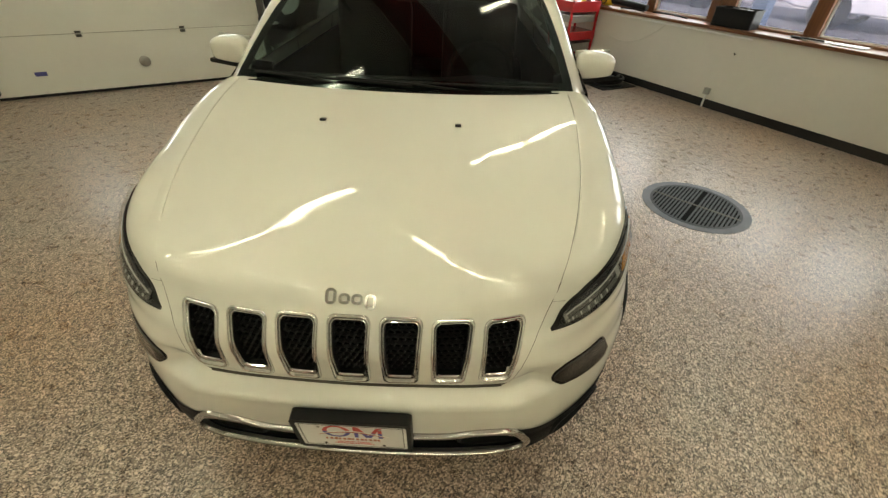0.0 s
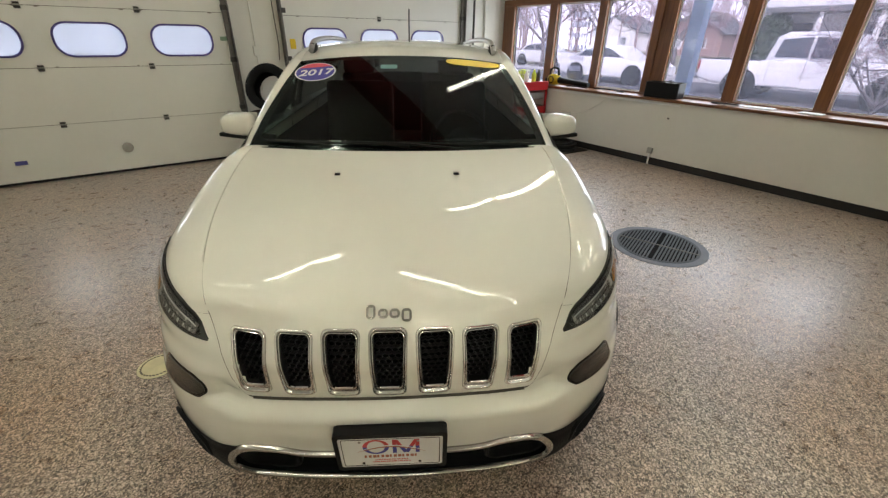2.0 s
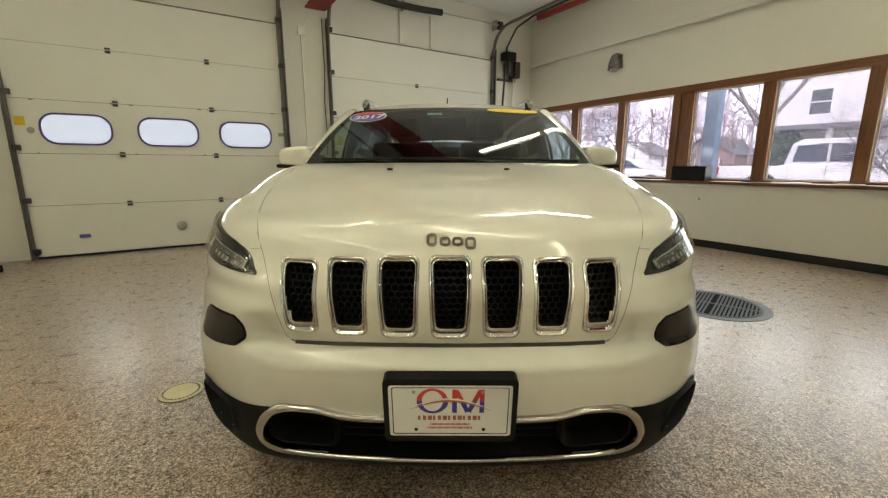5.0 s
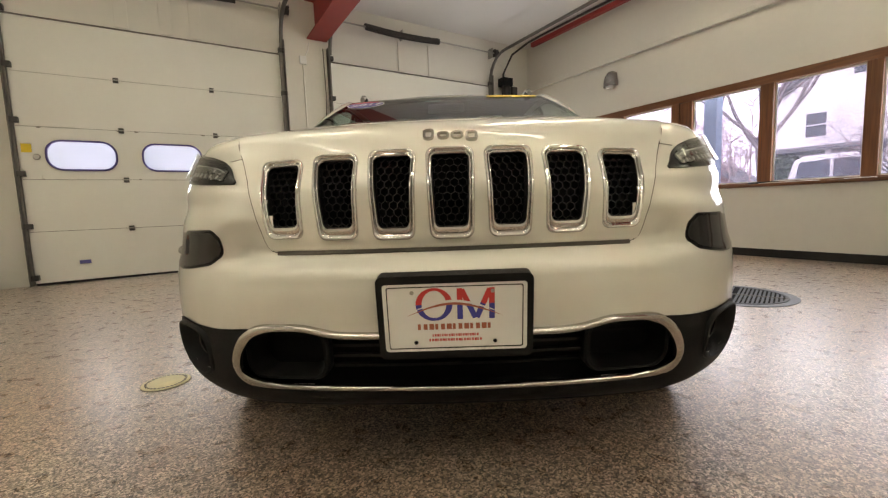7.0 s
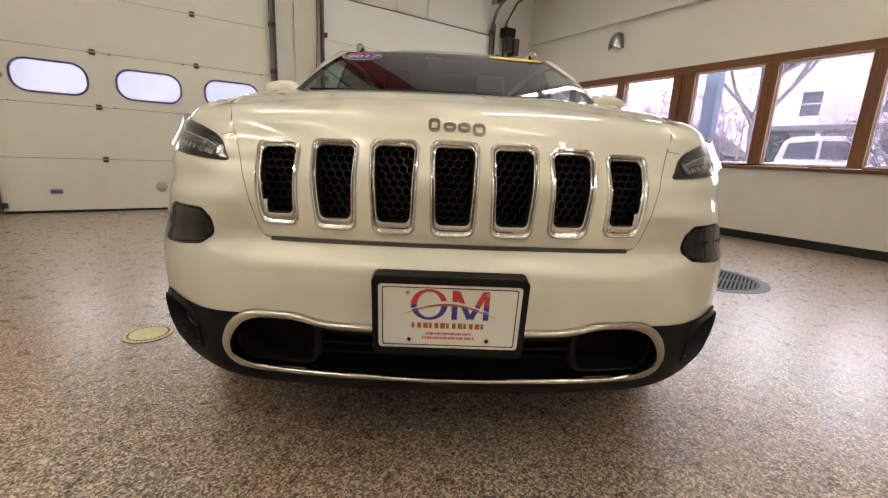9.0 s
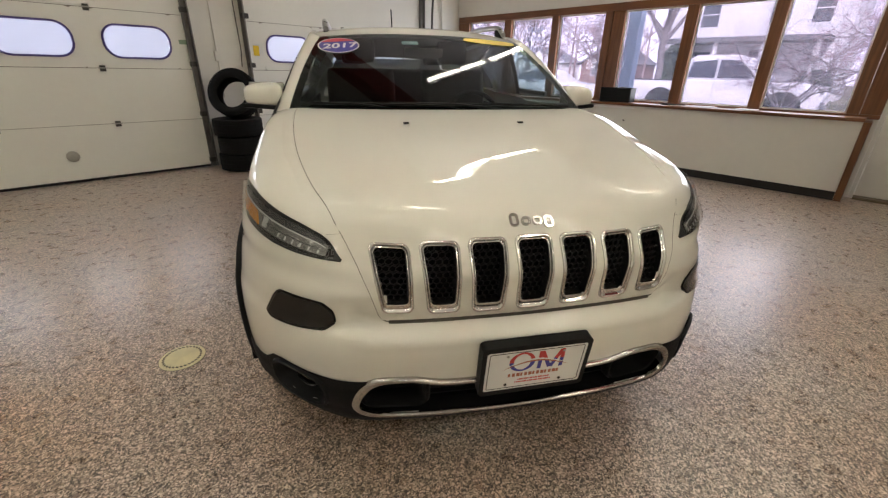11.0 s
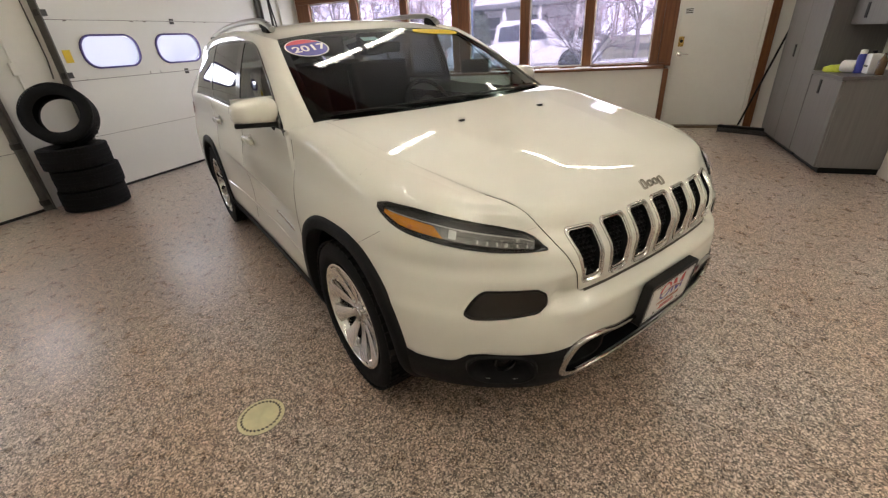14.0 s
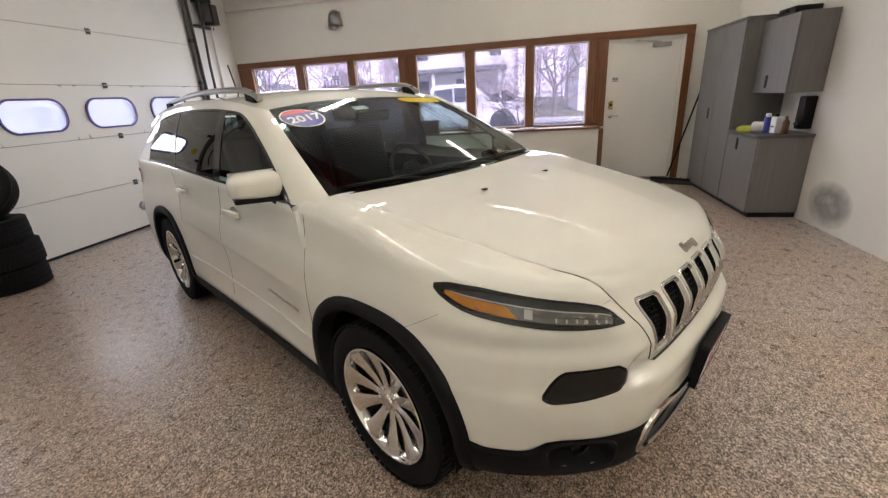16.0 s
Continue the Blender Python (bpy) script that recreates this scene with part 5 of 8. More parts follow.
# lower fog lamps: a recessed pocket in each corner of the lower bumper
for s_ in (-1, 1):
    turn = np.linspace(0, 2 * math.pi, 49)
    ca, sa = np.cos(turn), np.sin(turn)
    oval = (np.abs(ca) ** 3 + np.abs(sa) ** 3) ** (-1 / 3)
    rings_ = []
    for f, d in ((1.06, 0.004), (1.02, 0.013), (0.96, 0.014), (0.90, 0.006), (0.84, -0.020), (0.70, -0.045), (0.02, -0.048)):
        rings_.append(lifted(by_azimuth(s_ * (POCKET[0] + POCKET[2] * f * oval * ca), POCKET[1] + POCKET[3] * f * oval * sa), d))
    f_ = part("lower_fog", sheet(np.stack(rings_)), M_CLAD, car, "recessed black pocket with a small round lamp", 40)
    c = by_azimuth(s_ * (POCKET[0] - 0.6), POCKET[1] + 0.002)
    n_ = normals(c.reshape(1, 3))[0]
    m_ = Matrix.Translation(Vector(c) - Vector(n_) * 0.044) @ (Vector(n_) + Vector((0, -0.7, 0))).to_track_quat("Z", "Y").to_matrix().to_4x4()
    part("rim", ringed([(0.040, 0.0), (0.040, 0.018), (0.036, 0.021), (0.032, 0.016), (0.032, 0.0)], 28), M_GLOSSBLACK, f_, smooth=40, at=m_)
    part("reflector", lathe([(0.0, 0.001), (0.032, 0.006), (0.032, 0.002), (0.0, 0.0)], 24), M_REFLECT, f_, "silver reflector", 40, m_)
    ln = part("lens", lathe([(0.0, 0.021), (0.020, 0.019), (0.033, 0.014), (0.033, 0.012), (0.0, 0.012)], 24), M_SMOKED, f_, "clear lens", 40, m_)
    ln.visible_shadow = False

# dark strips on the skin paint the shade in the hood's panel gap: over the top, down beside the grille, round the lower
# corners and along its foot
halfs = []
for s_ in (-1, 1):
    zf = np.linspace(0.694, 0.90, 24)
    arc = np.linspace(0, math.pi / 2, 10)[:-1]
    cx_, cz_ = 0.398, 0.695
    xs_ = np.concatenate([cx_ + 0.0275 * np.sin(arc), face_half(zf)])
    zs_ = np.concatenate([cz_ - 0.0245 * np.cos(arc), zf])
    down = by_front(s_ * xs_, zs_)
    yg = np.linspace(float(down[-1, 1]) + 0.012, 1.235, 50)
    over = by_top(s_ * hood_half(yg), yg)
    whole = np.concatenate([down, over])
    for _ in range(3):
        whole[1:-1] = (whole[:-2] + 2 * whole[1:-1] + whole[2:]) / 4
    whole = whole + normals(whole) * np.clip(-solid(*whole.T), -0.01, 0.02)[:, None]
    face_n = len(down)
    part("hood_gap", ribbon(whole[:face_n + 2], 0.0019, 0.0030), M_GAP_SHADE, car)
    line = whole[face_n:]
    part("hood_gap", ribbon(line, 0.0024, 0.0006), M_GAP_SHADE, car)
    # the wing's rolled edge stands a little over the gap
    line = line[7:]
    nn_ = normals(line)
    out_ = np.cross(np.gradient(line, axis=0), nn_)
    out_ *= s_ * np.sign(out_[:, :1]) / np.linalg.norm(out_, axis=1, keepdims=True)
    part("wing_edge", sheet(np.stack([line + out_ * o + nn_ * h for o, h in ((0.0013, -0.006), (0.0014, 0.0022), (0.0022, 0.0032), (0.008, 0.0030), (0.030, 0.0008), (0.045, -0.002))], 1)), M_PAINT, car, smooth=60)
xb = np.linspace(-0.40, 0.40, 50)
part("grille_gap", ribbon(by_front(xb, np.full_like(xb, 0.6695)), 0.0115, 0.0034), M_GAP_SHADE, car)
# cut line from lamp tip to hood
for s_ in (-1, 1):
    part("lamp_gap", ribbon(by_azimuth(s_ * np.linspace(40.4, 44.8, 8), np.linspace(0.900, 0.893, 8)), 0.0006, 0.0012), M_GAP_SHADE, car)
    part("wing_gap", ribbon(by_azimuth(s_ * np.linspace(78.5, 89.0, 10), np.linspace(0.86, 0.765, 10)), 0.0014, 0.0014), M_GAP_SHADE, car)


# head lamps
def lamp_patch(s_, t0, t1, v0, v1, off, nu=40, nv=10):
    """A patch of the lamp's area: t along it from tip to tail, v from its lower to its upper edge."""
    t = np.linspace(t0, t1, nu)
    ps = np.interp(t, [0, 1], [40.3, 80.5])
    hi = np.interp(t, [0, 0.03, 0.065, 0.10, 0.14, 0.25, 0.42, 0.58, 0.74, 0.92, 1.0], [0.839, 0.852, 0.871, 0.883, 0.894, 0.910, 0.926, 0.940, 0.952, 0.957, 0.949])
    lo = np.interp(t, [0, 0.10, 0.25, 0.40, 0.52, 0.66, 0.75, 0.82, 0.88, 0.94, 0.97, 1.0], [0.833, 0.835, 0.840, 0.848, 0.856, 0.866, 0.873, 0.882, 0.893, 0.909, 0.919, 0.933])
    rows_ = []
    for v in np.linspace(v0, v1, nv):
        rows_.append(lifted(by_azimuth(s_ * ps, lo + (hi - lo) * v), off))
    return np.stack(rows_)


for s_ in (-1, 1):
    hl = part("head_lamp", closed_slab(lamp_patch(s_, 0, 1, 0, 1, 0.004), lamp_patch(s_, 0, 1, 0, 1, -0.01)), M_GLOSSBLACK, car, "swept-back head lamp with an amber corner", 50)
    def slab(t0, t1, v0, v1, rise, nu=40, nv=10):
        return closed_slab(lamp_patch(s_, t0, t1, v0, v1, rise, nu, nv), lamp_patch(s_, t0, t1, v0, v1, 0.0035, nu, nv))

    along = np.linspace(0, 1, 40)
    part("bowl", slab(0.075, 0.62, 0.20, np.interp(along, [0, 0.2, 1], [0.80, 0.62, 0.58]), 0.0070), M_REFLECT, hl, "grey silver bowl")
    part("upper_bezel", slab(0.10, 0.925, 0.64, np.interp(along, [0, 0.25, 0.8, 1], [0.84, 0.90, 0.84, 0.72]), 0.0072), M_LAMPGREY, hl, "dark grey bezel")
    part("light_guide", slab(0.085, 0.90, 0.600, 0.640, 0.0100, nv=3), M_LENSCELL, hl, "pale light guide")
    part("turn_signal", slab(0.545, 0.925, np.interp(along, [0, 0.7, 1], [0.20, 0.22, 0.36]), np.interp(along, [0, 0.16, 0.6, 1], [0.22, 0.56, 0.585, 0.57]), 0.010), M_AMBER, hl, "amber turn signal")
    for q in range(6):
        part("prism", slab(0.11 + 0.05 * q, 0.117 + 0.05 * q, 0.24, 0.37, 0.0095, 4, 4), M_LENSCELL, hl)
    part("divider", slab(0.09, 0.50, 0.40, 0.43, 0.0090, nv=3), M_LAMPGREY, hl, "dark divider strip")
    part("projector", slab(0.475, 0.515, 0.26, 0.57, 0.0095, 12, 6), M_LENSCELL, hl, "clear projector")
    bulb = by_azimuth(s_ * 70.0, 0.895)
    part("bulb", lathe([(0.0, 0.0), (0.008, 0.0), (0.007, 0.004), (0.0, 0.005)], 14), M_TAIL_AMBER, hl, "dark amber bulb", 60, Matrix.Translation(Vector(bulb) + Vector(normals(bulb.reshape(1, 3))[0]) * 0.009) @ Vector(normals(bulb.reshape(1, 3))[0]).to_track_quat("Z", "Y").to_matrix().to_4x4())
    ln = part("lens", sheet(lamp_patch(s_, 0.03, 0.965, 0.08, 0.94, 0.016)), M_LENS, hl, "clear lens", 60)
    ln.visible_shadow = False


# main fog lamps in the bumper
def fog_patch(s_, grow, off, nu=24, nv=8):
    rows_ = []
    for v in np.linspace(0, 1, nv):
        t = np.linspace(0, 1, nu)
        inner = 40.6 - 0.3 * (1 - v) + 1.0 * abs(2 * v - 1) ** 4 - grow * 40
        ps = inner + (57.0 + grow * 60 - inner) * t
        lo = 0.650 - 0.022 * np.sin(1.7 * t) - grow + 0.009 * np.clip(1 - t / 0.09, 0, 1) ** 2 + 0.013 * np.clip((t - 0.86) / 0.14, 0, 1) ** 2
        hi = 0.724 - 0.004 * t - 0.009 * np.clip(1 - t / 0.09, 0, 1) ** 2 - 0.074 * np.clip((t - 0.70) / 0.30, 0, 1) ** 1.9 + grow
        rows_.append(lifted(by_azimuth(s_ * ps, lo + (hi - lo) * v), off))
    return np.stack(rows_)


for s_ in (-1, 1):
    fg = part("fog_lamp", closed_slab(fog_patch(s_, 0.004, 0.0015), fog_patch(s_, 0.004, -0.01)), M_GLOSSBLACK, car, "smoked trapezoid lamp in the bumper", 50)
    part("reflector", closed_slab(fog_patch(s_, -0.004, 0.003), fog_patch(s_, -0.004, 0.0015)), M_FOGBOWL, fg)
    ln = part("lens", sheet(fog_patch(s_, 0.0, 0.007)), M_SMOKED, fg, "smoked lens", 60)
    ln.visible_shadow = False

# plate and its black holder
holder = part("plate_holder", loop_frame(rounded(0.324, 0.184, 0.014), rounded(0.298, 0.150, 0.008), 0.034), M_BLACKPL, car, "black plate holder", 40, at=pose(0, 0.020, 0.538) @ pose(0, 0, 0, 8, 0, 0) @ UPRIGHT)
part("back", prism(rounded(0.318, 0.184, 0.012), 0.012), M_BLACKPL, holder)
plate = part("plate", prism(rounded(0.300, 0.152, 0.008), 0.002), M_PLATE, holder, "white dealer plate with a red and blue mark", at=pose(0, 0, 0.031))
part("border", loop_frame(rounded(0.282, 0.138, 0.005), rounded(0.278, 0.134, 0.004), 0.0006), M_GLOSSBLACK, plate, at=pose(0, 0, 0.002))
MARK = pose(0, 0.008, 0.002) @ Matrix.Diagonal((1.27, 1.2, 1, 1))
for mt, a0 in ((M_PLATERED, 0.0), (M_PLATEBLUE, math.pi)):
    arc = np.linspace(a0, a0 + math.pi, 22)
    ring_pts = [(0.030 * math.cos(a), 0.030 * math.sin(a)) for a in arc] + [(0.020 * math.cos(a), 0.025 * math.sin(a)) for a in arc[::-1]]
    part("mark", prism(ring_pts, 0.0006), mt, plate, at=MARK @ pose(-0.034, 0.018, 0))
for x, r in ((0.008, 0), (0.060, 0), (0.022, 24), (0.046, -24)):
    for mt, z0, z1 in ((M_PLATERED, 0.0, 0.028), (M_PLATEBLUE, -0.028, 0.0)):
        part("mark", prism([(-0.0045, z0), (0.0045, z0), (0.0045, z1), (-0.0045, z1)], 0.0007), mt, plate, at=MARK @ pose(x, 0.018, 0.0002 * abs(r) / 24) @ pose(0, 0, 0, 0, 0, r))
sw = [(-0.078 + 0.156 * t, 0.006 + 0.020 * math.sin(math.pi * (t * 1.15 - 0.05))) for t in np.linspace(0, 1, 24)]
for mt, drop in ((M_PLATE, 0.0), (M_PLATEBROWN, 0.0045)):
    part("mark", prism([(x, z - drop) for x, z in sw] + [(x, z - drop - 0.0045 * math.sin(math.pi * min(1, max(0, (x + 0.078) / 0.156)))) for x, z in reversed(sw[1:-1])], 0.0004), mt, plate, at=MARK @ pose(0, 0, 0.0012))
for y, w, h in ((-0.026, 0.158, 0.0125), (-0.042, 0.098, 0.0055), (-0.0525, 0.112, 0.0055)):
    n_ = 13 if h > 0.008 else 20
    for q in range(n_):
        part("bar", prism([(0, 0), (w / n_ * (0.5 + 0.16 * (q * 7 % 3)), 0), (w / n_ * (0.5 + 0.16 * (q * 7 % 3)), h), (0, h)], 0.0006), M_PLATEBROWN if h > 0.008 else M_PLATERED, plate, at=pose(-w / 2 + w / n_ * q, y, 0.002))
for x, y in ((-0.088, 0.056), (0.078, 0.056), (-0.084, -0.055), (0.082, -0.055)):
    part("bolt", lathe([(0.0, 0), (0.0045, 0), (0.004, 0.002), (0, 0.0022)], 12), M_GALV if y > 0 else M_GLOSSBLACK, plate, at=pose(x, y, 0.002))


M_FRONTGLASS = glass("tinted door glass", (0.66, 0.80, 0.79), 0.005, 1.4)
M_RAIL = surface("dull silver rail", (0.40, 0.395, 0.38), 0.34, metal=0.8, grain=30, vary=0.06)
M_TAIL = surface("red lamp plastic", (0.35, 0.02, 0.02), 0.15, grain=60, vary=0.1)
M_TAG = surface("pale blue tag", (0.45, 0.68, 0.72), 0.5)


def ribbon_plain(points, out, width, height):
    """A flat strip along points, its face turned to out."""
    p, n = np.asarray(points, float), np.asarray(out, float)
    n = n / np.linalg.norm(n)
    t = np.gradient(p, axis=0)
    t /= np.linalg.norm(t, axis=1, keepdims=True)
    b = np.cross(t, n)
    return sheet(np.stack([p - b * width / 2, p - b * width * 0.4 + n * height, p + b * width * 0.4 + n * height, p + b * width / 2], 1))


# cabin: windscreen, pillars, roof, side glass
def curve3(k, ks, pts):
    pts = np.asarray(pts, float)
    return np.stack([table(k, ks, pts[:, i]) for i in range(3)], -1)


def screen(s, t):
    """The windscreen: s across (-1 to 1), t from the cowl to the roof."""
    s, t = np.broadcast_arrays(np.asarray(s, float), np.asarray(t, float))
    xb, yb = 0.750 * s, hood_rear(0.705 * s) + 0.035
    zb = top(xb, yb) - 0.008
    xt, yt, zt = 0.618 * s, 2.06 - 0.080 * np.abs(s) ** 2.2, 1.510 - 0.036 * np.abs(s) ** 2.4
    b = 4 * t * (1 - t)
    return np.stack([xb + (xt - xb) * t + 0.012 * b * np.sign(s) * np.abs(s), yb + (yt - yb) * t - 0.012 * b, zb + (zt - zb) * t + 0.009 * b], -1)


ROOF_EDGE = ([1.98, 2.3, 2.8, 3.4, 4.0, 4.5], [(0.622, 1.98, 1.474), (0.652, 2.3, 1.522), (0.658, 2.8, 1.548), (0.648, 3.4, 1.536), (0.622, 4.0, 1.488), (0.585, 4.5, 1.415)])
UPPER = ([1.42, 1.60, 1.85, 2.12, 2.35, 2.8, 3.4, 3.95, 4.45], [(0.846, 1.42, 1.064), (0.806, 1.60, 1.190), (0.752, 1.85, 1.345), (0.703, 2.12, 1.463), (0.697, 2.35, 1.487), (0.698, 2.8, 1.500), (0.690, 3.4, 1.484), (0.672, 3.95, 1.430), (0.630, 4.45, 1.345)])


def belt(y, side):
    y = np.asarray(y, float)
    return np.stack([np.full_like(y, side * 0.826), y, by_top(np.full_like(y, side * 0.806), y)[..., 2] - 0.020], -1)


def mirrored(p, side):
    return p * np.array((side, 1, 1))


cowl_s = np.linspace(-1, 1, 41)
front_edge = by_top(cowl_s * 0.703, hood_rear(cowl_s * 0.70) - 0.004) + np.array((0, 0, -0.012))
rear_edge = screen(cowl_s, 0.03)
part("cowl", sheet(np.stack([front_edge, (front_edge + rear_edge) / 2 + np.array((0, 0, -0.016)), rear_edge + np.array((0, 0, -0.006))])), M_BLACKPL, car, "black cowl panel", 50)

ss, tt = np.linspace(-1, 1, 49), np.linspace(0, 1, 33)
ws = part("windscreen", sheet(np.stack([screen(ss, t) for t in tt])), M_WSGLASS, car, "tinted windscreen", 60)
# black border of the windscreen
bord = bmesh.new()
for a in (np.stack([screen(ss * 0.998, t) for t in (0.0, 0.03, 0.06, 0.085)]), np.stack([screen(ss * 0.998, t) for t in (0.955, 0.97, 1.0)])):
    sheet(a - np.array((0, -0.002, 0.003)), bm=bord)
for s_ in (-1, 1):
    sheet(np.stack([screen(np.full_like(tt, s_ * q), tt) for q in (0.945, 0.97, 0.998)]) - np.array((0, -0.002, 0.003)), bm=bord)
part("frit_band", bord, M_GLOSSBLACK, ws, "black border band")

for s_ in (-1, 1):
    t = np.linspace(0, 1, 26)
    inner = np.concatenate([screen(np.full_like(t, 1.0), t), curve3(np.linspace(2.02, 4.5, 40), *ROOF_EDGE)])
    outer = np.concatenate([curve3(np.interp(t, [0, 0.5, 1], [1.42, 1.74, 2.06]), *UPPER), curve3(np.linspace(2.09, 4.45, 40), *UPPER)])
    rows_ = []
    for q in np.linspace(0, 1, 9):
        g = inner + (outer - inner) * q
        bulge = 0.030 * 4 * q * (1 - q)
        g = g + np.array((0.45, -0.15, 0.80)) * bulge * np.concatenate([np.linspace(0.3, 1, 26), np.linspace(1, 1.0, 40)])[:, None]
        rows_.append(mirrored(g, s_))
    part("roof_pillar", sheet(np.stack(rows_)), M_PAINT, car, "white roof pillar", 60)
    # foot of the pillar down to the wing
    mid_row = np.stack([r[0] for r in rows_])
    kk = np.linspace(0, 1, 9)
    low_row = by_top(s_ * np.interp(kk, [0, 1], [0.715, 0.87]), np.interp(kk, [0, 1], [1.215, 1.36])) - np.array((0, 0, 0.003))
    part("pillar_foot", sheet(np.stack([mid_row, (mid_row + low_row) / 2, low_row])), M_PAINT, car, smooth=60)

    def side_at(y, v):
        y = np.asarray(y, float)
        b, u = belt(y, s_), mirrored(curve3(y, *UPPER), s_)
        return b + (u - b) * v + np.array((s_ * 0.9, 0, 0.3)) * 0.016 * 4 * v * (1 - v)

    for nm, y0, y1, mat in (("side_window", 1.46, 2.335, M_FRONTGLASS), ("side_window", 2.425, 3.20, M_SIDEGLASS), ("quarter_window", 3.27, 3.93, M_SIDEGLASS)):
        yy = np.linspace(y0, y1, 40)
        w_ = part(nm, sheet(np.stack([side_at(yy, v) for v in np.linspace(0.0, 1, 14)])), mat, car, "dark tinted side window", 60)
                # thin black weather strip
        part("seal", ribbon_plain(side_at(yy, 0.02), (s_ * 1.0, 0, 0.3), 0.016, 0.005), M_GLOSSBLACK, w_)
        part("seal", ribbon_plain(side_at(yy, 0.98), (s_ * 1.0, 0, 0.3), 0.014, 0.004), M_GLOSSBLACK, w_)
    for y0, y1 in ((2.33, 2.43), (3.195, 3.275)):
        yy = np.linspace(y0, y1, 6)
        part("door_pillar", sheet(np.stack([side_at(yy, v) for v in np.linspace(0, 1, 10)]) + np.array((s_ * 0.003, 0, 0))), M_GLOSSBLACK, car, "gloss black door pillar", 60)
    yy = np.linspace(1.42, 1.56, 8)
    part("mirror_triangle", sheet(np.stack([side_at(yy, v) for v in np.linspace(0, 1, 6)]) + np.array((s_ * 0.004, 0, 0))), M_GLOSSBLACK, car)
    yy = np.linspace(3.925, 4.45, 20)
    part("rear_pillar", sheet(np.stack([side_at(yy, v) for v in np.linspace(0, 1, 10)])), M_PAINT, car, "white rear pillar", 60)
    lamp_y = np.linspace(4.22, 4.44, 12)
    part("tail_lamp", sheet(np.stack([lifted(by_side(lamp_y, np.full_like(lamp_y, z), s_), 0.008) for z in np.linspace(0.93, 1.03, 6)])), M_TAIL, car, "red tail lamp", 60)

# roof, headliner and tail
ry = np.linspace(1.98, 4.5, 50)
rs = np.linspace(-1, 1, 41)
edge = curve3(ry, *ROOF_EDGE)
roof_grid = np.stack([np.stack([rs * e[0], np.full_like(rs, e[1]) + (0.080 * (1 - np.abs(rs) ** 2.2) * max(0.0, 1 - i / 4)), np.full_like(rs, e[2]) + 0.046 * (1 - np.abs(rs) ** 2.3) * np.interp(i, [0, 4], [0.75, 1])], -1) for i, e in enumerate(edge)])
part("roof", sheet(roof_grid), M_PAINT, car, "white roof", 60)
part("headliner", sheet(roof_grid[1:] - np.array((0, 0, 0.03))), M_HEADLINER, car, "grey headliner", 60)
tail = np.stack([np.stack([rs * w, np.full_like(rs, y) + 0.05 * (1 - rs ** 2), np.full_like(rs, z)], -1) for w, y, z in ((0.585, 4.5, 1.415), (0.68, 4.55, 1.25), (0.74, 4.58, 1.1))])
part("rear_window", sheet(tail), M_SIDEGLASS, car, "dark rear window", 60)
low = np.stack([np.stack([rs * 0.76, np.full_like(rs, 4.575) + 0.05 * (1 - rs ** 2), np.full_like(rs, z)], -1) for z in (0.25, 0.7, 1.1)])
part("tailgate", sheet(low), M_PAINT, car, "white tailgate", 60)
# underside, its colour near-black for the shade under the car
part("underbody", box(-0.60, 0.62, 0.27, 0.60, 4.4, 0.31), M_HOLLOW_SHADE, car, "underbody coloured black for the shade under the car")

for s_ in (-1, 1):
    line = [(s_ * 0.585, 2.14, 1.530), (s_ * 0.590, 2.21, 1.562), (s_ * 0.594, 2.34, 1.586), (s_ * 0.596, 2.7, 1.600), (s_ * 0.592, 3.2, 1.598), (s_ * 0.575, 3.75, 1.572), (s_ * 0.565, 3.95, 1.556), (s_ * 0.56, 4.02, 1.525)]
    fine = curve3(np.linspace(0, 7, 50), list(range(8)), line)
    rail = part("roof_rail", tube([tuple(p) for p in fine], 0.017, 10), M_RAIL, car, "dull silver roof rail", 60)
    for y in (2.24, 3.85):
        part("foot", box(-0.014, -0.06, -0.05, 0.014, 0.06, 0.022, 0.012), M_CLAD, rail, at=pose(s_ * 0.588, y, 1.552 if y < 3 else 1.543))
part("antenna", tube([(0.005, 3.9, 1.535), (0.008, 4.04, 1.87)], 0.0065, 8), M_BLACKPL, car, "black roof antenna", 60)

# wipers
for x0, y0, x1, y1 in ((-0.18, 1.215, -0.60, 1.30), (0.36, 1.215, -0.26, 1.24)):
    tip = screen(x1 / 0.68, 0.065)
    mid = screen((x0 + x1) / 2 / 0.68, 0.05)
    wp = part("wiper", tube([(x0, y0, 1.118), tuple(mid + np.array((0.0, -0.02, 0.008))), tuple(tip + np.array((0, -0.008, 0.008)))], 0.006, 8, taper=0.6), M_BLACKPL, car, "black wiper arm", 60)
    bl = [screen(x1 / 0.68 + (x0 + (0.25 if x0 > 0 else 0.22) - x1) / 0.68 * f, 0.032 + 0.03 * f * (1 - f) + 0.028 * (1 - f)) + np.array((0, -0.005, 0.006)) for f in np.linspace(0, 1, 12)]
    part("blade", tube([tuple(p) for p in bl], 0.0055, 6), M_BLACKPL, wp)

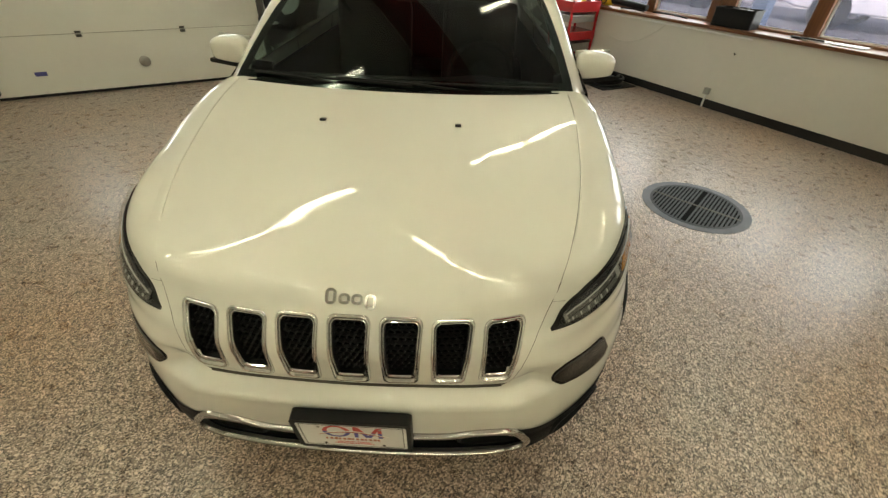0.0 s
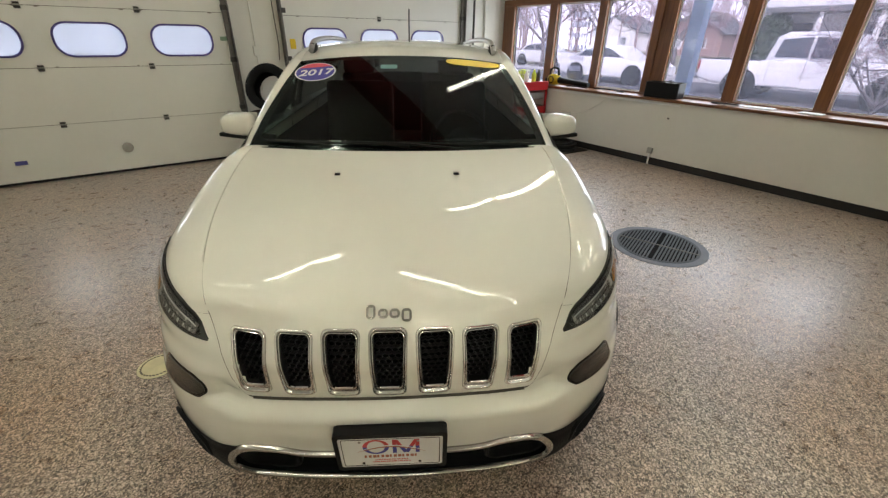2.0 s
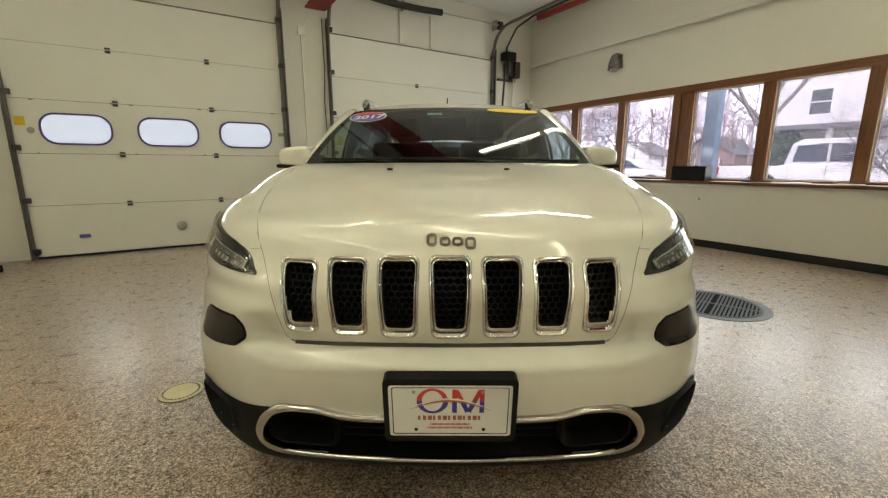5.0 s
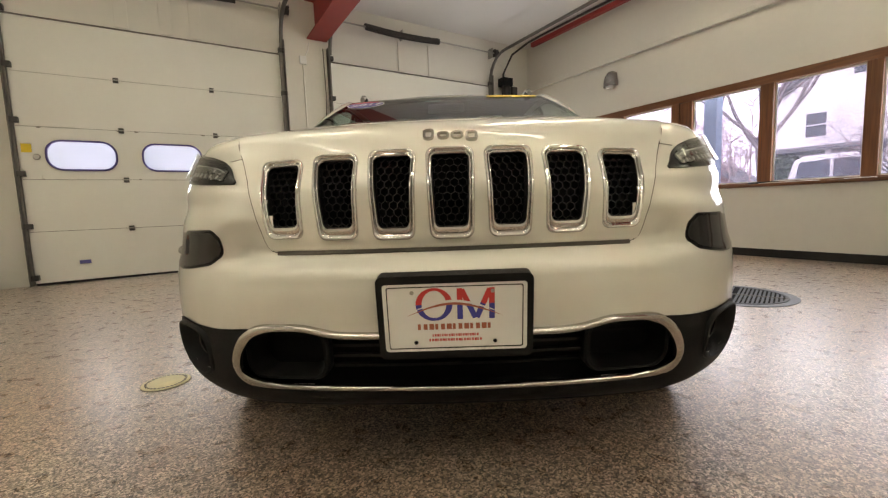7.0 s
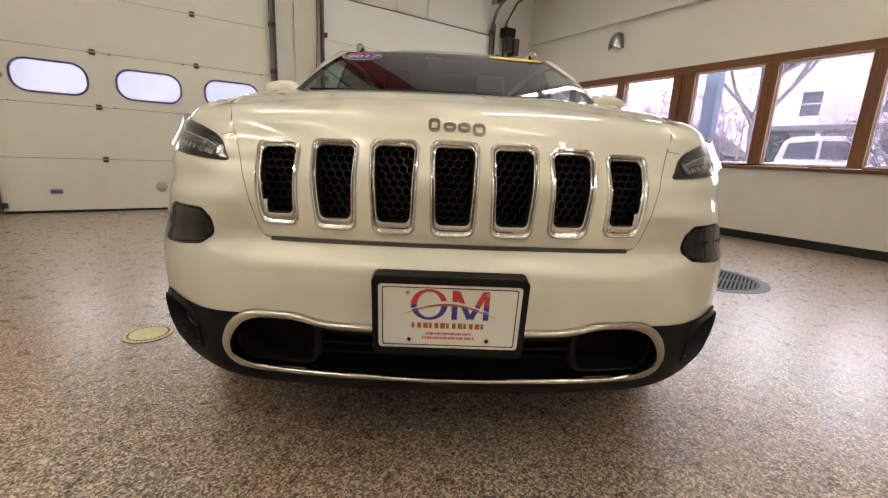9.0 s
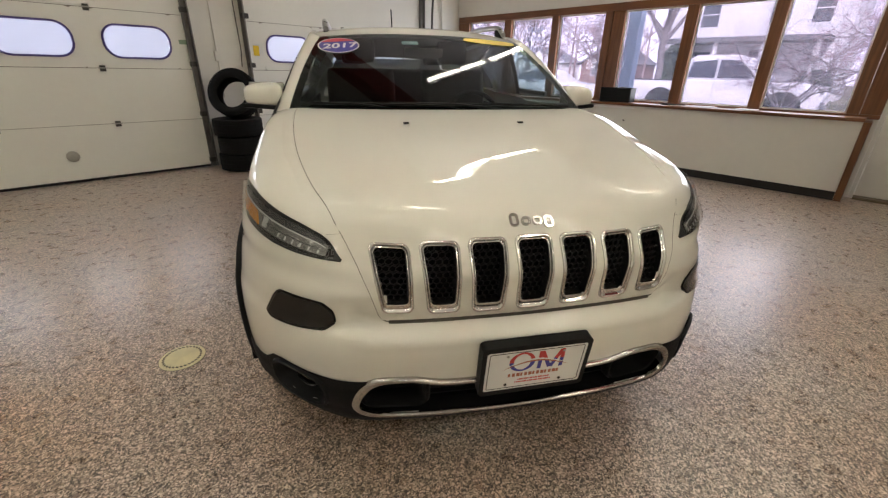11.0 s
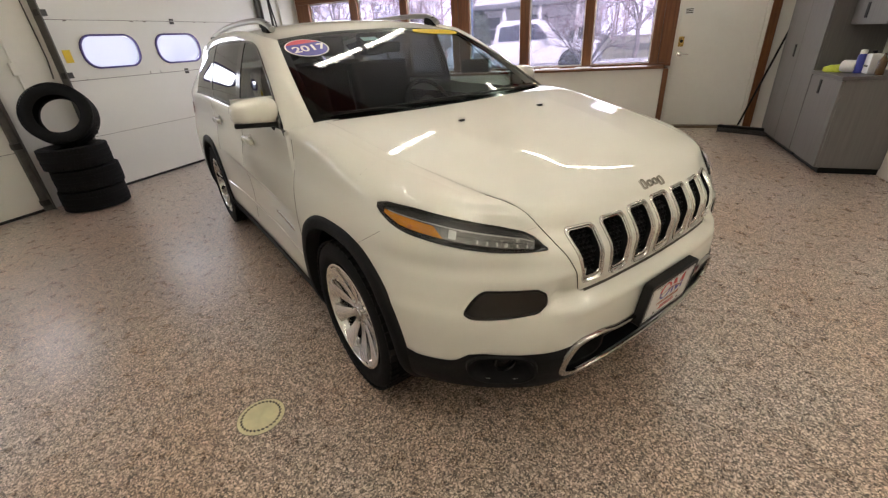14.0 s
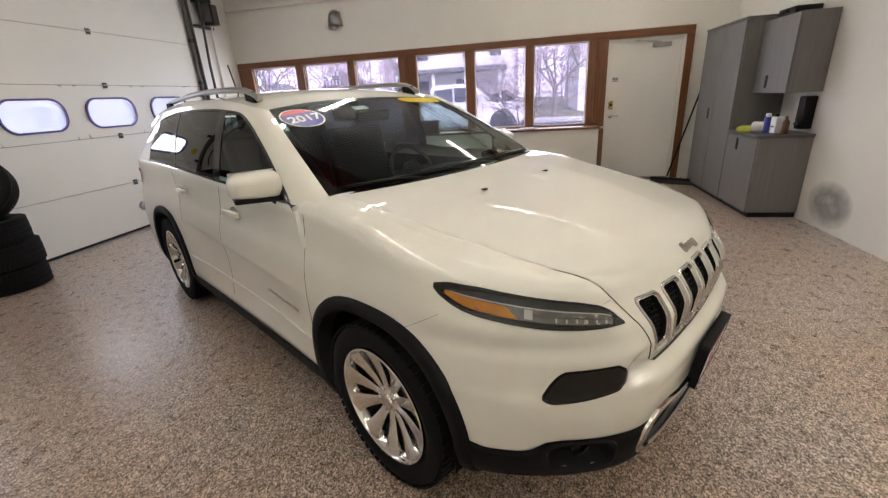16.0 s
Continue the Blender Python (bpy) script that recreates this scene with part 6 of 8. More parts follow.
# door mirrors
for s_ in (-1, 1):
    mp = pose(s_ * 0.912, 1.615, 1.168)
    bm = bmesh.new()
    bmesh.ops.create_uvsphere(bm, u_segments=36, v_segments=22, radius=1.0)
    for v in bm.verts:
        x, y, z = v.co
        e = 0.62
        v.co = (math.copysign(abs(x) ** e, x) * 0.102, math.copysign(abs(y) ** 0.75, y) * 0.072   , math.copysign(abs(z) ** 0.66, z) * 0.072)
        if v.co.y > 0.045:
            v.co.y = 0.045
        v.co.y += s_ * v.co.x * 0.28
        k = (s_ * v.co.x / 0.102 + 1) / 2
        v.co.z = max(v.co.z * (1 - 0.30 * k) if v.co.z > 0 else v.co.z, -0.052 + 0.012 * k)
    mir = part("door_mirror", bm, M_PAINT, car, "white door mirror with a black base", 60, mp)
    bm = box(-0.097, -0.058, -0.010, 0.097, 0.040, 0.012, 0.009)
    part("base", bm, M_BLACKPL, mir, "black mirror base", 40, at=pose(0, 0, -0.058, 0, -s_ * 3, s_ * 15))
    part("stalk", tube([(-s_ * 0.08, 0.0, -0.075), (-s_ * 0.13, 0.03, -0.082), (-s_ * 0.18, 0.04, -0.09)], 0.026, 10), M_BLACKPL, mir, smooth=60)
    part("glass", box(-0.095, 0.044, -0.058, 0.095, 0.050, 0.058, 0.003), M_CHROME, mir, "mirror glass", at=pose(0, 0, 0.002, 0, 0, s_ * 15))

# stickers on the windscreen
def on_screen(s0, t0):
    p = Vector(screen(s0, t0))
    du, dv = Vector(screen(s0 + 0.01, t0) - screen(s0 - 0.01, t0)).normalized(), Vector(screen(s0, t0 + 0.01) - screen(s0, t0 - 0.01))
    n = du.cross(dv).normalized()
    v = n.cross(du).normalized()
    return Matrix(((du.x, v.x, n.x, p.x + n.x * 0.003), (du.y, v.y, n.y, p.y + n.y * 0.003), (du.z, v.z, n.z, p.z + n.z * 0.003), (0, 0, 0, 1)))


def ellipse(a, b, lo=0.0, hi=2 * math.pi, n=40):
    return [(a * math.cos(q), b * math.sin(q)) for q in np.linspace(lo, hi, n, endpoint=hi - lo < 6)]


st = part("year_sticker", prism(ellipse(0.118, 0.108), 0.0012), M_PLATE, car, "oval red and blue year sticker", at=on_screen(-0.78, 0.80))
part("field", prism(ellipse(0.110, 0.100), 0.0006), M_STBLUE, st, at=pose(0, 0, 0.0012))
part("band", prism(ellipse(0.110, 0.100, 0.55, math.pi - 0.55, 24), 0.0005), M_STRED, st, at=pose(0, 0, 0.0019))
fc = bpy.data.curves.new("digits", "FONT")
fc.body, fc.size, fc.align_x, fc.shear, fc.extrude, fc.offset = "2017", 0.096, "CENTER", 0.2, 0.0003, 0.0022
fo = bpy.data.objects.new("digits", fc)
scene.collection.objects.link(fo)
dm = bpy.data.meshes.new_from_object(fo.evaluated_get(bpy.context.evaluated_depsgraph_get()))
bpy.data.objects.remove(fo)
part("digits", dm, M_PLATE, st, "white digits", at=pose(0, -0.042, 0.0026))
part("price_sticker", prism([(x, 0.040 * math.copysign(abs(math.sin(a)) ** 0.6, math.sin(a))) for x, a in ((0.165 * math.copysign(abs(math.cos(q)) ** 0.8, math.cos(q)), q) for q in np.linspace(0, 2 * math.pi, 40)[:-1])], 0.001), M_YELLOW, car, "yellow strip sticker", at=on_screen(0.68, 0.925))
part("toll_tag", prism(rounded(0.10, 0.05, 0.006), 0.002), M_TAG, car, "pale blue tag behind the windscreen", at=on_screen(-0.13, 0.86) @ pose(0, 0, -0.012))

# cabin inside
tub = bmesh.new()
box(-0.80, 1.30, 0.42, 0.80, 4.5, 0.46, bm=tub)
for s_ in (-1, 1):
    box(s_ * 0.80, 1.30, 0.46, s_ * 0.815, 4.5, 1.035, bm=tub)
box(-0.8, 1.30, 0.46, 0.8, 1.32, 1.02, bm=tub)
part("cabin_tub", tub, M_TRIM_IN, car, "dark cabin trim")
dash = np.stack([np.stack([np.linspace(-0.78, 0.78, 25), np.full(25, y), np.full(25, z) + (0.025 * np.exp(-((np.linspace(-0.78, 0.78, 25) - 0.37) / 0.17) ** 2) if y > 1.6 else 0)], -1) for y, z in ((1.30, 1.04), (1.50, 1.05), (1.72, 1.045), (1.82, 1.01), (1.85, 0.92), (1.80, 0.7))])
dsh = part("dashboard", sheet(dash), M_TRIM_IN, car, "black dashboard", 60)
wheel = part("steering_wheel", ringed([(0.185 + 0.016 * math.cos(a), 0.016 * math.sin(a)) for a in np.linspace(0, 2 * math.pi, 9)[:-1]], 40), M_TRIM_IN, car, "black steering wheel", 60, pose(0.37, 2.02, 1.0, 65, 0, 0))
part("spoke", box(-0.17, -0.025, -0.01, 0.17, 0.025, 0.01, 0.006), M_TRIM_IN, wheel)
part("boss", lathe([(0.0, -0.02), (0.075, -0.02), (0.07, 0.025), (0, 0.03)], 24), M_TRIM_IN, wheel, smooth=40)


def seat(x, y, w, rests):
    s = part("seat", box(-w / 2, -0.26, 0.0, w / 2, 0.26, 0.16, 0.05), M_SEAT, car, "black leather seat", 60, pose(x, y, 0.62))
    part("backrest", box(-w / 2, -0.07, 0.0, w / 2, 0.07, 0.60, 0.05), M_SEAT, s, smooth=60, at=pose(0, 0.24, 0.10, -14, 0, 0))
    for r in rests:
        part("headrest", box(-0.12, -0.05, 0.0, 0.12, 0.05, 0.17, 0.04), M_SEAT, s, smooth=60, at=pose(r, 0.40, 0.73, -10, 0, 0))


seat(-0.37, 2.35, 0.52, (0.0,)), seat(0.37, 2.35, 0.52, (0.0,)), seat(0.0, 3.25, 1.3, (-0.4, 0.4))
rv = part("rear_view_mirror", box(-0.12, -0.015, -0.03, 0.12, 0.015, 0.03, 0.012), M_TRIM_IN, car, "black rear-view mirror", 40, pose(0.0, 1.93, 1.40, 15, 0, 0))


# wheels
def wheel_set(x, y, s_):
    w = part("wheel", bmesh.new(), M_ALLOY, car, "ten-spoke polished alloy wheel", at=pose(x, y, HUB_Z) @ pose(0, 0, 0, 0, 90 * s_, 0))
    part("tyre", CAR_TYRE, None, w)
    tagged(part("tread", CAR_TREAD, None, w), kind="stuff")
    part("rim", RIM, None, w, "polished rim")
    part("brake_disc", DISC, None, w)
    for k in range(10):
        part("spoke", SPOKE, None, w, at=pose(0, 0, 0, 0, 0, 36 * k + 7))
    part("centre_cap", CAP, None, w)
    for k in range(5):
        part("lug_nut", NUT, None, w, at=pose(0.055 * math.cos(math.radians(72 * k + 25)), 0.055 * math.sin(math.radians(72 * k + 25)), 0.042))
    return w


CAR_TYRE, CAR_TREAD = mesh_of(tyre_mesh(TYRE_R - 0.0075, 0.225, 0.238), 40), mesh_of(tread_mesh(TYRE_R - 0.0075, 0.225))
RIM = mesh_of(ringed([(0.246, 0.098), (0.247, 0.106), (0.238, 0.107), (0.229, 0.098), (0.221, 0.06), (0.214, -0.09), (0.236, -0.1), (0.24, -0.08), (0.23, 0.06)], 64), 40)
DISC = mesh_of(lathe([(0.0, -0.02), (0.155, -0.02), (0.155, 0.0), (0.09, 0.005), (0.085, 0.03), (0.0, 0.03)], 40), 40)
SPOKE = bmesh.new()
prof = []
for r, h, w in ((0.045, 0.062, 0.018), (0.10, 0.068, 0.023), (0.16, 0.080, 0.032), (0.205, 0.094, 0.043), (0.234, 0.100, 0.058)):
    prof.append([(r, -w, h - 0.030), (r, -w * 0.92, h - 0.004), (r, 0.0, h + 0.004), (r, w * 0.92, h - 0.004), (r, w, h - 0.030)])
sheet(np.array(prof), bm=SPOKE)
SPOKE = mesh_of(SPOKE, 35)
CAP = mesh_of(lathe([(0.0, 0.04), (0.068, 0.03), (0.072, 0.052), (0.062, 0.064), (0.034, 0.068), (0.031, 0.076), (0.0, 0.078)], 40), 40)
NUT = mesh_of(lathe([(0.0, 0), (0.011, 0), (0.011, 0.028), (0.008, 0.032), (0, 0.033)], 8))
for me, mt in ((CAR_TYRE, M_TYRE), (CAR_TREAD, M_TYRE), (RIM, M_ALLOY), (DISC, M_DARKSTEEL), (SPOKE, M_ALLOY), (CAP, M_ALLOY), (NUT, M_CHROME)):
    me.materials.append(mt)
for s_ in (-1, 1):
    for y in (HUB_F, HUB_R):
        wheel_set(s_ * (0.782 if y == HUB_F else 0.792), y, s_)


M_BROWN = surface("brown bottle", (0.10, 0.05, 0.02), 0.2, grain=30, vary=0.1)
M_SCUFF = smudge("grey scuff", (0.40, 0.385, 0.35), (0.34, 0.24))
M_PAPER = surface("paper", (0.80, 0.80, 0.80), 0.8, grain=20, vary=0.03)
M_REDGLOSS = surface("red enamel", (0.46, 0.02, 0.025), 0.25, grain=20, vary=0.06)
M_WALLCABLE = surface("off-white cable", (0.60, 0.58, 0.52), 0.5, grain=20, vary=0.05)
M_BINGREY = surface("grey bin plastic", (0.16, 0.16, 0.165), 0.5, grain=20, vary=0.1)
M_ORANGE = surface("orange cloth", (0.55, 0.20, 0.08), 0.9, grain=30, vary=0.2)

# cabinets by the door
def handle_slot(parent, x, z, q):
    h = part("handle", box(x - 0.024, q - 0.001, z - 0.065, x + 0.024, q + 0.006, z + 0.065, 0.004), M_BLACKPL, parent, "recessed black pull")


CF = -1.68
tall = thing("tall_cabinet", "tall grey wood-grain garage cabinet, closed", "cabinet", ROOM)
part("body", box(4.31, CAB_Q + 0.004, 0.06, 5.46, CF - 0.022, 2.10, 0.004), M_CABINET, tall)
part("plinth", box(4.33, CAB_Q + 0.004, 0.0, 5.44, CF - 0.05, 0.058), M_BLACKPL, tall, "black plinth")
for a, b, hx in ((4.315, 4.88, 4.83), (4.886, 5.455, 5.02)):
    d = part("door", box(a, CF - 0.021, 0.065, b, CF, 2.095, 0.003), M_CABINET, tall)
    if hx > 5:
        handle_slot(d, hx, 1.06, CF)
part("top", box(4.30, CAB_Q + 0.004, 2.102, 5.47, CF + 0.004, 2.125, 0.003), M_CABINET, tall)
base_c = thing("base_cabinet", "grey wood-grain base cabinet with one door", "cabinet", ROOM)
part("body", box(3.58, CAB_Q + 0.004, 0.06, 4.305, CF - 0.022, 0.865, 0.004), M_CABINET, base_c)
part("plinth", box(3.60, CAB_Q + 0.004, 0.0, 4.29, CF - 0.05, 0.058), M_BLACKPL, base_c, "black plinth")
d = part("door", box(3.585, CF - 0.021, 0.065, 4.30, CF, 0.86, 0.003), M_CABINET, base_c)
handle_slot(d, 4.03, 0.77, CF)
thing("worktop", "dark speckled laminate worktop", "worktop", ROOM, bm=box(3.56, CAB_Q + 0.004, 0.867, 4.305, CF + 0.015, 0.900, 0.004), mat=M_COUNTER)
upper = thing("wall_cabinet", "grey wood-grain wall cabinet", "cabinet", ROOM)
part("body", box(3.62, CAB_Q + 0.004, 1.31, 4.305, -1.882, 2.06, 0.004), M_CABINET, upper)
d = part("door", box(3.622, -1.881, 1.315, 4.303, -1.86, 2.055, 0.003), M_CABINET, upper)
handle_slot(d, 4.04, 1.43, -1.86)
# things on the worktop and the cabinet
cl = bmesh.new()
bmesh.ops.create_icosphere(cl, subdivisions=4, radius=1.0)
for v in cl.verts:
    n_ = noise.noise(v.co * 2.3) * 0.35 + noise.noise(v.co * 5.0) * 0.2
    v.co = Vector((v.co.x * (0.15 + 0.04 * n_), v.co.y * (0.10 + 0.04 * n_), max(-0.012, v.co.z * (0.045 + 0.03 * n_)) + 0.012))
thing("cloth", "crumpled lime green cloth", "cloth", ROOM @ pose(4.12, -1.80, 0.902), bm=cl, mat=M_LIME, smooth=60)
rl = thing("paper_roll", "white paper roll lying on its side", "paper roll", ROOM @ pose(3.95, -1.84, 0.902 + 0.055, 0, 90, 40))
part("roll", ringed([(0.02, -0.06), (0.055, -0.06), (0.055, 0.06), (0.02, 0.06)], 28), M_WHITEPL, rl, smooth=40)
bt = thing("spray_can", "blue spray can standing on the worktop", "can", ROOM @ pose(3.88, -1.88, 0.901))
part("can", lathe([(0.0, 0), (0.033, 0), (0.034, 0.004), (0.034, 0.15), (0.026, 0.165), (0.0, 0.166)], 24), M_BLUEPL, bt, smooth=40)
part("cap", lathe([(0.0, 0.166), (0.026, 0.166), (0.025, 0.2), (0.0, 0.203)], 20), M_WHITEPL, bt, "white cap", 40)
jug = thing("jug", "white plastic jug with a paper label", "jug", ROOM @ pose(3.79, -1.93, 0.901))
part("body", box(-0.055, -0.04, 0.0, 0.055, 0.04, 0.17, 0.014), M_WHITEPL, jug, smooth=40)
part("neck", lathe([(0.0, 0.165), (0.02, 0.165), (0.02, 0.195), (0.0, 0.197)], 16, at=pose(0.02, 0, 0)), M_BLACKPL, jug, smooth=40)
part("bar", box(-0.035, 0.0401, 0.06, 0.03, 0.0412, 0.075), M_DARKSTEEL, jug)
disp = thing("soap_dispenser", "dark wall-hung dispenser under the cabinet", "dispenser", ROOM @ pose(3.72, CAB_Q + 0.005, 0.94))
part("case", box(-0.06, 0.0, 0.0, 0.06, 0.11, 0.33, 0.015), M_BLACKPL, disp, smooth=40)
part("spout", box(-0.02, 0.10, 0.04, 0.02, 0.14, 0.07, 0.006), M_DARKSTEEL, disp)
bot = thing("bottle", "small brown bottle on the worktop", "bottle", ROOM @ pose(3.66, -1.95, 0.901))
part("glass", lathe([(0.0, 0), (0.03, 0), (0.032, 0.01), (0.032, 0.12), (0.012, 0.155), (0.012, 0.18), (0, 0.18)], 20), M_BROWN, bot, smooth=40)
crate = thing("tool_case", "flat dark case on top of the cabinets", "case", ROOM @ pose(3.98, -2.02, 2.062))
part("case", box(-0.16, -0.12, 0.0, 0.16, 0.12, 0.07, 0.012), M_BLACKPL, crate, smooth=40)
part("grip", tube([(-0.05, 0.12, 0.035), (-0.05, 0.15, 0.035), (0.05, 0.15, 0.035), (0.05, 0.12, 0.035)], 0.007), M_BLACKPL, crate)

# push broom in the corner
broom = thing("push_broom", "push broom with a black handle and dark bristles", "broom", ROOM)
part("handle", tube([(5.62, -1.44, 0.09), (5.70, -1.80, 1.42)], 0.013, 10), M_BLACKPL, broom, smooth=60)
part("grip", tube([(5.70, -1.80, 1.42), (5.715, -1.868, 1.67)], 0.014, 10), M_YELLOW, broom, "yellow handle end", 60)
part("head", box(-0.30, -0.03, 0.065, 0.30, 0.03, 0.10, 0.008), M_BLACKPL, broom, at=pose(5.46, -1.46, 0, 0, 0, 62))
br = bmesh.new()
for i in range(60):
    for j in range(4):
        x, y = -0.295 + 0.01 * i, -0.024 + 0.016 * j
        box(x - 0.003, y - 0.003, 0.002, x + 0.003, y + 0.003, 0.066, bm=br, at=pose(0, 0, 0, random.uniform(-1, 1), 0, 0))
tagged(part("bristles", br, M_DARKSTEEL, broom, "dark bristles", at=pose(5.46, -1.46, 0, 0, 0, 62)), kind="stuff")
pan = thing("dustpan", "black upright dustpan against the wall", "dustpan", ROOM @ pose(5.72, -1.95, 0.0))
part("pan", box(-0.13, -0.10, 0.0, 0.13, 0.10, 0.09, 0.012), M_BLACKPL, pan)

# scuffs on the wall beside the cabinets
thing("wall_scuff", "grey scuffed patch on the wall near the floor", "stain", ROOM @ pose(3.12, CAB_Q + 0.0025, 0.265, -90, 0, 0), kind="structure",
      bm=prism([(0.36 * math.cos(a), 0.26 * math.sin(a)) for a in np.linspace(0, 2 * math.pi, 40)[:-1]], 0.0015), mat=M_SCUFF)

# on the window sill
SILL = 0.909
blow = thing("leaf_blower", "yellow and black cordless leaf blower lying on the sill", "leaf blower", ROOM @ pose(5.72, 4.42, SILL + 0.09, 0, 0, -90))
bm = bmesh.new()
bmesh.ops.create_uvsphere(bm, u_segments=28, v_segments=18, radius=1.0)
for v in bm.verts:
    v.co = Vector((math.copysign(abs(v.co.x) ** 0.8, v.co.x) * 0.13, v.co.y * 0.085, math.copysign(abs(v.co.z) ** 0.85, v.co.z) * 0.088))
part("housing", bm, M_YELLOW, blow, smooth=60)
part("tube", tube([(0.10, 0, 0.0), (0.26, 0, -0.012), (0.72, 0, -0.035)], 0.052, 20, taper=0.72), M_BLACKPL, blow, "black blower tube", 60)
part("handle", tube([(-0.10, 0, 0.06), (-0.10, 0, 0.15), (-0.03, 0, 0.19), (0.07, 0, 0.17), (0.10, 0, 0.07)], 0.02, 10), M_BLACKPL, blow, "black handle", 60)
part("battery", box(-0.17, -0.045, -0.085, -0.08, 0.045, 0.02, 0.01), M_BLACKPL, blow, "black battery")
part("vent", ringed([(0.06, 0), (0.06, 0.01), (0.045, 0.012), (0.045, 0)], 24, at=pose(0, -0.083, 0, 90, 0, 0)), M_BLACKPL, blow)
bin_ = thing("tool_box", "open black plastic box on the sill", "box", ROOM @ pose(5.74, 2.45, SILL, 0, 0, 4))
part("tub", loop_frame(rounded(0.24, 0.46, 0.02), rounded(0.225, 0.445, 0.015), 0.19), M_BLACKPL, bin_)
part("bottom", prism(rounded(0.24, 0.46, 0.02), 0.008), M_BLACKPL, bin_)
part("rim", loop_frame(rounded(0.255, 0.475, 0.024), rounded(0.232, 0.452, 0.016), 0.014), M_BLACKPL, bin_, at=pose(0, 0, 0.185))
for x, y, z, r in ((0.03, 0.1, 0.17, 20), (-0.02, -0.08, 0.18, -30), (0.02, 0.0, 0.19, 70)):
    part("content", box(-0.1, -0.02, -0.015, 0.1, 0.02, 0.015, 0.006), M_DARKSTEEL, bin_, "dark tools inside", at=pose(x, y, z, 10, 5, r))
wip = thing("wiper_blade", "black wiper blade lying on the sill", "wiper blade", ROOM @ pose(5.76, 3.35, SILL + 0.011, 0, 0, 86), bm=tube([(-0.28, 0, 0), (-0.1, 0, 0.012), (0.1, 0, 0.012), (0.28, 0, 0)], 0.011, 6), mat=M_BLACKPL)
wip2 = thing("wiper_blade", "black wiper blade lying on the sill", "wiper blade", ROOM @ pose(5.70, 3.92, SILL + 0.011, 0, 0, 93), bm=tube([(-0.2, 0, 0), (0.0, 0, 0.01), (0.2, 0, 0)], 0.011, 6), mat=M_BLACKPL)
for q, w, a in ((1.55, 0.24, 88), (1.25, 0.3, 92), (0.75, 0.22, 84)):
    thing("paper_sheets", "loose papers lying on the sill", "paper", ROOM @ pose(5.76, q, SILL + 0.001, 0, 0, a), group="papers on the sill", bm=prism(rounded(w, 0.16, 0.01), 0.008), mat=M_PAPER)
thing("plastic_bar", "thin dark bar lying on the sill", "bar", ROOM @ pose(5.70, 1.62, SILL + 0.012, 0, 0, 90), bm=tube([(-0.16, 0, 0), (0, 0.01, 0), (0.16, 0, 0)], 0.012, 6), mat=M_BLACKPL)
bask = thing("wire_basket", "small white wire basket on the sill", "basket", ROOM @ pose(5.72, 5.18, SILL))
for z in (0.005, 0.07, 0.13, 0.19):
    part("hoop", ringed([(0.105 + 0.02 * z / 0.19 + 0.004 * math.cos(a), z + 0.004 * math.sin(a)) for a in np.linspace(0, 2 * math.pi, 7)[:-1]], 28), M_WHITEPL, bask, smooth=60)
for k in range(16):
    a = 2 * math.pi * k / 16
    part("wire", tube([(0.105 * math.cos(a), 0.105 * math.sin(a), 0.005), (0.125 * math.cos(a), 0.125 * math.sin(a), 0.19)], 0.004, 6), M_WHITEPL, bask)
part("content", lathe([(0.0, 0.004), (0.09, 0.004), (0.1, 0.13), (0.05, 0.2), (0, 0.21)], 16), M_LIME, bask, "green packets inside")

# red tool chest beyond the car
chest = thing("tool_chest", "red steel tool cabinet with open grey shelves", "tool cabinet", ROOM @ pose(5.28, 4.62, 0.0))
for x in (-0.28, 0.25):
    for y in (-0.22, 0.19):
        part("post", box(x, y, 0.06, x + 0.03, y + 0.03, 0.98, 0.003), M_REDGLOSS, chest)
for z0, z1 in ((0.10, 0.22), (0.46, 0.58), (0.84, 0.98)):
    part("drawer", box(-0.285, -0.225, z0, 0.285, 0.225, z1, 0.008), M_REDGLOSS, chest, "red drawer")
for z in (0.32, 0.70):
    part("bin", box(-0.24, -0.2, z, 0.24, 0.2, z + 0.1, 0.01), M_GALV, chest, "grey parts bin")
for x in (-0.24, 0.24):
    for y in (-0.19, 0.19):
        part("caster", lathe([(0.0, -0.015), (0.03, -0.015), (0.03, 0.015), (0.0, 0.015)], 16, at=pose(x, y, 0.031, 90, 0, 0)), M_BLACKPL, chest)
    
bag = thing("spray_bottles", "row of bottles on the tool cabinet", "bottles", ROOM @ pose(5.28, 4.62, 0.981))
for x, y, mt in ((-0.15, -0.1, M_WHITEPL), (0.0, -0.13, M_LIME), (0.14, -0.1, M_DARKSTEEL)):
    part("bottle", lathe([(0.0, 0), (0.035, 0), (0.037, 0.01), (0.037, 0.11), (0.014, 0.15), (0.014, 0.18), (0, 0.18)], 18, at=pose(x, y, 0)), mt, bag, smooth=40)
hose = thing("black_hose", "heap of black hose and mats on the floor by the wall", "hose", ROOM @ pose(5.22, 3.72, 0.0))
for k in range(4):
    part("coil", ringed([(0.26 - 0.03 * (k % 2) + 0.022 * math.cos(a), 0.022 + 0.03 * k + 0.022 * math.sin(a)) for a in np.linspace(0, 2 * math.pi, 9)[:-1]], 36), M_BLACKPL, hose, smooth=60, at=pose(0.02 * (k % 3), 0.015 * k, 0, 0, 0, 40 * k))
part("mat", prism([(-0.32, -0.30), (0.30, -0.36), (0.34, 0.1), (0.05, 0.32), (-0.3, 0.25)], 0.012, bevel=0.003), M_BLACKPL, hose)
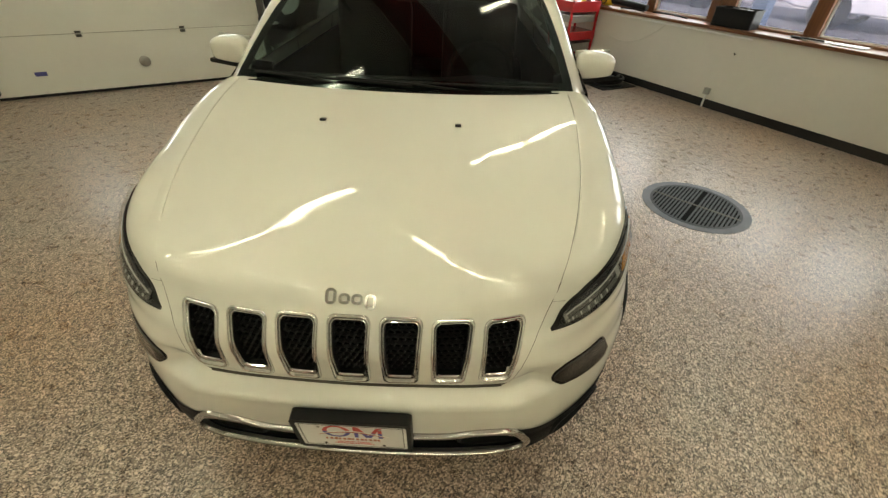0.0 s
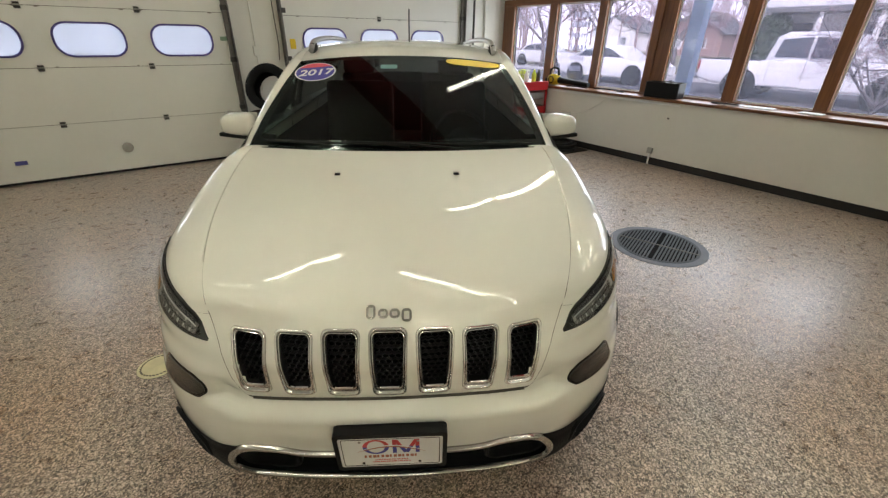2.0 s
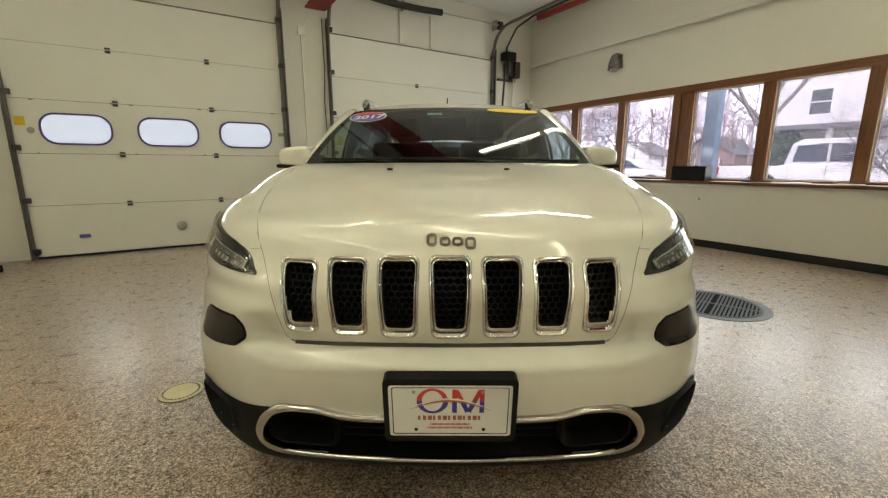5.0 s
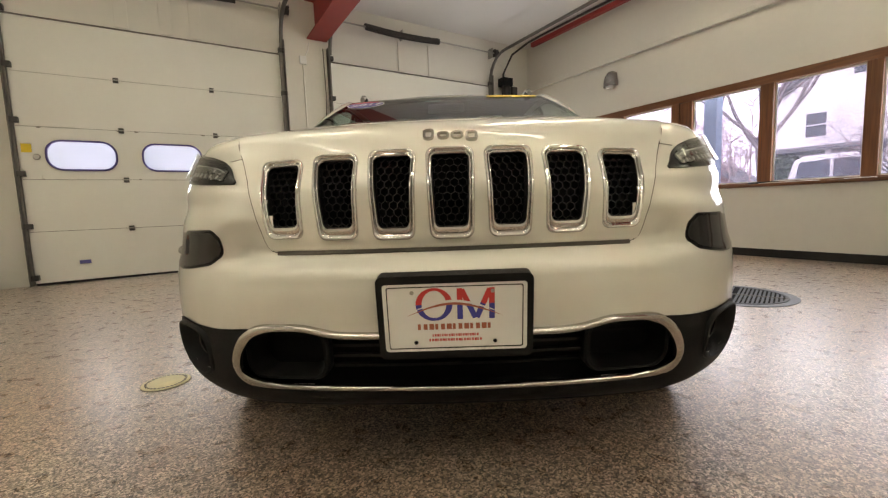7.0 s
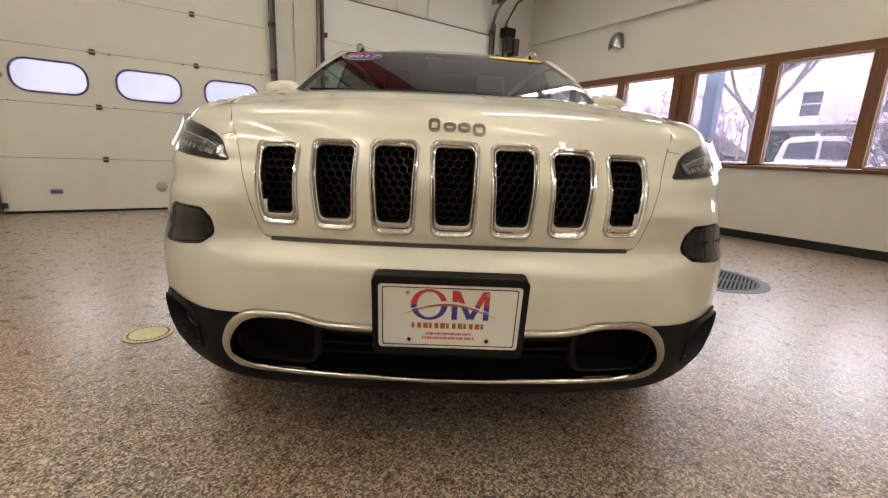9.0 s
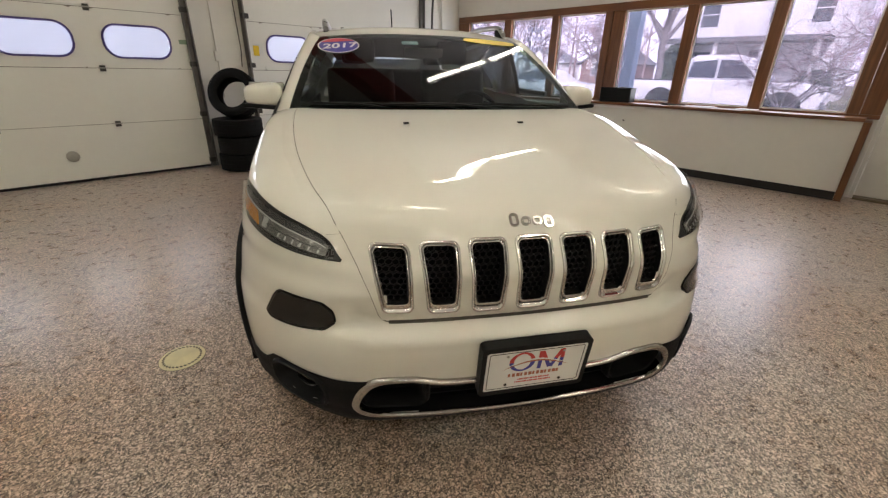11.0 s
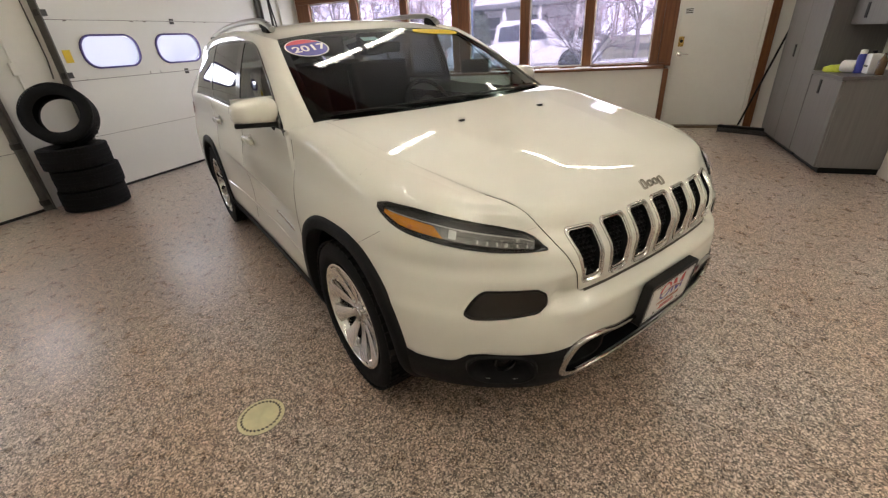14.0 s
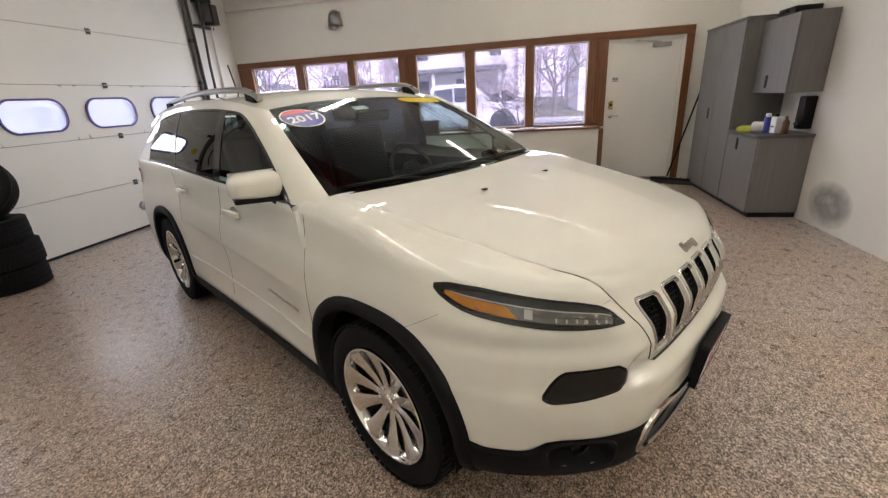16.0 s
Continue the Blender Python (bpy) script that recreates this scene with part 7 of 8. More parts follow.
cable = thing("power_cable", "dark cable looped along the wall under the sill", "cable", ROOM, smooth=60,
              bm=tube([(LOW_P - 0.008, 4.45, 0.86), (LOW_P - 0.008, 4.47, 0.7), (LOW_P - 0.008, 4.46, 0.5), (LOW_P - 0.008, 4.5, 0.3), (LOW_P - 0.02, 4.45, 0.12)], 0.006, 6), mat=M_BLACKPL)
cable2 = thing("white_cable", "thin white cable sagging under the sill", "cable", ROOM, smooth=60,
               bm=tube([(LOW_P - 0.006, 4.1 - 0.9 * f, 0.52 + 1.05 * (f - 0.25) ** 2 * (0.5 if f < 0.25 else 0.6)) for f in np.linspace(0, 1, 18)], 0.0045, 6), mat=M_WALLCABLE)

# at the far edge of the first overhead door: dolly and crate
dolly = thing("floor_jack", "black and yellow floor jack by the door post", "floor jack", ROOM @ pose(-2.42, 5.55, 0.0, 0, 0, 20))
part("frame", box(-0.12, -0.3, 0.03, 0.12, 0.3, 0.12, 0.01), M_BLACKPL, dolly)
part("arm", box(-0.04, -0.2, 0.12, 0.04, 0.15, 0.2, 0.01), M_YELLOW, dolly, "yellow lift arm")
for x in (-0.13, 0.13):
    for y in (-0.24, 0.24):
        part("wheel", lathe([(0.0, -0.015), (0.04, -0.015), (0.04, 0.015), (0.0, 0.015)], 18, at=pose(x, y, 0.041, 0, 90, 0)), M_BLACKPL, dolly)
can = thing("waste_bin", "grey plastic waste bin", "bin", ROOM @ pose(-2.75, 5.2, 0.0))
part("bin", lathe([(0.0, 0.0), (0.2, 0.0), (0.25, 0.62), (0.265, 0.62), (0.265, 0.65), (0.235, 0.65), (0.19, 0.03), (0, 0.03)], 36), M_BINGREY, can, smooth=40)
part("bag", lathe([(0.0, 0.45), (0.23, 0.5), (0.24, 0.64), (0.12, 0.70), (0, 0.69)], 24), M_ORANGE, can, "orange rags", 60)


# outside: street, houses, trees and parked vehicles
M_ASPHALT = surface("worn asphalt", (0.12, 0.12, 0.125), 0.85, grain=30, vary=0.25, stain=0.4, stain_vary=0.25, bump=0.3, bump_scale=60)
M_CONC = surface("pale concrete", (0.50, 0.49, 0.48), 0.85, grain=12, vary=0.12, stain=0.5, stain_vary=0.15)
M_GRASS = surface("spring lawn", (0.21, 0.21, 0.12), 0.95, grain=9, vary=0.35, stain=0.35, stain_vary=0.35, bump=0.6, bump_scale=40)
M_SIDING = surface("white clapboard", (0.80, 0.80, 0.80), 0.6, grain=6, vary=0.03, stain=0.5, stain_vary=0.06)
M_ROOFING = surface("grey shingles", (0.16, 0.165, 0.18), 0.9, grain=16, vary=0.3, stain=0.8, stain_vary=0.2)
M_BRICK = surface("red brick facade", (0.30, 0.195, 0.18), 0.85, grain=18, vary=0.3, stain=0.6, stain_vary=0.2)
M_DARKWIN = surface("dark house window", (0.06, 0.07, 0.09), 0.08)
M_BARK = surface("grey bark", (0.22, 0.19, 0.19), 0.95, grain=14, vary=0.35, stain=3, stain_vary=0.3, bump=0.6, bump_scale=40)
M_BUDS = surface("red spring buds", (0.42, 0.25, 0.28), 0.8, grain=5, vary=0.35)
M_SHRUB = surface("dark evergreen", (0.045, 0.075, 0.035), 0.9, grain=8, vary=0.4)
M_POLE = surface("pale blue painted steel", (0.42, 0.60, 0.74), 0.5, grain=10, vary=0.06, stain=2, stain_vary=0.1)
M_TRUCKPAINT = surface("white truck paint", (0.80, 0.80, 0.80), 0.3, grain=10, vary=0.01, coat=0.6)
M_CARWIN = surface("vehicle window", (0.05, 0.06, 0.085), 0.06)

G = -0.012
thing("ground", "lawn and lots round the building", "ground", ROOM @ pose(0, 0, G), kind="structure", bm=prism([(-90, -90), (120, -90), (120, 120), (-90, 120)], -0.05), mat=M_GRASS)
thing("pavement", "pale concrete apron along the building", "pavement", ROOM @ pose(0, 0, G), kind="structure", bm=box(6.3, -60, 0.0, 9.2, 6.4, 0.010, bm=box(-60, 6.42, 0.0, 9.2, 40.0, 0.010)), mat=M_CONC)
thing("road", "worn grey asphalt street", "road", ROOM @ pose(0, 0, G), kind="structure", bm=box(9.21, -90, 0, 20.5, 110, 0.006), mat=M_ASPHALT)
thing("kerb", "concrete kerb", "kerb", ROOM @ pose(0, 0, G), kind="structure", bm=box(20.51, -90, 0, 20.7, 110, 0.13, 0.01), mat=M_CONC)
thing("pavement_far", "concrete footpath", "pavement", ROOM @ pose(0, 0, G), kind="structure", bm=box(22.6, -90, 0, 24.0, 110, 0.03), mat=M_CONC)


# glowing ring added far behind the houses for the pale overcast sky, and the bare woods before it
M_HAZE = glow("glowing sky backdrop", (0.86, 0.87, 0.97), HAZE_GLOW)
haze = bmesh.new()
rim_ = [[haze.verts.new((108 * math.cos(a), 108 * math.sin(a), z)) for a in np.linspace(0, 2 * math.pi, 65)[:-1]] for z in (-1.0, 46.0)]
for k in range(64):
    haze.faces.new((rim_[0][k], rim_[0][(k + 1) % 64], rim_[1][(k + 1) % 64], rim_[1][k]))
thing("backdrop", "glowing backdrop standing in for the pale overcast sky", "sky", ROOM @ pose(0, 0, G), kind="structure", bm=haze, mat=M_HAZE)


def far_woods(seed, count):
    """A belt of bare far trees: thin tapered stems with forked twigs."""
    rng = random.Random(seed)
    verts, faces = [], []

    def stick(a, b, r):
        side = (b - a).cross(Vector((0.2, 0.3, 0.9))).normalized() * r
        other = (b - a).cross(side).normalized() * r
        k = len(verts)
        verts.extend(tuple(v) for v in (a + side, a - side * 0.5 + other, a - side * 0.5 - other, b))
        faces.extend(((k, k + 1, k + 3), (k + 1, k + 2, k + 3), (k + 2, k, k + 3)))

    for _ in range(count):
        turn = rng.uniform(-0.62, 1.75)
        far = rng.uniform(62, 96)
        foot, high = Vector((far * math.cos(turn), far * math.sin(turn), 0.0)), rng.uniform(7, 15)
        top_ = foot + Vector((rng.uniform(-0.6, 0.6), rng.uniform(-0.6, 0.6), high))
        stick(foot, top_, 0.16)
        for _ in range(16):
            f = rng.uniform(0.25, 0.9)
            a = foot.lerp(top_, f)
            out = Vector((rng.gauss(0, 1), rng.gauss(0, 1), rng.uniform(0.4, 1.6))).normalized()
            b = a + out * high * rng.uniform(0.18, 0.36) * (1.2 - 0.6 * f)
            stick(a, b, 0.06)
            for _ in range(5):
                c = a.lerp(b, rng.uniform(0.3, 0.95))
                stick(c, c + (out + Vector((rng.gauss(0, 0.7), rng.gauss(0, 0.7), rng.gauss(0.2, 0.5)))).normalized() * high * rng.uniform(0.06, 0.14), 0.028)
    me = bpy.data.meshes.new("woods")
    me.from_pydata(verts, [], faces)
    ob = new("bare_woods", me)
    me.materials.append(M_TWIGS)
    ob.matrix_world = ROOM @ pose(0, 0, G)
    return tagged(ob, "far belt of bare reddish-brown spring trees", "woods", kind="stuff")


M_TWIGS = surface("bare reddish twigs", (0.26, 0.19, 0.195), 0.95, grain=0.4, vary=0.3)
far_woods(4, 260)


def house(at, w, d, eave, ridge, wallmat, label, windows, porch=None):
    """A gabled house: w along its front (x), d deep (y away from the front), the ridge along y."""
    h = thing("house", label, "house", at)
    bm = bmesh.new()
    pts = [(-w / 2, 0), (w / 2, 0), (w / 2, eave), (0, ridge), (-w / 2, eave)]
    prism(pts, -d, bm, UPRIGHT)
    wall = part("wall", bm, wallmat, h)
    if wallmat is M_SIDING:
        z = 0.2
        while z < ridge - 0.1:
            half = w / 2 if z < eave else w / 2 * (ridge - z) / (ridge - eave)
            part("clapboard", box(-half, -0.022, z, half, -0.002, z + 0.15), wallmat, wall)
            z += 0.19
    run = math.hypot(w / 2, ridge - eave) + 0.4
    tilt = math.degrees(math.atan2(ridge - eave, w / 2))
    for s_ in (-1, 1):
        part("roof", box(-run if s_ > 0 else 0, -0.4, 0, 0 if s_ > 0 else run, d + 0.3, 0.14), M_ROOFING, h, at=pose(0, 0, ridge + 0.02) @ pose(0, 0, 0, 0, -tilt * s_, 0) if s_ > 0 else pose(0, 0, ridge + 0.02) @ pose(0, 0, 0, 0, tilt, 0))
    for x, z, ww, hh in windows:
        f = part("window", loop_frame(rounded(ww + 0.2, hh + 0.2, 0.01, 1, x, z), rounded(ww, hh, 0.01, 1, x, z), 0.06, at=pose(0, -0.0, 0) @ UPRIGHT), M_SIDING, h)
        part("pane", box(x - ww / 2, -0.03, z - hh / 2, x + ww / 2, -0.024, z + hh / 2), M_DARKWIN, f)
        part("bar", box(x - ww / 2, -0.045, z - 0.03, x + ww / 2, -0.031, z + 0.03), M_SIDING, f)
    if porch:
        x0, x1, pd, ph = porch
        part("porch_roof", box(x0 - 0.2, -pd - 0.2, ph, x1 + 0.2, -0.03, ph + 0.25, 0.03), M_ROOFING, h)
        part("porch_floor", box(x0, -pd, 0.0, x1, -0.03, 0.5), M_SIDING, h)
        for k in range(4):
            x = x0 + 0.15 + (x1 - x0 - 0.3) * k / 3
            part("post", box(x - 0.1, -pd, 0.5, x + 0.1, -pd + 0.2, ph), M_SIDING, h)
    return h


FACE = -90  # a house front turned to face the garage windows
house(ROOM @ pose(30, 6.2, G, 0, 0, FACE), 8.6, 9, 6.2, 9.2, M_SIDING, "white two-storey clapboard house with a porch",
      [(-2.2, 4.6, 0.9, 1.3), (1.2, 4.6, 0.9, 1.3), (-0.4, 7.4, 0.7, 0.9), (-2.4, 1.9, 1.2, 1.4), (0.8, 1.9, 1.2, 1.4), (3.0, 4.6, 0.8, 1.3)], (-3.4, 3.6, 2.2, 3.0))
house(ROOM @ pose(60, 29.0, G, 0, 0, FACE), 7.5, 8, 2.6, 5.0, M_BRICK, "low red brick house", [(-1.6, 1.5, 0.9, 1.0), (1.5, 1.5, 0.9, 1.0)])
house(ROOM @ pose(31, -6.5, G, 0, 0, FACE), 8.0, 9, 5.6, 8.4, M_SIDING, "white clapboard house behind trees",
      [(-2.2, 4.2, 0.9, 1.3), (0.6, 4.2, 0.9, 1.3), (-2.2, 1.7, 0.9, 1.3), (0.6, 1.7, 0.9, 1.3), (2.6, 4.2, 0.8, 1.2)])
house(ROOM @ pose(74, 50.0, G, 0, 0, FACE), 10, 8, 3.0, 5.6, M_SIDING, "pale bungalow across the street", [(-2.6, 1.6, 1.2, 1.1), (2.2, 1.6, 1.2, 1.1)])
house(ROOM @ pose(23.0, 38.5, G, 0, 0, -48), 15.0, 9, 6.4, 9.6, M_SIDING, "large white clapboard house on the corner across the street",
      [(-5.0, 1.9, 0.9, 1.3), (-2.4, 1.9, 0.9, 1.3), (2.4, 1.9, 0.9, 1.3), (5.0, 1.9, 0.9, 1.3), (-5.0, 4.7, 0.9, 1.3), (-2.4, 4.7, 0.9, 1.3), (0.0, 4.7, 0.9, 1.3), (2.4, 4.7, 0.9, 1.3), (5.0, 4.7, 0.9, 1.3), (0.0, 7.4, 0.8, 1.0)])
house(ROOM @ pose(-2.0, 30.0, G, 0, 0, 0), 17.0, 8, 5.6, 9.0, M_SIDING, "long white clapboard building beyond the overhead doors",
      [(-6.6, 1.9, 0.9, 1.2), (-4.4, 1.9, 0.9, 1.2), (-2.2, 1.9, 0.9, 1.2), (0.0, 1.9, 0.9, 1.2), (2.2, 1.9, 0.9, 1.2), (4.6, 1.9, 0.9, 1.2), (6.6, 1.9, 0.9, 1.2), (-4.4, 4.3, 0.9, 1.2), (0.0, 4.3, 0.9, 1.2), (4.4, 4.3, 0.9, 1.2)])


def grow(bm, buds, p, d, length, radius, depth, rng, spread=0.6, bud=1.0, tips=5):
    """One limb and, from it, thinner ones; clusters of small buds on the last."""
    pts, q, way = [p], p, d
    for _ in range(4):
        way = (way + Vector((rng.uniform(-1, 1), rng.uniform(-1, 1), rng.uniform(-0.6, 0.9))) * 0.16).normalized()
        q = q + way * (length / 4)
        pts.append(q)
    tube(pts, radius, 6 if depth > 1 else 4, bm, taper=0.55)
    if depth == 0:
        for _ in range(tips):
            c = pts[rng.randrange(1, 5)] + Vector((rng.gauss(0, 1), rng.gauss(0, 1), rng.gauss(0, 1))) * 0.07
            a, b = Vector((rng.gauss(0, 1), rng.gauss(0, 1), rng.gauss(0, 1))).normalized() * 0.024 * bud, Vector((rng.gauss(0, 1), rng.gauss(0, 1), rng.gauss(0, 1))).normalized() * 0.016 * bud
            buds.append((c - a, c + b, c + a, c - b))
        return
    for k in range(rng.choice((2, 3, 3)) + (1 if depth > 2 else 0)):
        f = rng.uniform(0.35, 1.0)
        at = pts[min(4, 1 + int(f * 3.99))]
        out = Vector((rng.gauss(0, 1), rng.gauss(0, 1), rng.gauss(0.15, 0.5))).normalized()
        grow(bm, buds, at, (way * (1 - spread) + out * spread).normalized(), length * rng.uniform(0.55, 0.8), radius * 0.5, depth - 1, rng, spread, bud, tips)


def tree(at, height, radius, depth, seed, label, tips=5, fork=0.3, spread=0.6, limbs=6, bud=1.0):
    rng = random.Random(seed)
    t = thing("tree", label, "tree", at)
    bm, buds = bmesh.new(), []
    stem = [Vector((0.05 * math.sin(k), 0.04 * math.cos(2 * k), height * fork * k / 4 - (0.05 if k == 0 else 0))) for k in range(5)]
    tube(stem, radius, 10, bm, taper=0.75)
    part("trunk", bm, M_BARK, t, smooth=60)
    cb = bmesh.new()
    for k in range(limbs):
        a = 2 * math.pi * k / limbs + rng.uniform(-0.4, 0.4)
        grow(cb, buds, stem[-1] - Vector((0, 0, height * fork * 0.1 * (k % 3))), Vector((math.cos(a) * spread * 1.1, math.sin(a) * spread * 1.1, rng.uniform(0.5, 1.2))).normalized(), height * (1 - fork) * 0.42, radius * 0.55, depth, rng, spread, bud, tips)
    tagged(part("limbs", cb, M_BARK, t, smooth=60), kind="stuff")
    me = bpy.data.meshes.new("buds")
    me.from_pydata([tuple(v) for quad in buds for v in quad], [], [tuple(range(4 * i, 4 * i + 4)) for i in range(len(buds))])
    tagged(part("crown", me, M_BUDS, t, "thin red spring buds"), kind="stuff")
    return t


tree(ROOM @ pose(18.5, 6.6, G), 11, 0.15, 4, 3, "large bare street tree with spreading limbs", 2, 0.28, 0.55)
tree(ROOM @ pose(10.2, 1.0, G), 3.3, 0.040, 4, 5, "small ornamental tree with red buds", 6, 0.2, 0.75, 9, 0.6)
tree(ROOM @ pose(24.8, -0.6, G), 7, 0.13, 4, 8, "ornamental tree covered in red buds", 26, 0.25, 0.7)
tree(ROOM @ pose(26.0, 13.0, G), 7, 0.13, 4, 11, "ornamental tree covered in red buds", 26, 0.25, 0.7)
tree(ROOM @ pose(32.0, 22.5, G), 9, 0.18, 4, 14, "bare tree with red buds by the street", 14, 0.28, 0.6)
tree(ROOM @ pose(22.0, 19.5, G), 7.5, 0.14, 4, 17, "bare tree with red buds by the street", 18, 0.25, 0.6)
tree(ROOM @ pose(40.0, 9.5, G), 13, 0.26, 4, 21, "tall bare tree behind the houses", 1, 0.3, 0.5)

for p, q, r, hgt, sd in ((28.2, 9.2, 0.9, 3.1, 1), (28.6, 2.6, 0.8, 1.6, 2), (29.0, -9.6, 0.9, 1.8, 3)):
    sh = thing("shrub", "dark clipped evergreen shrub by the house", "shrub", ROOM @ pose(p, q, G), group="shrubs by the houses")
    rng = random.Random(sd)
    verts, faces = [], []
    for _ in range(1500):
        u, a = rng.random(), rng.uniform(0, 2 * math.pi)
        z = hgt * u
        rad = r * math.sqrt(max(0.02, 1 - abs(2 * u - 0.75) ** 2.4 / 1.8)) * rng.uniform(0.75, 1.05)
        c = Vector((rad * math.cos(a), rad * math.sin(a), z))
        e, f = Vector((rng.gauss(0, 1), rng.gauss(0, 1), rng.gauss(0, 1))).normalized() * 0.14, Vector((rng.gauss(0, 1), rng.gauss(0, 1), rng.gauss(0, 1))).normalized() * 0.10
        k = len(verts)
        verts += [tuple(c - e), tuple(c + f), tuple(c + e), tuple(c - f)]
        faces.append((k, k + 1, k + 2, k + 3))
    me = bpy.data.meshes.new("shrub")
    me.from_pydata(verts, [], faces)
    tagged(part("foliage", me, M_SHRUB, sh), kind="stuff")
    part("core", lathe([(0.0, 0.0), (r * 0.7, 0.1), (r * 0.8, hgt * 0.4), (r * 0.5, hgt * 0.8), (0.0, hgt * 0.95)], 14), M_SHRUB, sh, smooth=60)

pole = thing("steel_post", "pale blue painted steel canopy post", "post", ROOM @ pose(8.0, 3.32, G))
part("shaft", box(-0.11, -0.11, 0.0, 0.11, 0.11, 5.2, 0.01), M_POLE, pole)
part("foot", box(-0.2, -0.2, 0.0, 0.2, 0.2, 0.03, 0.004), M_POLE, pole)


def simple_wheel(parent, x, z, y, r):
    w = part("wheel", ringed([(r * 0.62, -0.11), (r * 0.95, -0.12), (r, -0.08), (r, 0.08), (r * 0.95, 0.12), (r * 0.62, 0.11)], 32, at=pose(x, y, z, 90, 0, 0)), M_TYRE, parent, smooth=40)
    part("rim", lathe([(0.0, -0.06), (r * 0.64, -0.05), (r * 0.64, 0.09), (r * 0.55, 0.06), (r * 0.2, 0.05), (0.0, 0.07)], 28, at=pose(x, y, z, 90, 0, 0)), M_ALLOY, w, smooth=40)
    for k in range(5):
        part("spoke", box(-0.03, 0.05, 0.055, 0.03, r * 0.6, 0.095, 0.01), M_ALLOY, w, at=pose(x, y, z, 90, 0, 0) @ pose(0, 0, 0, 0, 0, 72 * k))


def vehicle(name, at, label, category, lower, cabin, glazing, width, wheels, radius, bed=None):
    """A parked vehicle from its side outlines: x along, front towards +x."""
    v = thing(name, label, category, at)
    body = prism(lower, width, at=pose(0, width / 2, 0) @ UPRIGHT @ pose(0, 0, 0), bevel=0.06)
    part("body", body, M_TRUCKPAINT, v, smooth=50)
    cb = prism(cabin, width - 0.16, at=pose(0, width / 2 - 0.08, 0) @ UPRIGHT, bevel=0.07)
    part("cabin", cb, M_TRUCKPAINT, v, smooth=50)
    for g in glazing:
        part("window", prism(g, 0.012, at=pose(0, -width / 2 + 0.075, 0) @ UPRIGHT), M_CARWIN, v)
    for x in wheels:
        for y in (-width / 2 + 0.13, width / 2 - 0.13):
            simple_wheel(v, x, radius, y, radius)
        part("arch", ringed([(radius + 0.03, 0.0), (radius + 0.10, 0.0), (radius + 0.10, 0.03), (radius + 0.03, 0.03)], 32, at=pose(x, -width / 2 + 0.0, radius, 90, 0, 0)), M_TYRE, v, "dark wheel arch")
        # flat dark disc on the body side paints the wheel well's shade
        part("well", lathe([(0.0, 0.0), (radius + 0.05, 0.0), (radius + 0.05, 0.012), (0.0, 0.012)], 32, at=pose(x, -width / 2 + 0.004, radius + 0.02, 90, 0, 0)), M_TYRE, v)
    return v


# the pickup: nose towards smaller q, its side to the garage
truck = vehicle("pickup_truck", ROOM @ pose(16.7, 3.8, G + 0.006, 0, 0, -90), "white crew-cab pickup truck parked at the street", "truck",
                [(-2.9, 0.55), (-2.9, 1.12), (-1.15, 1.12), (-0.9, 1.16), (1.2, 1.18), (2.3, 1.15), (2.8, 1.05), (2.9, 0.8), (2.88, 0.45), (2.3, 0.38), (-2.4, 0.42)],
                [(-1.05, 1.10), (-0.86, 1.80), (-0.6, 1.92), (0.55, 1.92), (0.85, 1.85), (1.45, 1.16), (1.40, 1.10)],
                [[(-0.80, 1.24), (-0.70, 1.72), (0.02, 1.78), (0.02, 1.24)], [(0.10, 1.24), (0.10, 1.78), (0.66, 1.76), (1.12, 1.24)]], 1.98, (-1.55, 2.0), 0.40)
part("tail_lamp", box(-2.92, -0.99, 0.80, -2.84, -0.85, 1.08, 0.01), M_TAIL, truck, "red tail lamp")
part("bed_rail", box(-2.85, -0.93, 1.12, -1.12, -0.80, 1.16, 0.01), M_BLACKPL, truck, "dark bed cover edge")
part("bumper", box(-3.02, -0.9, 0.50, -2.9, 0.9, 0.68, 0.03), M_CHROME, truck, "chrome bumper", 40)
part("bumper", box(2.86, -0.9, 0.42, 3.0, 0.9, 0.66, 0.04), M_CHROME, truck, "chrome bumper", 40)
part("head_lamp", box(2.70, -0.985, 0.84, 2.90, -0.75, 1.02, 0.02), M_REFLECT, truck)
part("door_mirror", box(1.05, -1.16, 1.16, 1.15, -0.98, 1.42, 0.03), M_TRUCKPAINT, truck, smooth=40)
for x in (-0.85, 0.06, 1.22):
    part("shut_line", box(x - 0.006, -0.994, 0.55, x + 0.006, -0.9885, 1.16), M_GAP_SHADE, truck)
for x in (-0.1, 0.85):
    part("door_handle", box(x - 0.09, -1.01, 1.02, x + 0.09, -0.985, 1.05, 0.008), M_TRUCKPAINT, truck)
sedan_args = ([(-2.3, 0.40), (-2.35, 0.80), (-2.1, 0.95), (-1.3, 1.0), (0.9, 0.98), (1.9, 0.86), (2.25, 0.70), (2.28, 0.40), (1.8, 0.26), (-1.9, 0.26)],
              [(-1.7, 0.96), (-1.1, 1.32), (-0.5, 1.44), (0.25, 1.42), (1.05, 0.97), (1.0, 0.92)],
              [[(-1.35, 1.02), (-0.95, 1.28), (-0.32, 1.37), (-0.32, 1.02)], [(-0.25, 1.02), (-0.25, 1.37), (0.2, 1.35), (0.78, 1.02)]], 1.8, (-1.35, 1.42), 0.33)
vehicle("sedan", ROOM @ pose(17.2, 10.9, G + 0.006, 0, 0, -90), "pale sedan parked along the street", "car", *sedan_args)
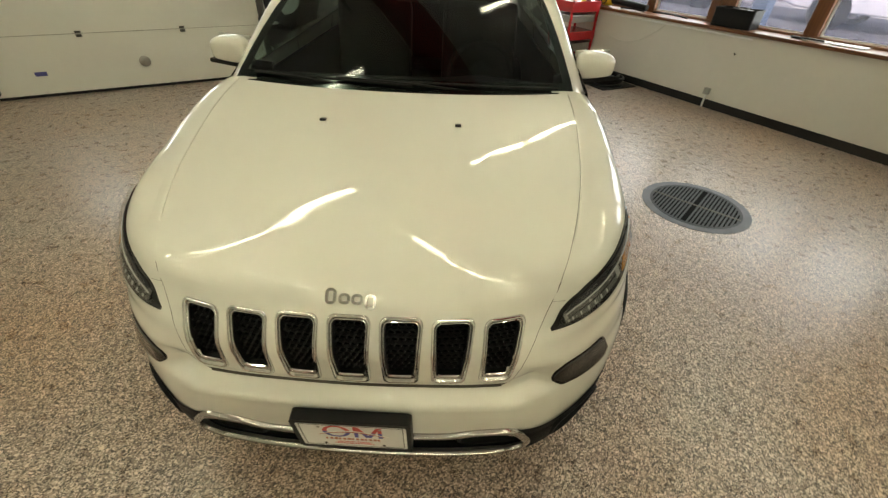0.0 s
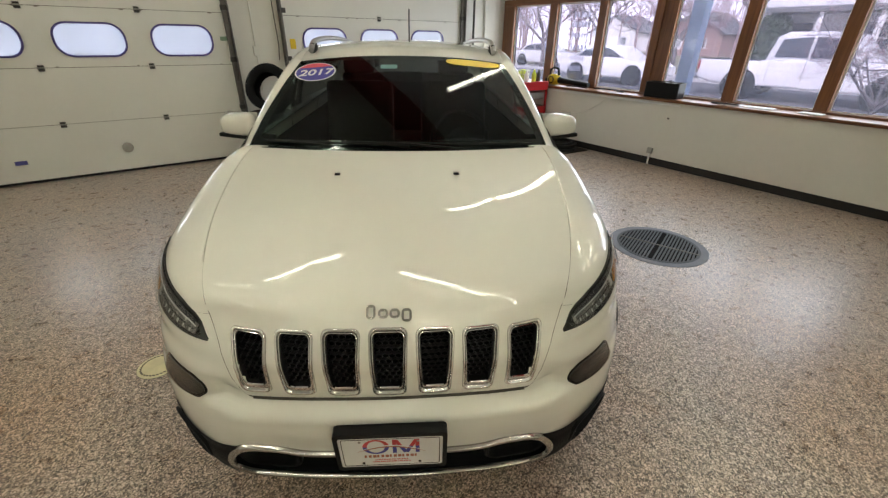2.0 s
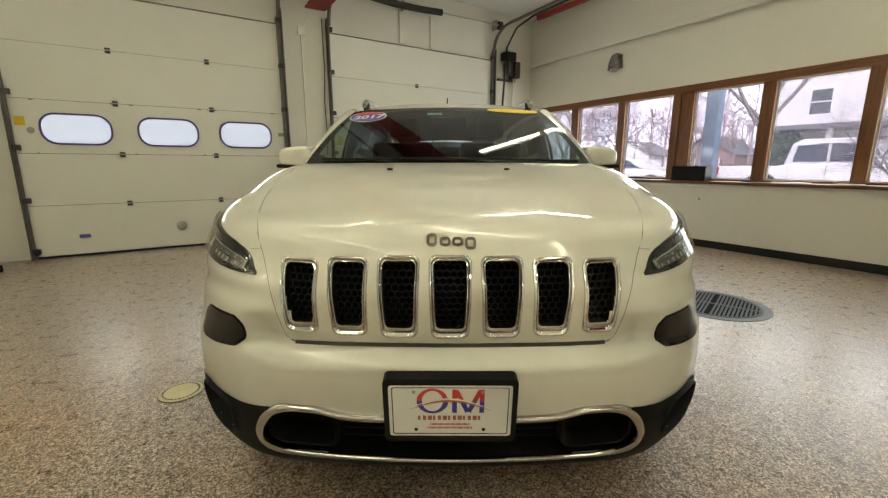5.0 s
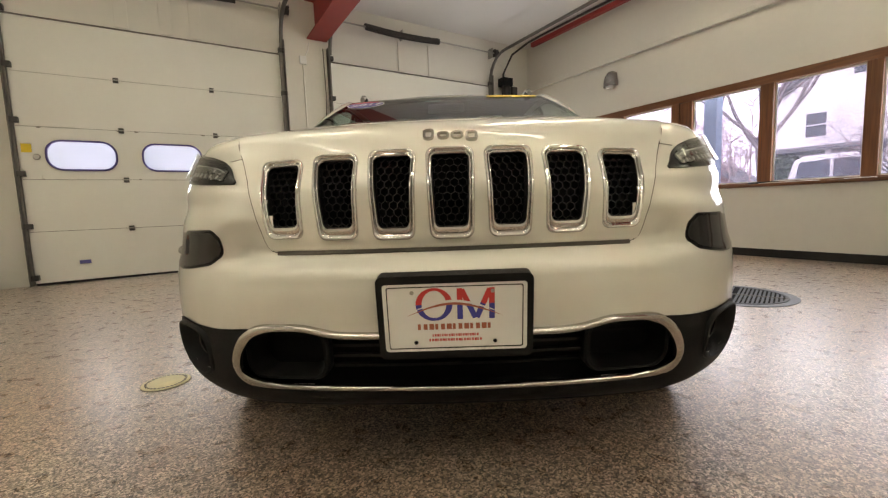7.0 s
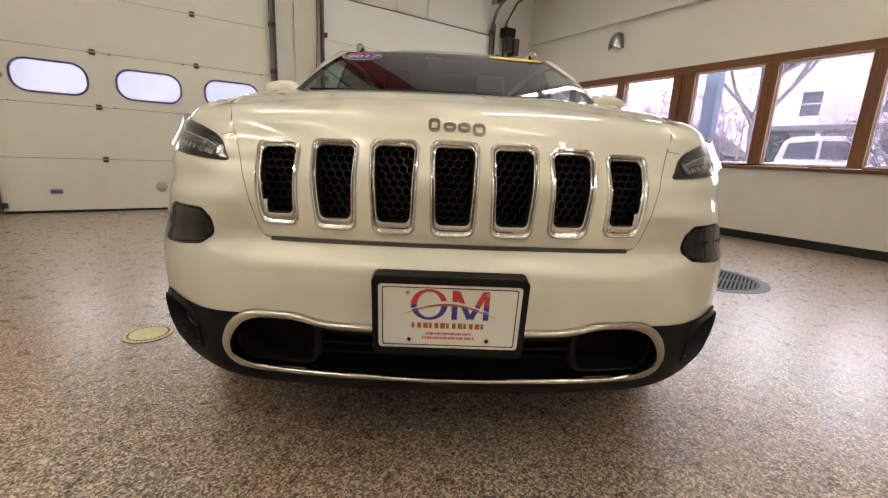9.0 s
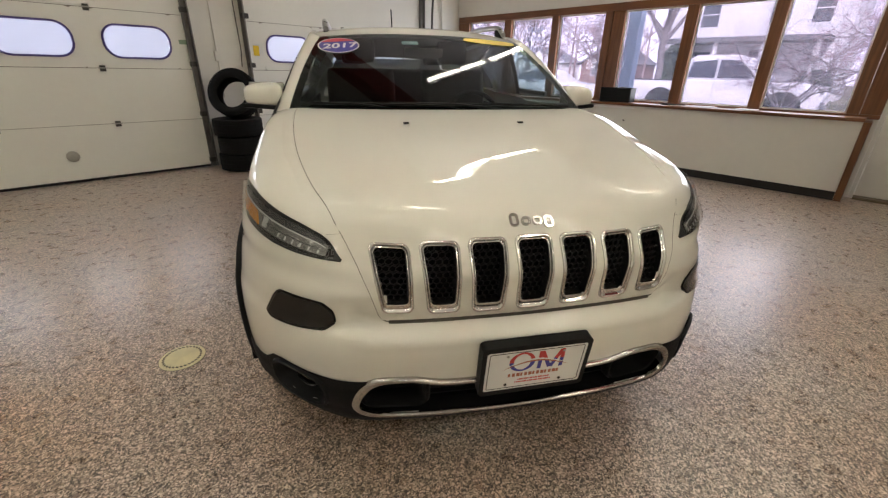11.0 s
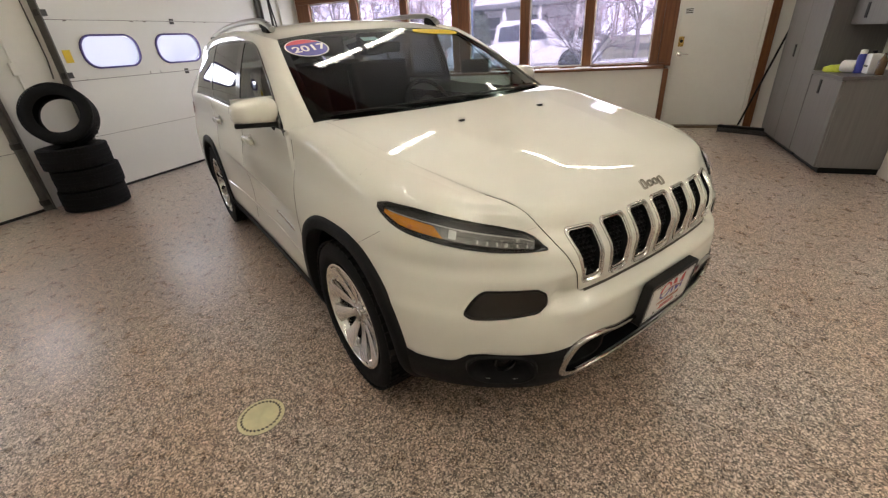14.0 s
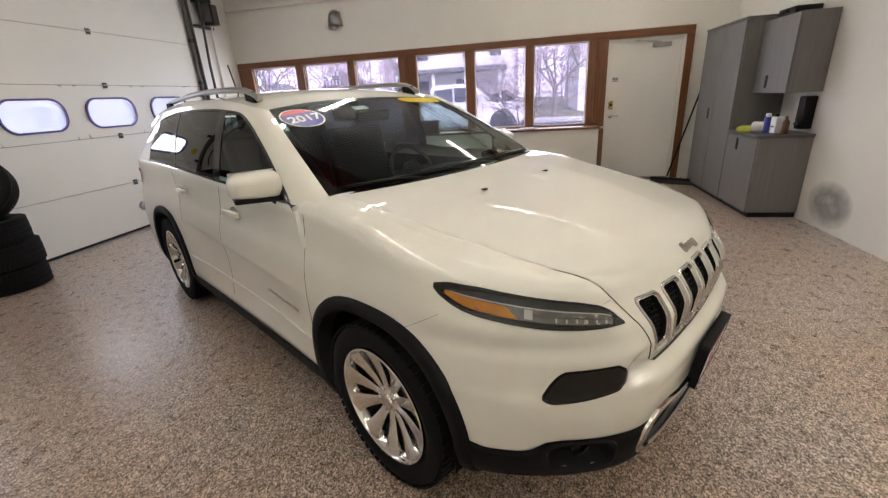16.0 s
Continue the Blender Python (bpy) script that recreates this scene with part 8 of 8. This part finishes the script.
vehicle("sedan", ROOM @ pose(23.5, 20.5, G, 0, 0, -90), "white sedan parked across the street", "car", *sedan_args)
vehicle("sedan", ROOM @ pose(-0.9, 9.8, G + 0.010, 0, 0, 0), "white sedan parked outside the overhead door", "car", *sedan_args)
M_LETTER, letter_tree, letter_bsdf = material("white window paint")
letter_tree.nodes.remove(letter_bsdf)
letter_tree.links.new(node(letter_tree, "ShaderNodeBsdfTranslucent", Color=(0.93, 0.93, 0.95, 1)).outputs["BSDF"], letter_tree.nodes["Material Output"].inputs["Surface"])
# back-to-front shop lettering on the second pane, too worn to read
let = thing("window_lettering", "white painted lettering in rows on the window pane, unreadable", "lettering", ROOM @ pose(WIN_P + 0.064, 0, 0))
for k, (z, w) in enumerate(((1.98, 0.34), (1.84, 0.40), (1.68, 0.36), (1.50, 0.38), (1.34, 0.32), (1.18, 0.24))):
    n_ = 5 + k % 3
    for j in range(n_):
        q0 = 4.22 - w / 2 + w * j / n_
        part("bar", box(0.0, q0, z - 0.04, 0.0015, q0 + w / n_ * 0.6, z + 0.04), M_LETTER, let)

# ceiling lights: five placed from reflections, five unseen and added as fill
M_TUBE = glow("fluorescent tube", (1.0, 0.94, 0.80), TUBE_GLOW)
for p, q, turn in TUBES:
    f = thing("ceiling_light", "white fluorescent strip light under the ceiling, half of them added unseen", "ceiling light", ROOM @ pose(p, q, CEIL - 0.06, 0, 0, turn), group="ceiling lights")
    part("housing", box(-1.22, -0.09, 0.0, 1.22, 0.09, 0.058, 0.006), M_WHITEPL, f)
    part("end_cap", box(-1.235, -0.07, -0.05, -1.222, 0.07, 0.05, 0.004), M_WHITEPL, f)
    part("end_cap", box(1.222, -0.07, -0.05, 1.235, 0.07, 0.05, 0.004), M_WHITEPL, f)
    part("socket", box(-0.05, -0.05, -0.045, 0.05, 0.05, 0.0, 0.004), M_WHITEPL, f)
    for y in (-0.024, 0.024):
        for x0, x1 in ((-1.2, -0.06), (0.06, 1.2)):
            part("tube", tube([(x0, y, -0.025), (x1, y, -0.025)], 0.0135, 8), M_TUBE, f, "lit fluorescent tube")
